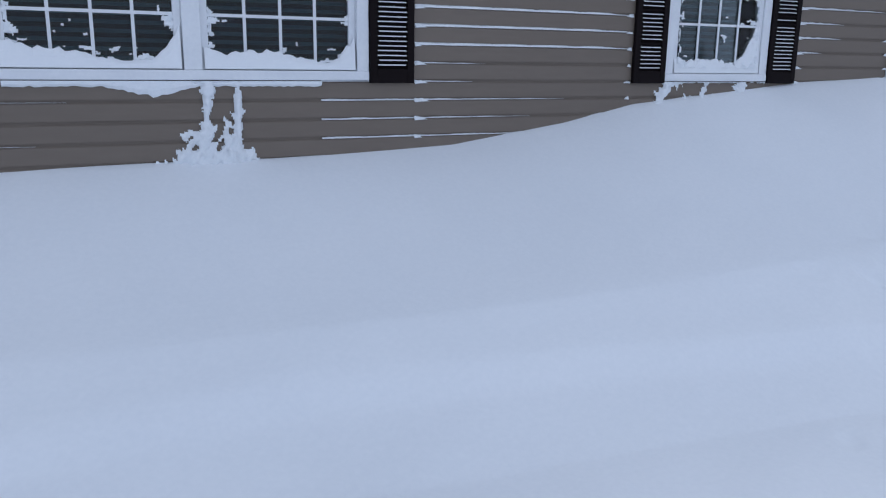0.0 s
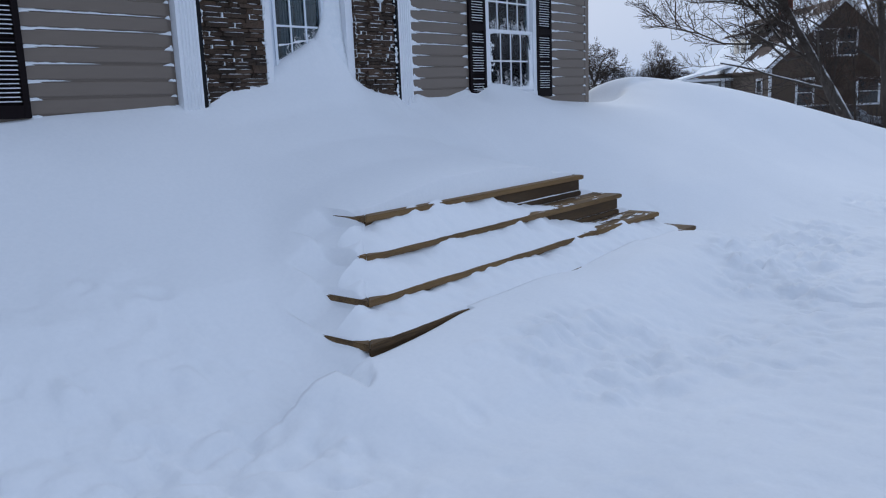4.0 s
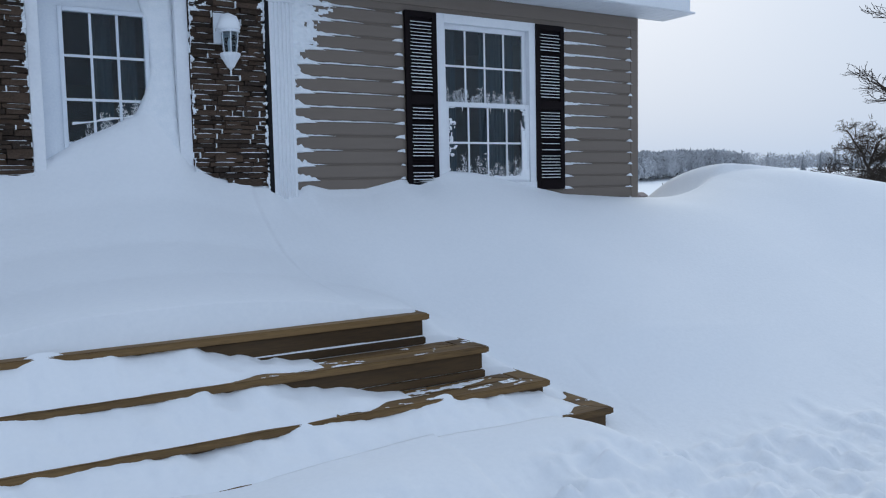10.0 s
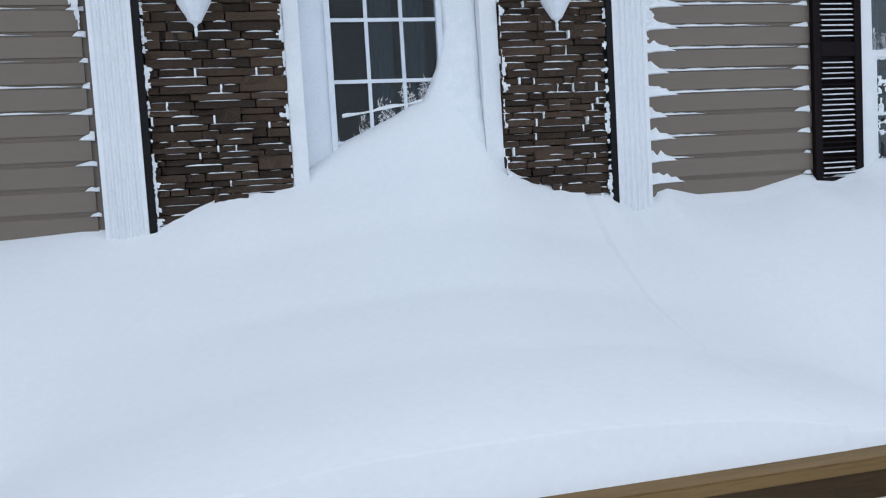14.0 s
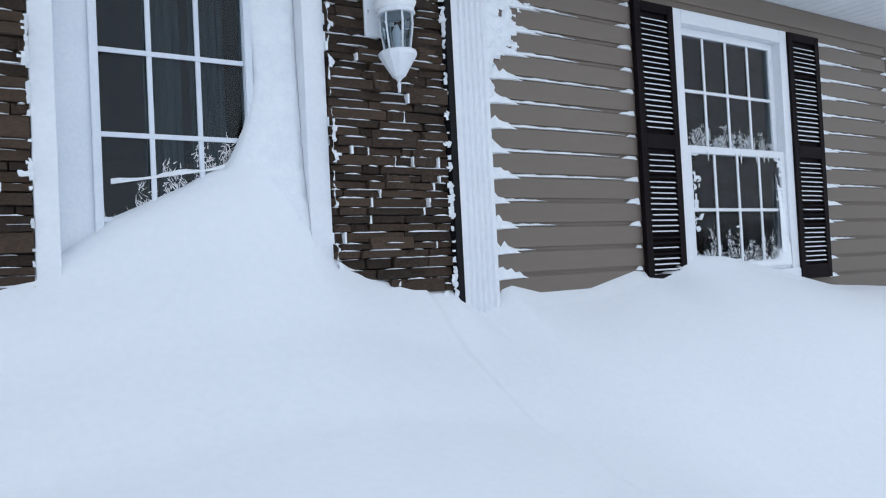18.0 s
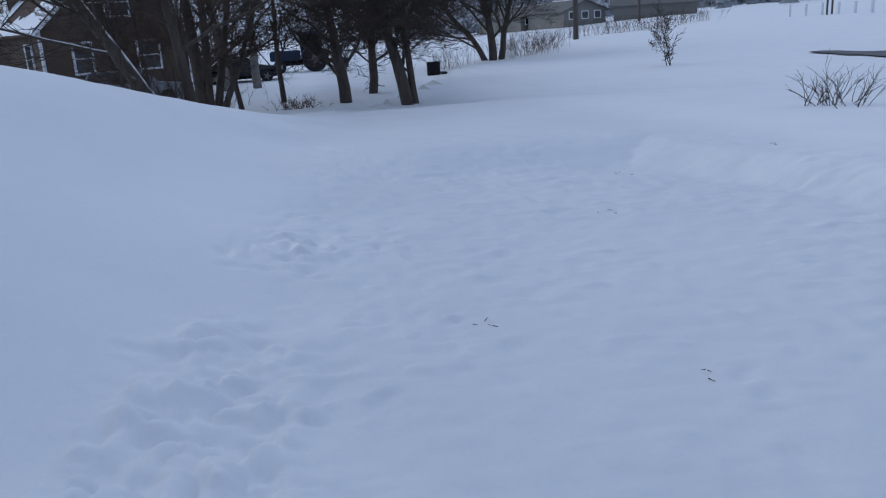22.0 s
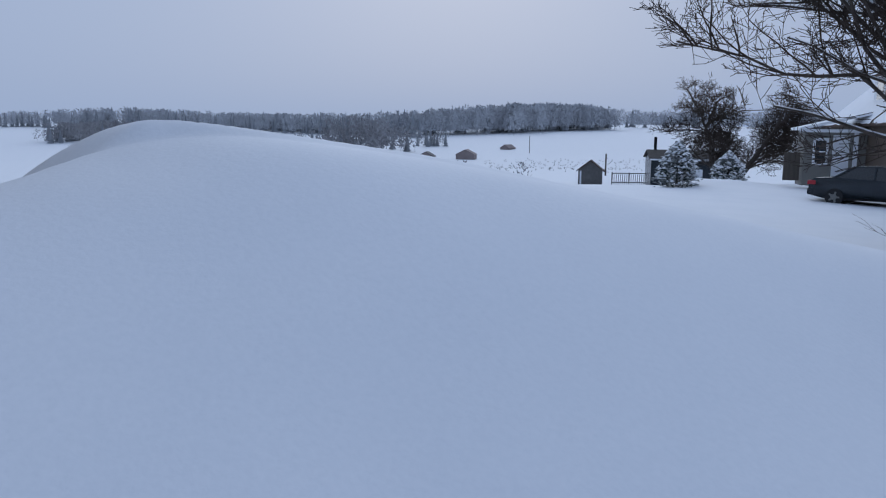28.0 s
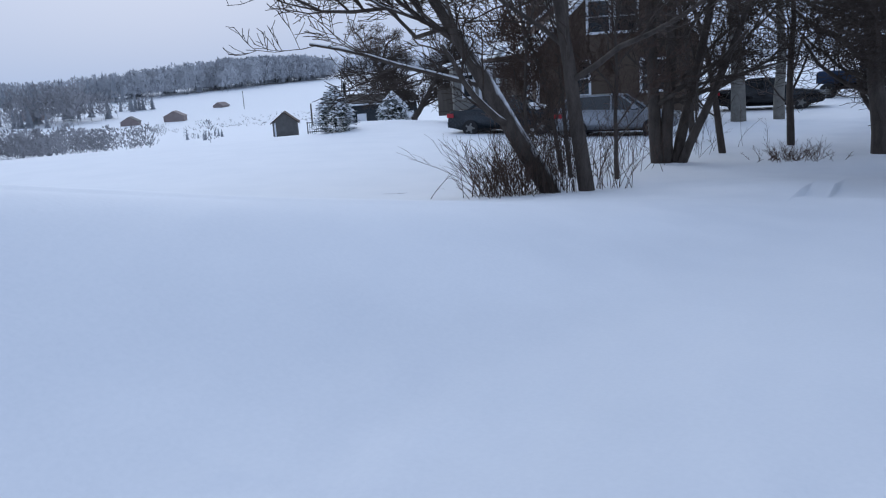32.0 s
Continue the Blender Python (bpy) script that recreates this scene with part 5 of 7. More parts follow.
def grow(r, woods, p, d, length, radius, level, top, s):
    """One branch and, from it, its children. s: the habit of the tree."""
    segs = (7, 6, 5, 4, 3)[min(level, 4)]
    sides = (8, 6, 4, 3, 3)[min(level, 4)]
    pts, radii = [p.copy()], [radius]
    step, dd = length / segs, d.copy()
    thin = s["taper"] if level < top else 0.15
    for i in range(segs):
        wob = s["gnarl"] * (1.0 if level else s.get("trunk_gnarl", 0.4))
        dd = (dd + Vector((r.gauss(0, wob), r.gauss(0, wob), r.gauss(0, wob) + s["up"] * (0.3 if level else 0.05)))).normalized()
        p = p + dd * step
        pts.append(p.copy())
        radii.append(max(radius * (1 - (1 - thin) * (i + 1) / segs), s["least"]))
    if level == 1:
        woods.append(Wood())
    (woods[0] if level == 0 else woods[-1] if level == 1 else woods[1]).limb(pts, radii, sides)
    if level >= top:
        return
    count = s["kids"][min(level, len(s["kids"]) - 1)]
    for i in range(count):
        t = s["bare"] + (1 - s["bare"]) * (i + r.random()) / count if level == 0 else 0.15 + 0.85 * (i + r.random()) / count
        j = min(int(t * segs), segs - 1)
        q = pts[j].lerp(pts[j + 1], t * segs - j)
        along = (pts[j + 1] - pts[j]).normalized()
        side = along.orthogonal().normalized()
        side.rotate(Matrix.Rotation(r.uniform(0, 2 * math.pi), 3, along))
        a = radians(r.uniform(*s["angle"]))
        nd = along * math.cos(a) + side * math.sin(a)
        nd.z = max(nd.z + s["up"] * 0.4, 0.45 if level == 0 else -0.12)
        grow(r, woods, q, nd.normalized(), length * r.uniform(*s["ratio"]) * (1.15 - 0.5 * t if level else 1.0), max(radii[j] * r.uniform(0.26, 0.46), s["least"]), level + 1, top, s)
    if level:
        return
    for _ in range(s.get("fork", 2)):
        nd = (dd + Vector((r.gauss(0, 0.35), r.gauss(0, 0.35), 0.1))).normalized()
        grow(r, woods, p, nd, length * r.uniform(0.5, 0.75), radii[-1] * 0.9, 1, top, s)


HABIT = dict(gnarl=0.12, up=0.12, taper=0.45, kids=(9, 7, 6, 7), bare=0.35, angle=(30, 65), ratio=(0.42, 0.62), least=0.0062)


def tree(name, stems, label, seed, habit=None, top=4, material=None, group="", category="tree", twig=None):
    """Stems: base x, y, lean x, lean y, length of the bole, radius."""
    r = random.Random(seed)
    s = dict(HABIT)
    s.update(habit or {})
    x0, y0 = stems[0][:2]
    z0 = height(x0, y0) - 0.08
    t = empty(name, x0, y0, z0, label, category, group)
    for x, y, lx, ly, length, radius in stems:
        woods = [Wood(), Wood()]
        zz = height(x, y) - 0.12 - z0
        grow(r, woods, Vector((x - x0, y - y0, zz)), Vector((lx, ly, 1)).normalized(), length, radius, 0, top, s)
        part("trunk", woods[0].mesh("trunk", material or BARK), None, t)
        for limb in woods[2:]:
            part("limb", limb.mesh("limb", material or BARK), None, t)
        tagged(part("crown", woods[1].mesh("crown", twig or TWIG), None, t), "bare winter twigs", kind="stuff")
    return t


WILLOW = dict(gnarl=0.13, up=0.10, kids=(8, 6, 6, 5), bare=0.30, ratio=(0.40, 0.66), angle=(28, 66), fork=3)
# the leaning willow with its long limb over the lawn, and its upright neighbour
wl_ = tree("willow", [(14.31, -0.64, -0.22, 0.46, 4.6, 0.19)], "leaning willow with furrowed bark, snow on its limbs and bare twigs", 21, WILLOW, material=BARK_SNOWY, group="yard trees")
r_ = random.Random(5)
for a, b, c, rad in (((-0.55, 1.45, 2.75), (-0.95, 3.7, 3.35), (-1.2, 5.7, 3.95), 0.042), ((-0.7, 1.9, 3.3), (-1.3, 3.7, 4.7), (-1.7, 5.2, 5.9), 0.036), ((-0.35, 1.1, 2.2), (-1.6, 2.3, 4.2), (-2.4, 3.0, 6.0), 0.032)):
    woods = (Wood(), Wood())
    pts = [Vector(a).lerp(Vector(b), t) for t in (0, 0.25, 0.5, 0.75)] + [Vector(b).lerp(Vector(c), t) for t in (0, 0.33, 0.66, 1)]
    pts = [p + Vector((r_.gauss(0, 0.06), r_.gauss(0, 0.06), r_.gauss(0, 0.10))) for p in pts]
    woods[0].limb(pts, [rad * (1 - 0.1 * i) for i in range(8)], 6)
    s_ = dict(HABIT)
    s_.update(WILLOW)
    for i in range(16):
        j = min(1 + int(i / 16 * 6.5), 6)
        q = pts[j].lerp(pts[j + 1] if j < 7 else pts[j], r_.random())
        nd = (pts[min(j + 1, 7)] - pts[j - 1]).normalized() * 0.9 + Vector((r_.gauss(0, 0.3), r_.gauss(0, 0.3), r_.uniform(-0.1, 0.9)))
        grow(r_, woods, q, nd.normalized(), r_.uniform(0.7, 1.7), 0.02, 2, 4, s_)
    part("limb", woods[0].mesh("limb", BARK), None, wl_)
    tagged(part("crown", woods[1].mesh("crown", TWIG), None, wl_), "bare winter twigs", kind="stuff")
tree("willow", [(14.40, -1.15, -0.06, 0.16, 5.0, 0.14)], "upright willow with dark bark and bare twigs", 22, WILLOW, group="yard trees")
tree("maple", [(21.25, -0.35, -0.08, 0.14, 5.6, 0.17), (21.35, -0.53, 0.1, 0.03, 6.0, 0.16), (21.45, -0.7, 0.14, -0.16, 5.4, 0.14), (21.35, -0.85, 0.0, -0.3, 4.8, 0.11)],
     "several-stemmed dark maple with snow in its crotch", 23, dict(bare=0.2, kids=(9, 6, 7, 5), angle=(30, 75), up=0.16), group="yard trees")
tree("apple_tree", [(16.9, -6.4, 0.04, 0.34, 4.4, 0.18), (17.0, -6.62, 0.05, -0.03, 3.8, 0.11)], "old leaning apple tree with a dense bare crown", 24,
     dict(gnarl=0.2, kids=(13, 8, 8, 6), bare=0.24, ratio=(0.46, 0.66), up=0.03, angle=(38, 82)), group="yard trees")
tree("apple_tree", [(24.4, -4.9, 0.0, -0.10, 4.6, 0.23)], "old apple tree with a stout trunk and a dense bare crown", 25, dict(gnarl=0.2, kids=(14, 8, 8, 6), bare=0.2, ratio=(0.46, 0.66), up=0.03, angle=(38, 82)), group="yard trees")
tree("apple_tree", [(27.8, -6.1, 0.05, -0.08, 5.0, 0.19)], "apple tree with a dense bare crown behind its neighbour", 26, dict(gnarl=0.2, kids=(13, 8, 8, 6), bare=0.2, ratio=(0.46, 0.66), up=0.03, angle=(38, 82)), group="yard trees")
tree("hawthorn", [(39.5, -13.6, 0.0, 0.1, 5.6, 0.24), (39.8, -14.1, 0.1, -0.35, 5.2, 0.19), (39.6, -13.2, 0.0, 0.45, 5.2, 0.17)], "broad dark many-stemmed thorn tree", 27,
     dict(gnarl=0.16, kids=(12, 8, 7, 6), bare=0.15, ratio=(0.5, 0.72)), group="yard trees")
for i, (x, y, h, rad) in enumerate(((35.25, 0.45, 7.0, 0.30), (35.8, -0.95, 6.6, 0.22))):
    tree("birch", [(x, y, 0.02, 0.03, h, rad)], "pale grey birch trunk with bare twigs", 31 + i, dict(bare=0.5, up=0.2), material=BARK_GREY, group="yard trees")
for i, (x, y, h, rad) in enumerate(((16.6, 0.9, 2.6, 0.05), (17.6, 0.4, 3.0, 0.055), (17.2, -0.7, 3.0, 0.05), (18.6, 1.0, 3.2, 0.06), (24.4, -1.2, 5.0, 0.10), (26.5, -2.6, 5.0, 0.11), (27.5, 0.3, 5.2, 0.11))):
    tree("young_tree", [(x, y, random.Random(i).uniform(-0.1, 0.1), 0.08, h, rad)], "slender young tree with a haze of red-brown twigs", 41 + i, dict(bare=0.2, up=0.22, kids=(9, 6, 6, 4)), group="yard trees", twig=TWIG_RED)
GNARLED = dict(gnarl=0.21, up=0.03, kids=(10, 9, 7, 6), bare=0.16, ratio=(0.50, 0.70), angle=(35, 80), trunk_gnarl=0.7, fork=3, least=0.011)
tree("gnarled_tree", [(47.6, 24.4, -0.20, 0.62, 4.3, 0.25), (47.9, 24.0, 0.18, -0.66, 4.3, 0.24)], "gnarled old apple tree with two twisting stems, bare", 51, GNARLED)


def brush(name, spots, label, seed, tall, material, lean=0.35, stuff=True):
    """A thicket of thin branching shoots."""
    r = random.Random(seed)
    w = Wood()
    for x, y, spread_, n in spots:
        for _ in range(n):
            px, py = x + r.gauss(0, spread_), y + r.gauss(0, spread_)
            h = tall * r.uniform(0.45, 1.1)
            p = Vector((px, py, height(px, py) - 0.05))
            d = Vector((r.gauss(0, lean), r.gauss(0, lean), 1)).normalized()
            bend = Vector((r.gauss(0, 0.22), r.gauss(0, 0.22), 0))
            line = [p + d * h * t + bend * h * t * t - Vector((0, 0, 0.25 * bend.length * h * t * t)) for t in (0, 0.25, 0.5, 0.75, 1)]
            w.limb(line, [0.007, 0.006, 0.005, 0.0035, 0.002], 3)
            for _ in range(r.randint(4, 8)):
                k = r.randint(1, 3)
                a = line[k].lerp(line[k + 1], r.random())
                e = (d + bend + Vector((r.gauss(0, 0.5), r.gauss(0, 0.5), 0.1))).normalized() * h * r.uniform(0.15, 0.42)
                w.limb([a, a + e * 0.6, a + e + Vector((r.gauss(0, 0.04), r.gauss(0, 0.04), -0.02)) * h], [0.0035, 0.0028, 0.0015], 3)
    ob = part(name, w.mesh(name, material), None)
    return tagged(ob, label, "shrub", kind="stuff" if stuff else "")


brush("sucker_shoots", [(14.2, -0.75, 0.22, 60)], "upright dark shoots between the two willow trunks", 61, 1.7, TWIG, 0.10)
brush("shrub", [(13.9, 0.15, 0.32, 110), (14.0, -0.2, 0.28, 70)], "low red-brown shrub at the foot of the willow", 62, 1.15, TWIG_RED, 0.45)
brush("shrub", [(14.9, -1.3, 0.2, 26)], "dry stems beside the willow trunk", 63, 0.9, TWIG_RED, 0.25)
brush("shrub", [(22.2, -3.2, 0.4, 90)], "small dry shrub standing in the snow", 64, 0.55, TWIG_RED, 0.6)
brush("shrub", [(5.45, -11.4, 0.24, 34)], "sparse bare shrub with arching twigs poking out of the snow", 72, 0.62, TWIG, 0.6)
brush("thicket", [(41, -15.2, 0.9, 90), (42.5, -16.6, 0.8, 90), (44, -17.8, 0.7, 70), (38.5, -10.8, 0.8, 60)], "dry brush along the snow bank", 65, 1.5, TWIG_RED, 0.3)
brush("thicket", [(50 + 2 * i, -22 - 2.4 * i, 0.9, 60) for i in range(7)], "pale dry reeds along the road bank", 66, 1.3, TWIG_RED, 0.2)
brush("thicket", [(24, 0.5, 1.3, 50), (19, 0.5, 0.8, 35)], "tangled undergrowth in front of the neighbouring house", 67, 1.6, TWIG_RED, 0.35)
for i, (x, y, h) in enumerate(((24.2, -17.2, 1.5),)):
    tree("sapling", [(x, y, 0.3, -0.1, h, 0.025), (x + 0.1, y + 0.1, -0.2, 0.3, h * 0.8, 0.02), (x - 0.1, y, 0.1, 0.4, h * 0.7, 0.018)], "small bare sapling poking out of the snow", 71 + i, dict(bare=0.2, kids=(6, 5, 4), up=0.1), top=3, category="shrub")

# weeds and a fallen stick on the snow
r_ = random.Random(14)
for x, y, z_ in ((14.0, 2.24, 0.0), (-1.6, -4.85, 0), (2.0, -6.9, 0), (0.4, -6.2, 0), (-2.4, -5.6, 0), (1.9, -8.4, 0), (-3.9, -4.6, 0)):
    w = Wood()
    g = height(x, y) + 0.012
    for _ in range(3):
        p = Vector((x + r_.gauss(0, 0.05), y + r_.gauss(0, 0.05), g))
        a = r_.uniform(0, 6.3)
        w.limb([p, p + Vector((math.cos(a), math.sin(a), 0.1)) * r_.uniform(0.02, 0.07) * (4 if x > 10 else 1)], [0.0025, 0.0012], 4)
    tagged(part("twig_litter", w.mesh("twig_litter", TWIG), None), "broken twigs lying on the snow", "twig", "twigs on the snow")

# ---------------------------------------------------------------- snow-laden spruces


def spruce(x, y, h, wide, label, seed):
    r = random.Random(seed)
    z0 = height(x, y) - 0.1
    t = empty("spruce", x, y, z0, label, "spruce", "spruces on the lawn")
    w = Wood()
    w.limb([Vector((0, 0, 0)), Vector((0, 0, h * 0.95))], [0.06, 0.01], 6)
    part("trunk", w.mesh("trunk", BARK), None, t)
    vs, fs = [], []
    n = 1500
    for i in range(n):
        u = r.random() ** 0.75
        zz = h * (0.03 + 0.95 * u)
        rad = wide * (1 - u ** 2.6) * (0.78 + 0.5 * u * (1 - u)) * r.uniform(0.45, 1.08) * (0.9 + 0.25 * math.sin(7 * u + i % 5))
        a = r.uniform(0, 2 * math.pi)
        c = Vector((rad * math.cos(a), rad * math.sin(a), zz - 0.12 * rad))
        out = Vector((math.cos(a), math.sin(a), r.uniform(-0.1, 0.5))).normalized()
        side = Vector((-math.sin(a), math.cos(a), 0))
        l, b = r.uniform(0.10, 0.2), r.uniform(0.035, 0.07)
        k = len(vs)
        vs += [c - side * b, c + out * l * 0.5 + Vector((0, 0, b * 0.5)), c + side * b, c + out * l + Vector((0, 0, -0.03)), c - out * l * 0.4]
        fs += [(k + 4, k + 2, k + 1), (k + 4, k + 1, k), (k, k + 1, k + 3), (k + 1, k + 2, k + 3)]
    me = bpy.data.meshes.new("boughs")
    me.from_pydata([tuple(v) for v in vs], [], fs)
    me.materials.append(FIR)
    tagged(part("foliage", me, None, t), "needle boughs loaded with snow", kind="stuff")
    vs, fs = [], []
    for i in range(420):
        u = r.random() ** 0.8
        zz, a = h * (0.06 + 0.95 * u), r.uniform(0, 2 * math.pi)
        rad = wide * (1 - u ** 2.6) * (0.78 + 0.5 * u * (1 - u)) * r.uniform(0.8, 1.08)
        c = Vector((rad * math.cos(a), rad * math.sin(a), zz))
        s = r.uniform(0.05, 0.13)
        k = len(vs)
        ring = [c + Vector((math.cos(t_) * s * r.uniform(0.6, 1.2), math.sin(t_) * s * r.uniform(0.6, 1.2), -0.03)) for t_ in (0, 1.26, 2.5, 3.8, 5.0)]
        vs += ring + [c + Vector((0, 0, s * 0.5))]
        fs += [(k + j, k + (j + 1) % 5, k + 5) for j in range(5)]
    me = bpy.data.meshes.new("snow_load")
    me.from_pydata([tuple(v) for v in vs], [], fs)
    me.shade_smooth()
    me.materials.append(SNOW)
    tagged(part("snow_load", me, None, t), "lumps of snow lying on the boughs", kind="stuff")


spruce(30.4, 16.4, 2.05, 0.98, "bushy young spruce loaded with snow on the lawn", 1)
spruce(37.3, 18.0, 1.75, 0.95, "small spruce loaded with snow in front of the apple tree", 2)

# ---------------------------------------------------------------- the neighbouring farmhouse
HB = 37.0
nb = empty("farmhouse", 33.0, 7.9, height(33.0, 7.9) + 0.20, "brown clapboard farmhouse with white trim, a dormer and a brick chimney", "house", rz=HB)
W2, LEN, EV, AP = 6.9, 13.2, 3.0, 6.1


bm = bmesh.new()
prism(bm, [(0, 0), (0, EV), (-W2 / 2, AP), (-W2, EV), (-W2, 0)], "x", 0.0, LEN)
part("wall", bm, HOUSE_BROWN, nb)
# courses on the gable (turned to -x) and on the long side (turned to +y)
z, row = 0.0, 0
while z < AP - 0.2:
    inset = 0 if z < EV else (z - EV) / (AP - EV) * W2 / 2
    bm = bmesh.new()
    prism(bm, [(-0.022, z), (-0.006, z + 0.17), (0.0, z + 0.17), (0.0, z)], "y", -W2 + inset + 0.05, -inset - 0.05)
    part("clapboard", bm, HOUSE_BROWN, nb)
    if z < EV - 0.1:
        bm = bmesh.new()
        prism(bm, [(0.022, z), (0.006, z + 0.17), (0.0, z + 0.17), (0.0, z)], "x", 0.0, LEN)
        part("clapboard", bm, HOUSE_BROWN, nb)
    z += 0.17
for y0, y1 in ((-0.03, 0.04), (-W2 - 0.04, -W2 + 0.03)):
    part("corner_board", boxm(-0.045, 0.10, y0 - 0.05, y1, 0, EV, bevel=0.006), WHITE, nb, "white corner board")
pitch = math.atan2(AP - EV, W2 / 2)
for sg in (0, 1):
    y_e, y_r = (0.35, -W2 / 2) if sg == 0 else (-W2 - 0.35, -W2 / 2)
    z_e = EV - 0.35 * math.tan(pitch)
    roof_ = bmesh.new()
    prism(roof_, [(y_e, z_e + 0.02), (y_r, AP + 0.02), (y_r, AP + 0.14), (y_e, z_e + 0.12)], "x", -0.3, LEN + 0.3)
    rf = part("roof_slope", roof_, ROOF_BROWN, nb, "brown shingle roof")
    bm = bmesh.new()
    prism(bm, [(y_e, z_e - 0.06), (y_r, AP - 0.06), (y_r, AP + 0.135), (y_e, z_e + 0.115)], "x", -0.36, -0.302)
    part("rake_board", bm, WHITE, rf, "white rake board")
    # snow in broken sheets on the lower slope
    bm = bmesh.new()
    r_ = random.Random(3 + sg)
    for x0, x1, t0, t1 in ((-0.25, 2.1, 0.0, 0.80), (2.1, 4.6, 0.0, 0.22), (4.9, LEN + 0.2, 0.0, 0.75), (2.2, 4.8, 0.72, 0.86)):
        n = 14
        low, up = [], []
        for i in range(n + 1):
            x = x0 + (x1 - x0) * i / n
            a, b = max(0, t0 + r_.gauss(0, 0.01)), min(0.97, t1 + r_.gauss(0, 0.04))
            low.append([bm.verts.new((x, y_e + (y_r - y_e) * q, z_e + 0.125 + (AP - z_e) * q + o)) for q, o in ((a, 0.0), (a + 0.02, 0.07), (b - 0.03, 0.05), (b, 0.01))])
        for p, q in zip(low, low[1:]):
            for j in range(3):
                bm.faces.new((p[j], p[j + 1], q[j + 1], q[j]))
    bmesh.ops.recalc_face_normals(bm, faces=bm.faces)
    part("snow_sheet", bm, SNOW, rf, "broken sheets of snow on the shingles")


def far_window(parent, x, y, z, w, h, facing):
    """A white-framed window on the long side ('y', turned to +y) or the gable ('x', turned to -x)."""
    wn_ = empty("house_window", 0, 0, 0)
    wn_.parent = parent
    def bx(name, mt, a0, a1, d0, d1, z0, z1, own=None):
        bm = bmesh.new()
        box(bm, *((-d1, -d0, a0, a1) if facing == "x" else (a0, a1, d0, d1)), z0, z1)
        p = part(name, bm, mt, own or wn_)
        return p
    c = y if facing == "x" else x
    d = 0.0 if facing == "x" else 0.0
    o = (x if facing == "x" else y)
    for a in ((c - w / 2 - 0.1, c - w / 2, z - 0.1, z + h + 0.12), (c + w / 2, c + w / 2 + 0.1, z - 0.1, z + h + 0.12), (c - w / 2, c + w / 2, z + h, z + h + 0.12), (c - w / 2, c + w / 2, z - 0.1, z)):
        bx("frame", WHITE, a[0], a[1], d - 0.03, d + 0.06, a[2], a[3])
    bx("rail", WHITE, c - w / 2, c + w / 2, d, d + 0.035, z + h / 2 - 0.03, z + h / 2 + 0.03)
    bx("pane", CAR_GLASS, c - w / 2, c + w / 2, d - 0.02, d + 0.028, z, z + h)
    wn_.location = (o, 0, 0) if facing == "x" else (0, o, 0)
    return wn_


for y, z, w, h in ((-1.75, 1.0, 0.75, 1.25), (-4.9, 1.0, 1.0, 1.2), (-2.6, 3.45, 0.85, 1.2), (-3.75, 3.45, 0.85, 1.2)):
    far_window(nb, -0.024, y, z, w, h, "x")
far_window(nb, 1.4, 0.024, 1.1, 0.7, 1.2, "y")
# dormer on the long slope
dm = empty("dormer", 0, 0, 0)
dm.parent = nb
part("dormer_wall", boxm(5.9, 9.3, -2.6, -0.95, 3.5, 5.05), HOUSE_BROWN, dm)
part("dormer_front", boxm(5.95, 9.25, -0.95, -0.90, 3.6, 5.0), WHITE, dm, "white dormer front")
part("pane", boxm(6.5, 7.5, -0.90, -0.885, 3.9, 4.8), CAR_GLASS, dm)
part("pane", boxm(7.75, 8.75, -0.90, -0.885, 3.9, 4.8), CAR_GLASS, dm)
bm = bmesh.new()
prism(bm, [(-0.55, 4.98), (-3.4, 6.1), (-3.4, 6.22), (-0.55, 5.10)], "x", 5.65, 9.55)
part("dormer_roof", bm, ROOF_BROWN, dm)
bm = bmesh.new()
prism(bm, [(-0.54, 5.104), (-1.6, 5.53), (-1.6, 5.57), (-0.56, 5.18)], "x", 5.65, 9.55)
part("snow_sheet", bm, SNOW, dm, "snow on the dormer roof")
bm = bmesh.new()
zc = 5.6
while zc < 7.35:
    box(bm, 7.25, 7.9, -W2 / 2 - 0.32, -W2 / 2 + 0.32, zc, zc + 0.068)
    zc += 0.078
box(bm, 7.27, 7.88, -W2 / 2 - 0.30, -W2 / 2 + 0.30, 5.4, 7.3)
box(bm, 7.18, 7.97, -W2 / 2 - 0.39, -W2 / 2 + 0.39, 7.3, 7.42)
part("chimney", bm, BRICK_RED, nb, "red brick chimney")
# the porch wing with a white door
pw = empty("porch_wing", 0, 0, 0)
pw.parent = nb
part("wing_wall", boxm(6.2, 7.7, 0.03, 2.65, 0, 2.6), HOUSE_GREY, pw, "grey clapboard porch wall")
bm = bmesh.new()
prism(bm, [(-0.0, 3.2), (2.95, 2.5), (2.95, 2.62), (-0.0, 3.34)], "x", 5.9, 8.0)
part("wing_roof", bm, SNOW, pw, "snow-covered porch roof")
part("wing_fascia", boxm(5.86, 5.90, 0.0, 2.95, 2.42, 2.56), WHITE, pw)
far_window(pw, 6.196, 1.95, 1.05, 0.45, 1.0, "x")
part("porch_door", boxm(6.14, 6.19, 0.75, 1.45, 0.35, 2.3, bevel=0.006), WHITE, pw, "white porch door")
part("porch_post", boxm(6.05, 6.2, 0.42, 0.58, 0.2, 2.5), WHITE, pw)
part("lattice_board", boxm(6.6, 6.7, 2.7, 3.4, 0.2, 1.5), POLE_WOOD, pw)

# ---------------------------------------------------------------- vehicles


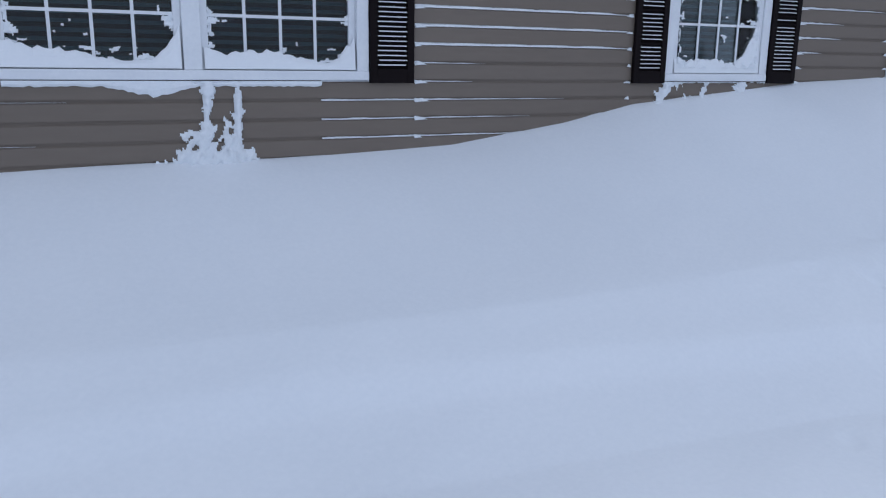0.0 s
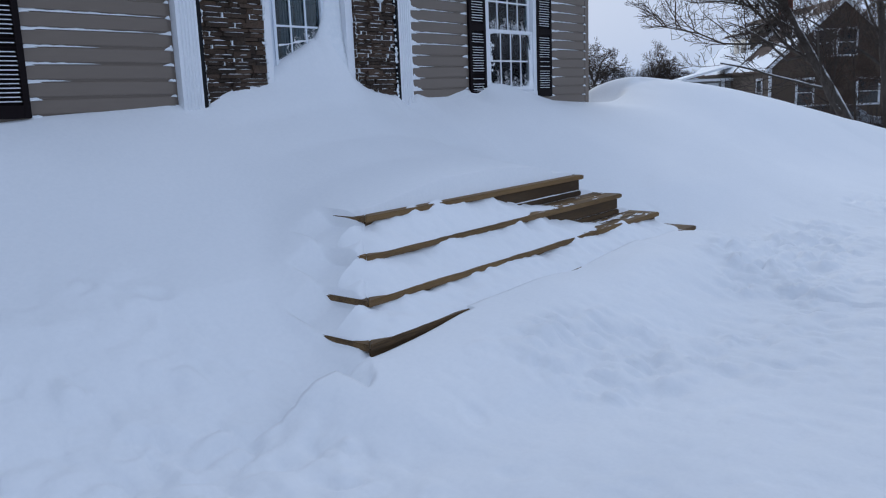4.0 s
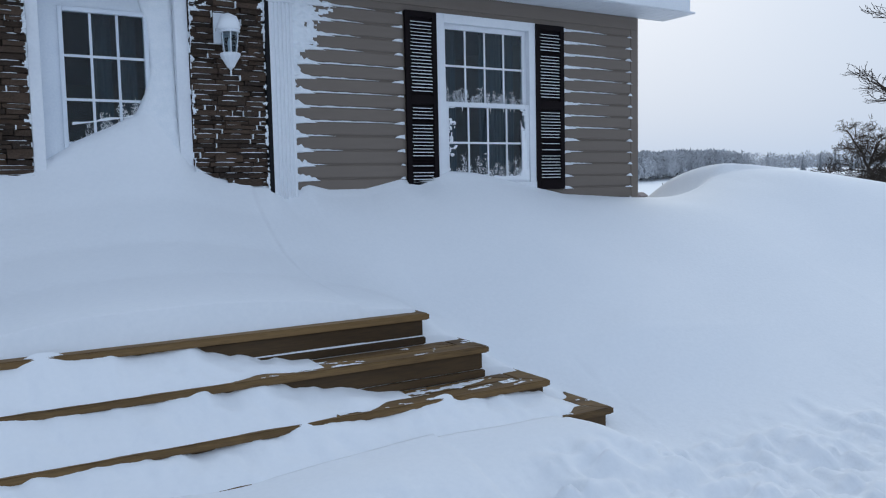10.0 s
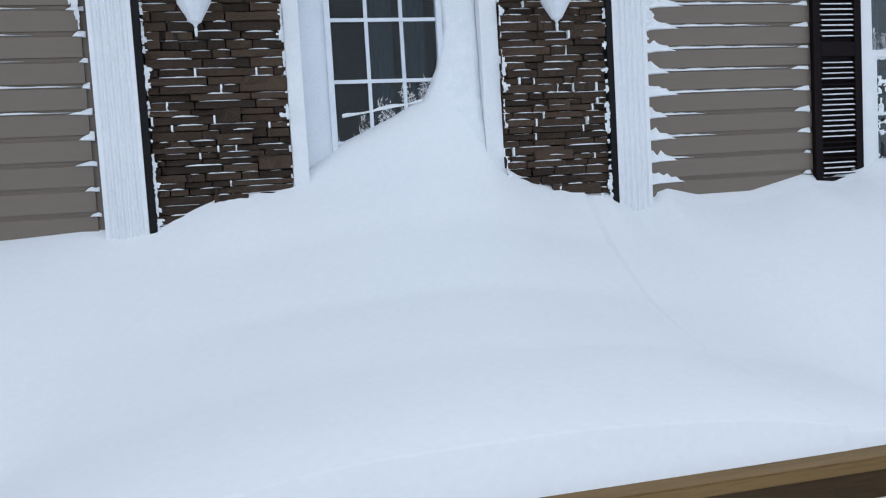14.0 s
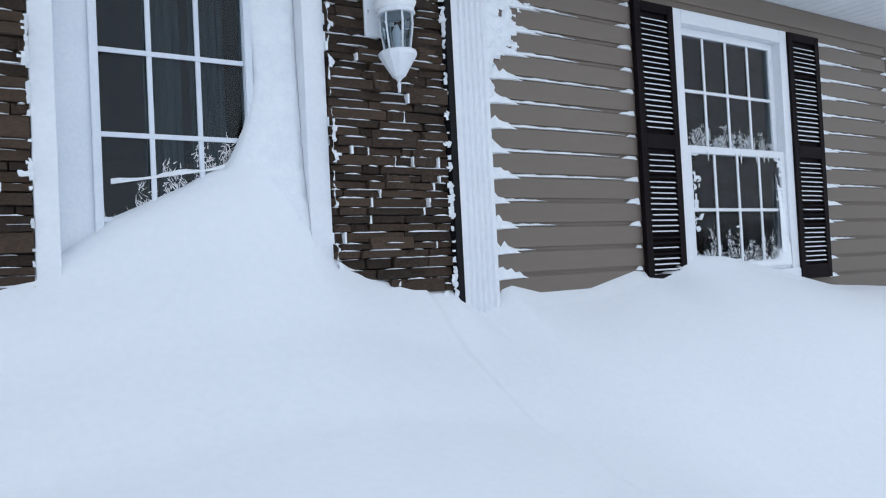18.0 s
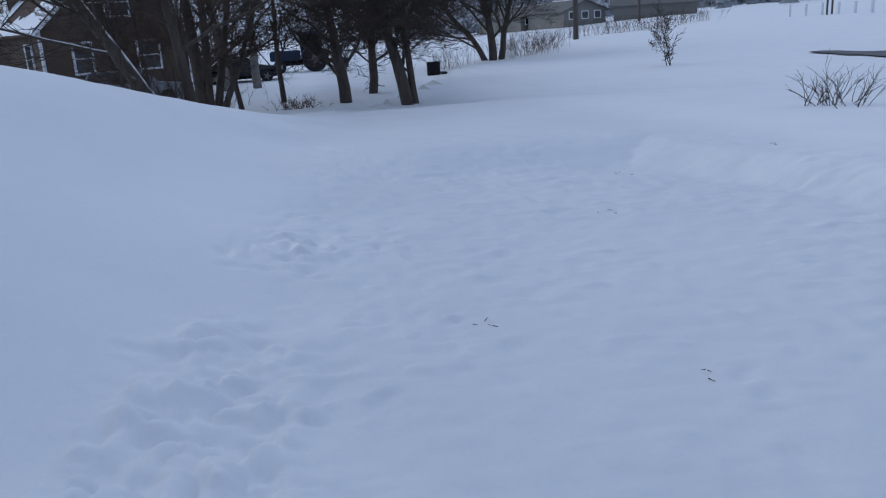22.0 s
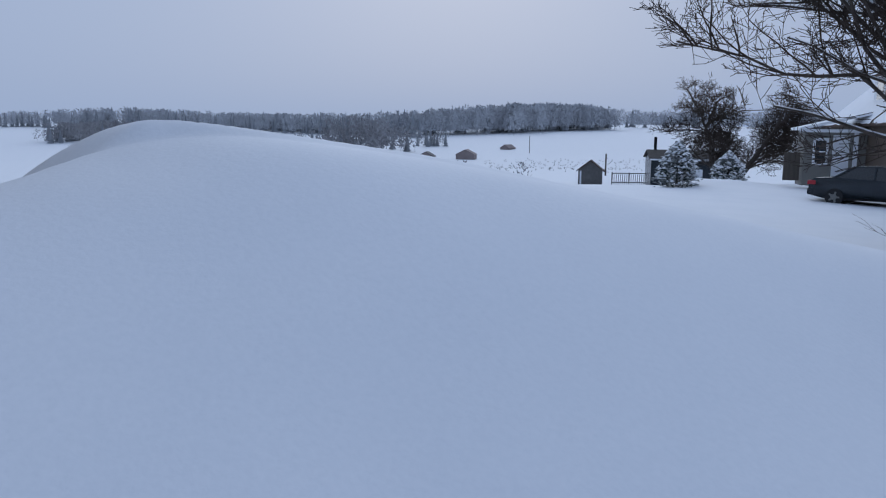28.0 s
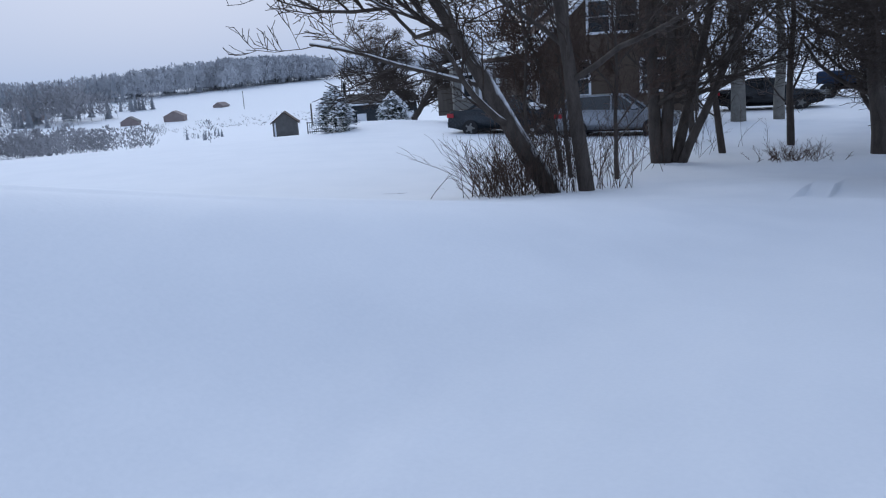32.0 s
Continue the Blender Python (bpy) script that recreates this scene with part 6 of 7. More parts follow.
def wheel(parent, x, y, z, rad, wide, rim=0.62):
    bm = bmesh.new()
    lathe(bm, [(rad * 0.6, -wide / 2), (rad * 0.93, -wide / 2), (rad, -wide / 2 + 0.03), (rad, wide / 2 - 0.03), (rad * 0.93, wide / 2), (rad * 0.6, wide / 2)], 24)
    bm.transform(Matrix.Rotation(radians(90), 4, "X"))
    wh = part("wheel", bm, TYRE, parent, "black tyre", smooth=False)
    wh.location = (x, y, z)
    bm = bmesh.new()
    lathe(bm, [(rad * rim * 0.3, -wide / 2 - 0.012), (rad * rim, -wide / 2 + 0.02), (rad * rim, wide / 2 - 0.02), (rad * rim * 0.3, wide / 2 + 0.012)], 16)
    bm.transform(Matrix.Rotation(radians(90), 4, "X"))
    part("rim", bm, RIM, wh, "pale steel rim")
    for k in range(5):
        bm = bmesh.new()
        box(bm, 0.04, rad * rim, -wide / 2 - 0.02, wide / 2 + 0.02, -0.03, 0.03)
        sp = part("spoke", bm, RIM, wh)
        sp.rotation_euler.y = k * 2 * math.pi / 5


def car(name, x, y, rz, paint, label, length=4.7, tall=1.45, snow_top=True, hatch=False):
    c = empty(name, x, y, height(x, y) - 0.06, label, "car", "cars beside the farmhouse", rz=rz)
    l, w = length / 2, 0.88
    belt, t = 0.92, tall
    rear = -l * (0.98 if hatch else 0.55)
    prof = [(-l, 0.38), (-l + 0.03, 0.80), (-l + 0.12, belt + 0.06), (-l * 0.62, belt + 0.10), (l * 0.36, belt + 0.02), (l * 0.90, 0.80), (l, 0.62), (l - 0.02, 0.35), (l * 0.7, 0.25), (-l * 0.75, 0.25)]
    bm = bmesh.new()
    prism(bm, prof, "y", -w, w)
    bmesh.ops.bevel(bm, geom=[e for e in bm.edges], offset=0.05, segments=2, affect="EDGES")
    part("body", bm, paint, c, smooth=True)
    cab = [(-l * 0.92 if hatch else -l * 0.66, belt + 0.06), (rear * 0.80 if hatch else -l * 0.36, t - 0.03), (-l * 0.05, t), (l * 0.10, t - 0.04), (l * 0.42, belt + 0.02)]
    bm = bmesh.new()
    lo = [[bm.verts.new((px, s * (0.80 - 0.2 * (pz - belt) / (t - belt)), pz)) for px, pz in cab] for s in (-1, 1)]
    n = len(cab)
    for i in range(n):
        bm.faces.new((lo[0][i], lo[0][(i + 1) % n], lo[1][(i + 1) % n], lo[1][i]))
    bm.faces.new(lo[0][::-1])
    bm.faces.new(lo[1])
    bmesh.ops.recalc_face_normals(bm, faces=bm.faces)
    part("glasshouse", bm, CAR_GLASS, c, "dark tinted glass")
    bm = bmesh.new()
    top = [(p[0], p[1]) for p in cab[1:4]]
    prism(bm, [(px, pz + 0.012) for px, pz in top] + [(px, pz - 0.03) for px, pz in reversed(top)], "y", -0.62, 0.62)
    part("roof_panel", bm, paint, c)
    for i, (p, q) in enumerate(((cab[0], cab[1]), (cab[3], cab[4]), ((-l * 0.06, belt + 0.05), (-l * 0.06, t - 0.02)))):
        for s in (-1, 1):
            bm = bmesh.new()
            tube(bm, [(p[0], s * (0.815 - 0.2 * (p[1] - belt) / (t - belt)), p[1]), (q[0], s * (0.815 - 0.2 * (q[1] - belt) / (t - belt)), q[1])], [0.035, 0.035], 6)
            part("pillar", bm, paint, c)
    for s in (-1, 1):
        part("tail_light", boxm(-l - 0.015, -l + 0.28, s * 0.70 - 0.19, s * 0.70 + 0.19, 0.74, 0.90, bevel=0.02), RED_LENS, c, "red tail light")
        part("headlight", boxm(l - 0.30, l - 0.02, s * 0.68 - 0.17, s * 0.68 + 0.17, 0.62, 0.76, bevel=0.02), RIM, c, "clear headlight")
        for wx in (-l * 0.60, l * 0.60):
            wheel(c, wx, s * 0.80, 0.32, 0.32, 0.21)
        bm = bmesh.new()
        box(bm, l * 0.28, l * 0.36, s * 0.98 - 0.09, s * 0.98 + 0.09, belt + 0.06, belt + 0.18, 0.02)
        part("mirror", bm, paint, c)
    part("bumper", boxm(-l - 0.04, -l + 0.12, -0.80, 0.80, 0.36, 0.58, bevel=0.03), paint, c)
    part("sill_strip", boxm(-l * 0.6, l * 0.6, -0.895, 0.895, 0.24, 0.30), BLACK, c)
    if snow_top:
        bm = bmesh.new()
        prism(bm, [(l * 0.40, belt + 0.05), (l * 0.34, belt + 0.24), (l * 0.42, belt + 0.14), (l * 0.62, 0.97), (l * 0.5, 0.90)], "y", -0.6, 0.6)
        part("snow_patch", bm, SNOW, c, "snow left on the windscreen")
    return c


car("sedan", 30.5, 7.9, -83, CAR_DARK, "dark blue-grey saloon with red tail lights parked in the snow")
car("hatchback", 30.2, 3.6, -80, CAR_SILVER, "silver hatchback parked beside the farmhouse", 4.2, 1.48, False, True)
car("saloon_car", 41.5, 0.3, -86, CAR_BLACK, "black saloon parked on the snowy drive", 4.6, 1.45, False)
for x, y, rz in ((44.5, 15.2, 60), (52.0, 18.4, 75)):
    car("parked_car", x, y, rz, CAR_SILVER, "pale car under snow beyond the farmhouse drive", 4.3, 1.45, True)

tz = height(47.6, -2.8)
tr = empty("tractor", 47.5, -2.8, tz - 0.05, "old blue farm tractor with a cab and a rear blade", "tractor", rz=93)
for s in (-1, 1):
    wheel(tr, -0.95, s * 0.82, 0.76, 0.76, 0.42, 0.6)
    wheel(tr, 1.25, s * 0.66, 0.40, 0.40, 0.22, 0.6)
    bm = bmesh.new()
    for i in range(9):
        a0, a1 = radians(10 + i * 17), radians(10 + (i + 1) * 17)
        prism(bm, [(-0.95 + 0.86 * math.cos(a0), 0.76 + 0.86 * math.sin(a0)), (-0.95 + 0.86 * math.cos(a1), 0.76 + 0.86 * math.sin(a1)), (-0.95 + 0.82 * math.cos(a1), 0.76 + 0.82 * math.sin(a1)), (-0.95 + 0.82 * math.cos(a0), 0.76 + 0.82 * math.sin(a0))], "y", s * 0.82 - 0.24, s * 0.82 + 0.24)
    part("fender", bm, TRACTOR_BLUE, tr)
    for px, py in ((-1.35, 0.55), (-0.2, 0.55)):
        bm = bmesh.new()
        tube(bm, [(px, s * py, 1.2), (px + 0.08, s * py, 2.35)], [0.04, 0.04], 6)
        part("cab_post", bm, TRACTOR_BLUE, tr)
part("hood", boxm(-0.1, 1.75, -0.34, 0.34, 0.75, 1.38, bevel=0.08), TRACTOR_BLUE, tr)
part("engine_block", boxm(-1.2, 1.4, -0.22, 0.22, 0.45, 0.85, bevel=0.04), BLACK, tr)
part("grille", boxm(1.74, 1.80, -0.3, 0.3, 0.78, 1.3, bevel=0.02), BLACK, tr)
part("cab_glass", boxm(-1.3, -0.2, -0.55, 0.55, 1.25, 2.3), CAR_GLASS, tr, "dark cab glass")
part("cab_roof", boxm(-1.5, -0.05, -0.68, 0.68, 2.32, 2.46, bevel=0.04), TRACTOR_BLUE, tr)
bm = bmesh.new()
tube(bm, [(1.0, 0.2, 1.3), (1.0, 0.2, 2.05)], [0.04, 0.035], 8)
part("exhaust", bm, BLACK, tr)
part("rear_blade", boxm(-3.0, -2.1, -1.0, 1.0, 0.15, 0.75, bevel=0.05), TRACTOR_BLUE, tr, "blue rear blade")
bm = bmesh.new()
for s in (-0.3, 0.3):
    tube(bm, [(-1.2, s, 0.6), (-2.2, s, 0.5)], [0.05, 0.05], 6)
tube(bm, [(-1.75, 0, 0.7), (-1.95, 0, 1.5), (-2.3, 0, 1.75)], [0.07, 0.07, 0.05], 6)
part("hitch_arm", bm, TRACTOR_BLUE, tr)

bn = empty("barrel", 34.9, -9.6, height(34.9, -9.6) - 0.1, "black plastic barrel half buried beside a plank", "barrel")
bm = bmesh.new()
lathe(bm, [(0.30, 0), (0.33, 0.05), (0.34, 0.35), (0.33, 0.7), (0.31, 0.74), (0.29, 0.74), (0.28, 0.6)], 16)
part("drum", bm, BLACK, bn)
part("plank", boxm(-0.1, 1.0, -1.5, -0.4, 0.1, 0.2, bevel=0.01), BLACK, bn)

# ---------------------------------------------------------------- small buildings down the slope


def hut(name, x, y, rz, w, l, wall_h, roof_h, wall_m, roof_m, label, cat="shed", sink=0.3, over=0.2):
    h_ = empty(name, x, y, height(x, y) - sink, label, cat, rz=rz)
    bm = bmesh.new()
    prism(bm, [(-w / 2, 0), (-w / 2, wall_h), (0, wall_h + roof_h), (w / 2, wall_h), (w / 2, 0)], "x", -l / 2, l / 2)
    part("wall", bm, wall_m, h_)
    for s in (-1, 1):
        sl = roof_h / (w / 2)
        bm = bmesh.new()
        prism(bm, [(s * (w / 2 + over), wall_h - over * sl + 0.01), (0, wall_h + roof_h + 0.01), (0, wall_h + roof_h + 0.10), (s * (w / 2 + over), wall_h - over * sl + 0.09)], "x", -l / 2 - over, l / 2 + over)
        part("roof_slope", bm, roof_m, h_)
    return h_


sh_ = hut("garden_shed", 59.6, 45.2, 38, 2.2, 2.4, 1.55, 0.85, SHED_GREY, ROOF_BROWN, "small grey board shed with a pitched dark roof", sink=0.2)
for i in range(10):
    part("board", boxm(-1.222, -1.202, -1.08 + i * 0.216, -1.08 + i * 0.216 + 0.205, 0, 1.52), SHED_GREY, sh_)
part("door_trim", boxm(-1.25, -1.223, 0.8, 0.95, 0, 1.5), WHITE, sh_)
fe = empty("rail_fence", 60.8, 43.6, 0, "dark wooden baluster fence beside the shed", "fence", rz=-40)
for i in range(34):
    px, py = 60.8 + 0.20 * i * math.cos(radians(-40)), 43.6 + 0.20 * i * math.sin(radians(-40))
    zf = height(px, py) - 0.1
    big = i % 8 == 0
    part("fence_post" if big else "baluster", boxm(i * 0.20 - (0.05 if big else 0.02), i * 0.20 + (0.05 if big else 0.02), -0.03, 0.03, zf, zf + (1.25 if big else 1.05)), SHED_GREY, fe)
zf = height(62.5, 42)
for dz in (0.15, 1.0):
    part("fence_rail", boxm(-0.05, 6.65, -0.045, 0.045, zf + dz, zf + dz + 0.08), SHED_GREY, fe)
lb = hut("long_shed", 62.2, 36.6, -48, 4.5, 6.6, 2.5, 0.6, CAR_DARK, SHINGLE, "low dark outbuilding with white trim and a stove pipe", "outbuilding", 0.1)
bm = bmesh.new()
tube(bm, [(-2.7, 0.4, 2.8), (-2.7, 0.4, 4.3)], [0.13, 0.13], 8)
part("stove_pipe", bm, BLACK, lb)
for px in (-2.0, 0.2, 2.2):
    part("white_trim", boxm(px, px + 0.8, -2.30, -2.26, 0.8, 1.6), WHITE, lb)
part("eave_trim", boxm(-3.4, 3.4, -2.44, -2.40, 2.32, 2.46), WHITE, lb)
for x, y, rz, w, l, wh, rh, lab in ((179, 196, 42, 6, 9, 2.0, 1.5, "weathered round-roofed barn in the far field"), (164.5, 199, 45, 5, 8, 1.5, 1.4, "low weathered barn in the far field"), (184, 276, 10, 6, 8, 2.6, 2.0, "tan farmhouse among far trees"), (34.2, 62, 20, 3.2, 4.2, 1.0, 0.75, "low grey shed roof in the valley")):
    hut("barn", x, y, rz, w, l, wh, rh, BARN_GREY, BARN_GREY if "round" in lab else SHED_GREY, lab, "barn", 0.4)
hut("run_in_shelter", 238, 236, 20, 4, 6.5, 0.9, 1.3, BARN_GREY, BARN_GREY, "small rounded hay shelter in the far field", "shelter", 0.3)
for x, y, rz, w, l, wh, rh in ((101, -36.5, 12, 6, 10, 2.2, 1.2), (97, -47, 70, 7.5, 10, 1.9, 1.1), (112, -33, 20, 7, 11, 2.2, 1.3)):
    hh = hut("bungalow", x, y, rz, w, l, wh, rh, HOUSE_GREY, SHED_GREY, "grey bungalow across the road with snow on its roof", "house", 0.3, 0.5)
    bm = bmesh.new()
    prism(bm, [(-w / 2 - 0.4, wh), (-0.3, wh + rh + 0.02), (-0.3, wh + rh + 0.2), (-w / 2 - 0.4, wh + 0.15)], "x", -l / 2 + 0.5, l / 2 - 1)
    part("roof_snow", bm, SNOW, hh, "snow on the roof")
    for k in range(3):
        q = -w / 2 + 1.2 + k * (w - 2.4) / 2
        part("white_window", boxm(-l / 2 - 0.06, -l / 2 - 0.005, q - 0.5, q + 0.5, 1.1, 2.1), WHITE, hh)
        part("pane", boxm(-l / 2 - 0.08, -l / 2 - 0.062, q - 0.4, q + 0.4, 1.2, 2.0), CAR_GLASS, hh)

# ---------------------------------------------------------------- poles and wires


def pole(x, y, tall, rad, label, arm=0.0, rz=0, group="utility poles"):
    z0 = height(x, y) - 0.4
    p = empty("utility_pole", x, y, z0, label, "pole", group, rz=rz)
    bm = bmesh.new()
    tube(bm, [(0, 0, 0), (0, 0, tall * 0.5), (0, 0, tall)], [rad, rad * 0.85, rad * 0.7], 10)
    part("shaft", bm, POLE_WOOD, p)
    if arm:
        part("crossarm", boxm(-0.06, 0.06, -arm, arm, tall - 0.6, tall - 0.45, bevel=0.01), POLE_WOOD, p)
        for s in (-1, -0.4, 0.4, 1):
            bm = bmesh.new()
            lathe(bm, [(0.03, tall - 0.45), (0.06, tall - 0.4), (0.05, tall - 0.3), (0.02, tall - 0.27)], 8, 0, s * (arm - 0.1))
            part("insulator", bm, RIM, p)
    return Vector((x, y, z0 + tall))


p1 = pole(47.5, -20.9, 8.9, 0.19, "weathered wooden utility pole on the snow bank")
p2 = pole(82.4, -39.2, 9.5, 0.17, "distant utility pole with a crossarm", 1.6, 25)
p3 = pole(60, -90, 10.5, 0.17, "distant utility pole with a crossarm beside the road", 1.6, 25)


def wire(a, b, sag, rad, label):
    w = Wood()
    pts = [a.lerp(b, i / 14) - Vector((0, 0, sag * 4 * (i / 14) * (1 - i / 14))) for i in range(15)]
    w.limb(pts, [rad] * 15, 4)
    tagged(part("power_line", w.mesh("power_line", BLACK), None), label, "cable", "overhead wires")


away = Vector((62, 24, 9.5))
for dz, rad in ((-0.1, 0.025), (-1.9, 0.025)):
    wire(p1 + Vector((0, 0, dz)), away + Vector((0, 0, dz)), 0.6, rad, "thin black overhead wire running to the farmhouse")
    wire(p1 + Vector((0, 0, dz)), Vector((30, -62, 9.6 + dz)), 0.9, rad, "thin black overhead wire along the road")
for dz, rad in ((-3.2, 0.06), (-3.6, 0.05), (-2.9, 0.03)):
    wire(p2 + Vector((0, 0, dz)), p3 + Vector((0, 0, dz)), 0.6, rad, "heavy black overhead cable along the road")
    wire(p2 + Vector((0, 0, dz)), Vector((118, 6, 8.4 + dz)), 0.8, rad, "heavy black overhead cable along the road")
for x, y, tall in ((96.8, 72.9, 3.6), (231, 217, 7.0), (330, 207, 9.5), (236, 283, 5.0)):
    z0 = height(x, y) - 0.3
    bm = bmesh.new()
    tube(bm, [(x, y, z0), (x, y, z0 + tall)], [0.13, 0.11], 8)
    tagged(part("field_post", bm, POLE_WOOD), "dark wooden pole standing in the far field", "pole", "field posts")
for i in range(11):
    x, y = 54.5 - 0.62 * i, -40.2 - 0.95 * i
    z0 = height(x, y) - 0.2
    tagged(part("road_post", boxm(x - 0.09, x + 0.09, y - 0.09, y + 0.09, z0, z0 + 1.1), WHITE), "white road-side marker post", "post", "road posts")
bm = bmesh.new()
vv = []
for i in range(30):
    t = i / 29
    cx, cy, hw = 25.0 - 19 * t, -23.6 - 1.8 * t, 0.25 + 1.9 * min(1, 2.2 * t) + 0.12 * math.sin(i * 1.7)
    vv.append([bm.verts.new((cx + 0.1 * k * hw, cy + k * hw, height(cx + 0.1 * k * hw, cy + k * hw) + 0.05)) for k in (-1, -0.5, 0, 0.5, 1)])
for p, q in zip(vv, vv[1:]):
    for j in range(4):
        bm.faces.new((p[j], q[j], q[j + 1], p[j + 1]))
bmesh.ops.recalc_face_normals(bm, faces=bm.faces)
tagged(part("road", bm, ASPHALT), "bare wet asphalt showing where the road is blown clear", "road", kind="structure")

# a dark road sign on two posts, its lines of writing as plain bars
sg_ = empty("road_sign", 52.9, -42.6, height(52.9, -42.6) - 0.2, "dark roadside sign board on two wooden posts", "sign", rz=-50)
for x in (-0.6, 0.6):
    part("post", boxm(x - 0.06, x + 0.06, 0.03, 0.15, 0, 3.4, bevel=0.01), POLE_WOOD, sg_)
part("board", boxm(-0.85, 0.85, -0.03, 0.03, 1.9, 3.6, bevel=0.01), BRICK_DARK, sg_)
for z, w in ((3.3, 0.6), (3.0, 0.7), (2.7, 0.5), (2.4, 0.65)):
    part("writing_bar", boxm(-w, w, -0.036, -0.031, z, z + 0.12), WHITE, sg_)

# ---------------------------------------------------------------- far woods and field growth


def far_wood(name, line, n, tall, label, seed, fir=0.15, deep=18, material=None):
    """A belt of bare trees and firs along a line of places."""
    r = random.Random(seed)
    w, f = Wood(), ([], [])
    for _ in range(n):
        k = r.randrange(len(line) - 1)
        t = r.random()
        (x0, y0, h0), (x1, y1, h1) = line[k], line[k + 1]
        x, y = x0 + (x1 - x0) * t + r.gauss(0, deep * 0.3), y0 + (y1 - y0) * t + r.gauss(0, deep * 0.5)
        h = tall * (h0 + (h1 - h0) * t) * r.uniform(0.65, 1.1)
        z = float(land(np.array([x]), np.array([y]))[0]) - 0.3
        p = Vector((x, y, z))
        if r.random() < fir:
            vs, fs = f
            for j in range(5):
                zz, rr = z + h * (0.06 + 0.17 * j), h * 0.22 * (1 - 0.18 * j)
                b = len(vs)
                vs += [(x + rr * r.uniform(0.8, 1.15) * math.cos(a), y + rr * r.uniform(0.8, 1.15) * math.sin(a), zz) for a in (0, 1.05, 2.1, 3.14, 4.2, 5.24)] + [(x, y, zz + h * 0.27)]
                fs += [(b + i, b + (i + 1) % 6, b + 6) for i in range(6)]
        else:
            w.limb([p, p + Vector((0, 0, h * 0.5))], [0.004 * h + 0.02, 0.003 * h], 3)
            wide = h * r.uniform(0.32, 0.50)
            for j in range(72):
                a, up = r.uniform(0, 6.28), r.uniform(-0.75, 1.0)
                out = math.sqrt(max(0.0, 1 - up * up)) * r.uniform(0.25, 1.0) * wide
                q = p + Vector((math.cos(a) * out, math.sin(a) * out, h * (0.56 + 0.40 * up)))
                e = q + Vector((math.cos(a) * 0.5, math.sin(a) * 0.5, r.uniform(0.3, 1.1))) * h * r.uniform(0.05, 0.11)
                t_ = Vector((-math.sin(a + 0.6), math.cos(a + 0.6), 0)) * h * 0.028
                b = len(w.v)
                w.v += [q - t_, q + t_, e, q - (e - q) * 0.6]
                w.f += [(b, b + 1, b + 2), (b + 1, b, b + 3)]
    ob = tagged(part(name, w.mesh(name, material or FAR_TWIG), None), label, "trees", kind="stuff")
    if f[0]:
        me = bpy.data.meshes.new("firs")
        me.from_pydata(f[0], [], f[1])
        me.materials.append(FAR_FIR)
        tagged(part("far_firs", me, None), "distant firs coloured pale with haze among bare woods", "trees", kind="stuff")
    return ob


# these belts carry the haze of distance in their base colour
far_wood("far_wood", [(95, 360, 0.9), (126, 378, 0.9), (140, 384, 0.7)], 300, 9, "dark wood greyed with painted haze on the lower hill", 11, 0.25, 14, THICKET)
far_wood("far_wood", [(60, 560, 0.5), (130, 520, 0.8), (174, 500, 1.0), (214, 520, 0.9)], 420, 12, "distant woodland coloured pale with haze along the ridge", 1, 0.12)
far_wood("far_wood", [(236, 560, 0.8), (232, 470, 0.8), (231, 392, 0.9), (262, 348, 1.0)], 620, 11.5, "distant woodland and firs coloured pale with haze behind the valley", 12, 0.3, 26)
far_wood("far_wood", [(262, 345, 0.8), (330, 352, 1.0), (392, 372, 1.15), (440, 376, 1.15), (468, 378, 0.95)], 1300, 15, "distant hardwood coloured pale with haze on the hill", 2, 0.03, 20)
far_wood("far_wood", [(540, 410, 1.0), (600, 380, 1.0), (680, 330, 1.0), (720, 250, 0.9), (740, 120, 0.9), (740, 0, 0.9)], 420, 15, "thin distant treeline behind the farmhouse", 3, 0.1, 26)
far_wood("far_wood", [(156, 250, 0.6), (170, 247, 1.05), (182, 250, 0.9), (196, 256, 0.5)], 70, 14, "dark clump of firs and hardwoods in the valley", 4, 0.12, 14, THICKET)
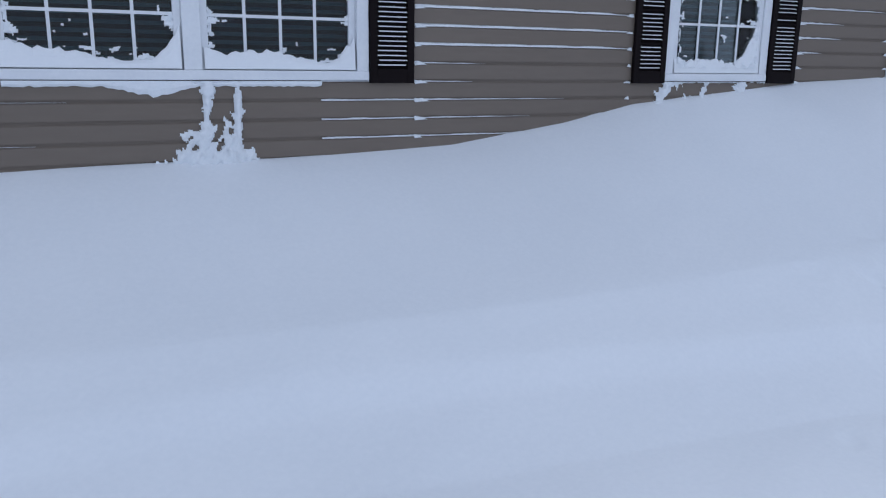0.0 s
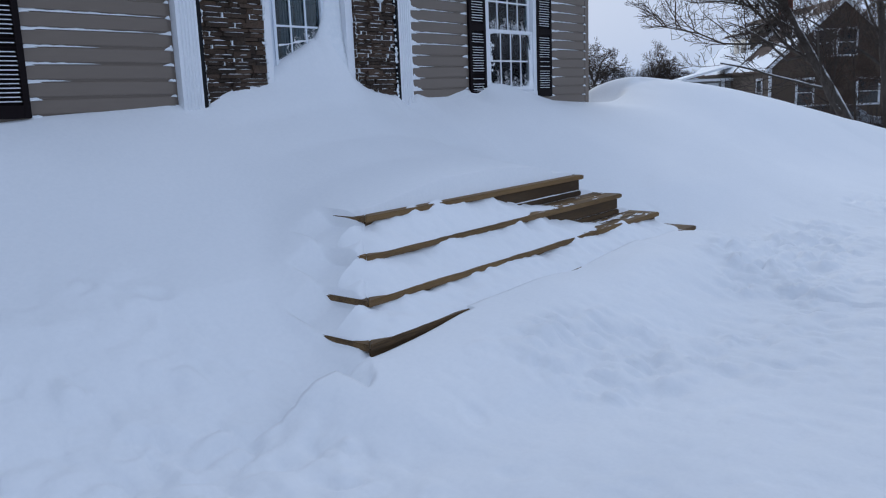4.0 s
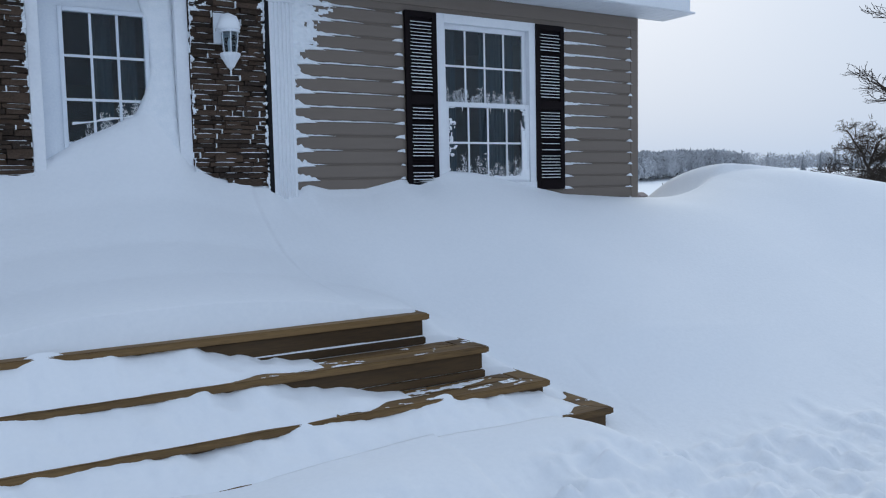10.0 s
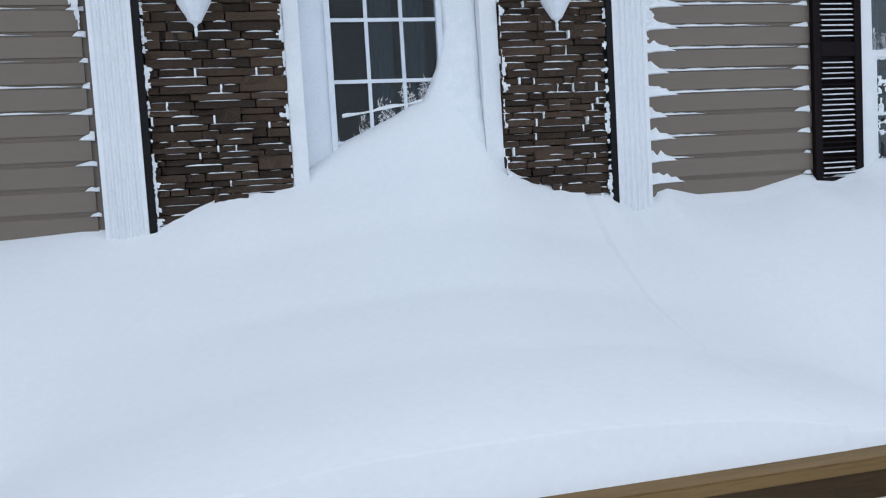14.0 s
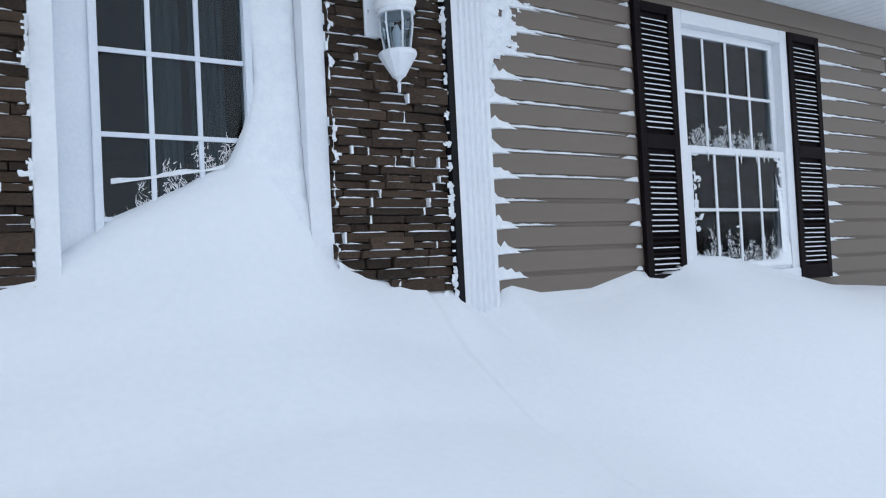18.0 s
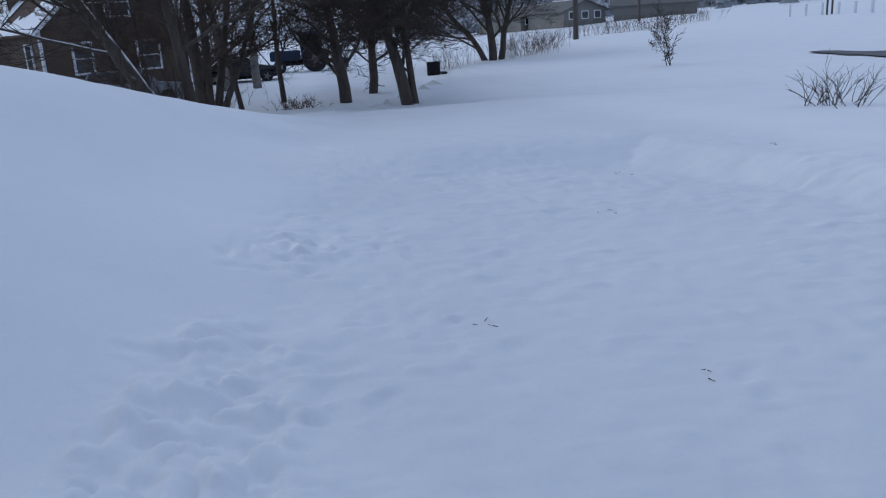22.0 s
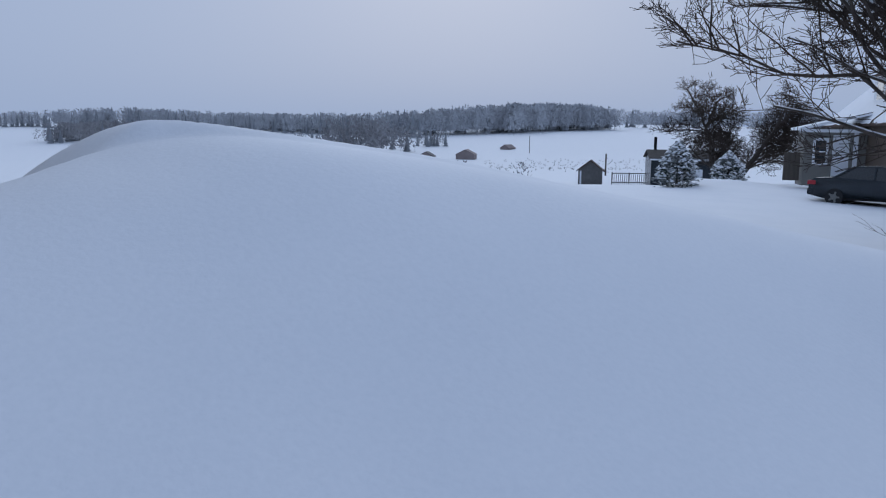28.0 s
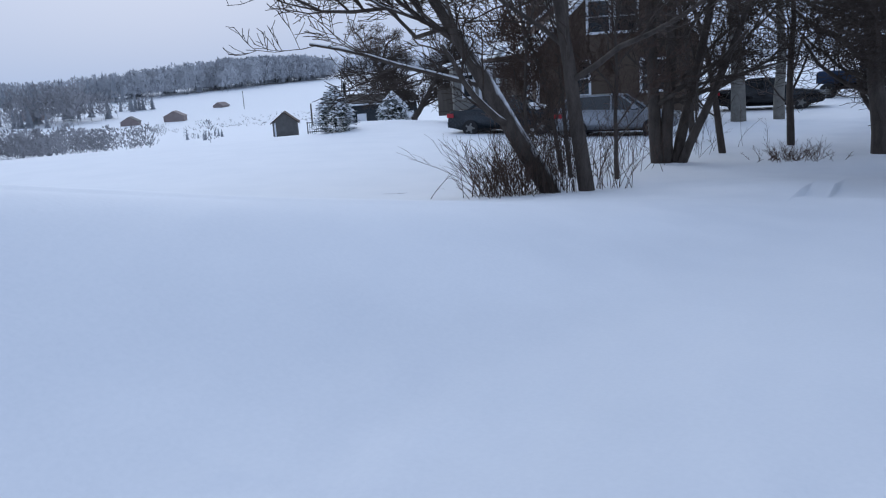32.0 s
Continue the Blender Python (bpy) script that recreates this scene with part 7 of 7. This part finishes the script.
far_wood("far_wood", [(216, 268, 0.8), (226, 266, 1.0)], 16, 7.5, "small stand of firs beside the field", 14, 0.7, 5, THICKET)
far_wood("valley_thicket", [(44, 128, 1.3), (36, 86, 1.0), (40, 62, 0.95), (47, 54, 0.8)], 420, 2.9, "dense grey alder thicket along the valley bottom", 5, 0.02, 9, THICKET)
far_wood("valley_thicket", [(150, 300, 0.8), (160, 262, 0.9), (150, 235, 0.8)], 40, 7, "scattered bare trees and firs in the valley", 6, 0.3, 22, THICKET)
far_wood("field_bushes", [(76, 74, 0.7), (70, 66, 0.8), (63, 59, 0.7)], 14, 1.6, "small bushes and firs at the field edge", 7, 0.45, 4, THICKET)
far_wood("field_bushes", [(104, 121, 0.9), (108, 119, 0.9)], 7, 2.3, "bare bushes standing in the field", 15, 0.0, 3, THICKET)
far_wood("far_wood", [(150, -20, 0.9), (190, -60, 1.0), (200, -110, 1.0), (190, -170, 1.0)], 420, 10, "woods coloured pale with haze beyond the bungalows", 8, 0.4, 25)
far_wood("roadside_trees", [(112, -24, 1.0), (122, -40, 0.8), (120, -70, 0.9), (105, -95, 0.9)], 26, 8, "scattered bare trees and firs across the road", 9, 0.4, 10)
r_ = random.Random(77)
w = Wood()
for _ in range(520):
    k = r_.random()
    x, y = 105 + 130 * k + r_.gauss(0, 12), 150 - 10 * k + r_.gauss(0, 22)
    g = float(land(np.array([x]), np.array([y]))[0])
    for _ in range(3):
        w.limb([Vector((x, y, g - 0.05)), Vector((x + r_.gauss(0, 0.25), y + r_.gauss(0, 0.25), g + r_.uniform(0.15, 0.45)))], [0.05, 0.02], 3)
tagged(part("field_weeds", w.mesh("field_weeds", THICKET), None), "dry weeds standing through the snow of the far field", "weeds", kind="stuff")

# ---------------------------------------------------------------- stone veneer
stone_panel(-6.076, -5.461, 1.3, 3.11, "dark brown ledge-stone veneer with snow in its joints beside the door", 1)
stone_panel(-4.424, -3.868, 1.3, 3.11, "dark brown ledge-stone veneer with snow in its joints beside the door", 2)
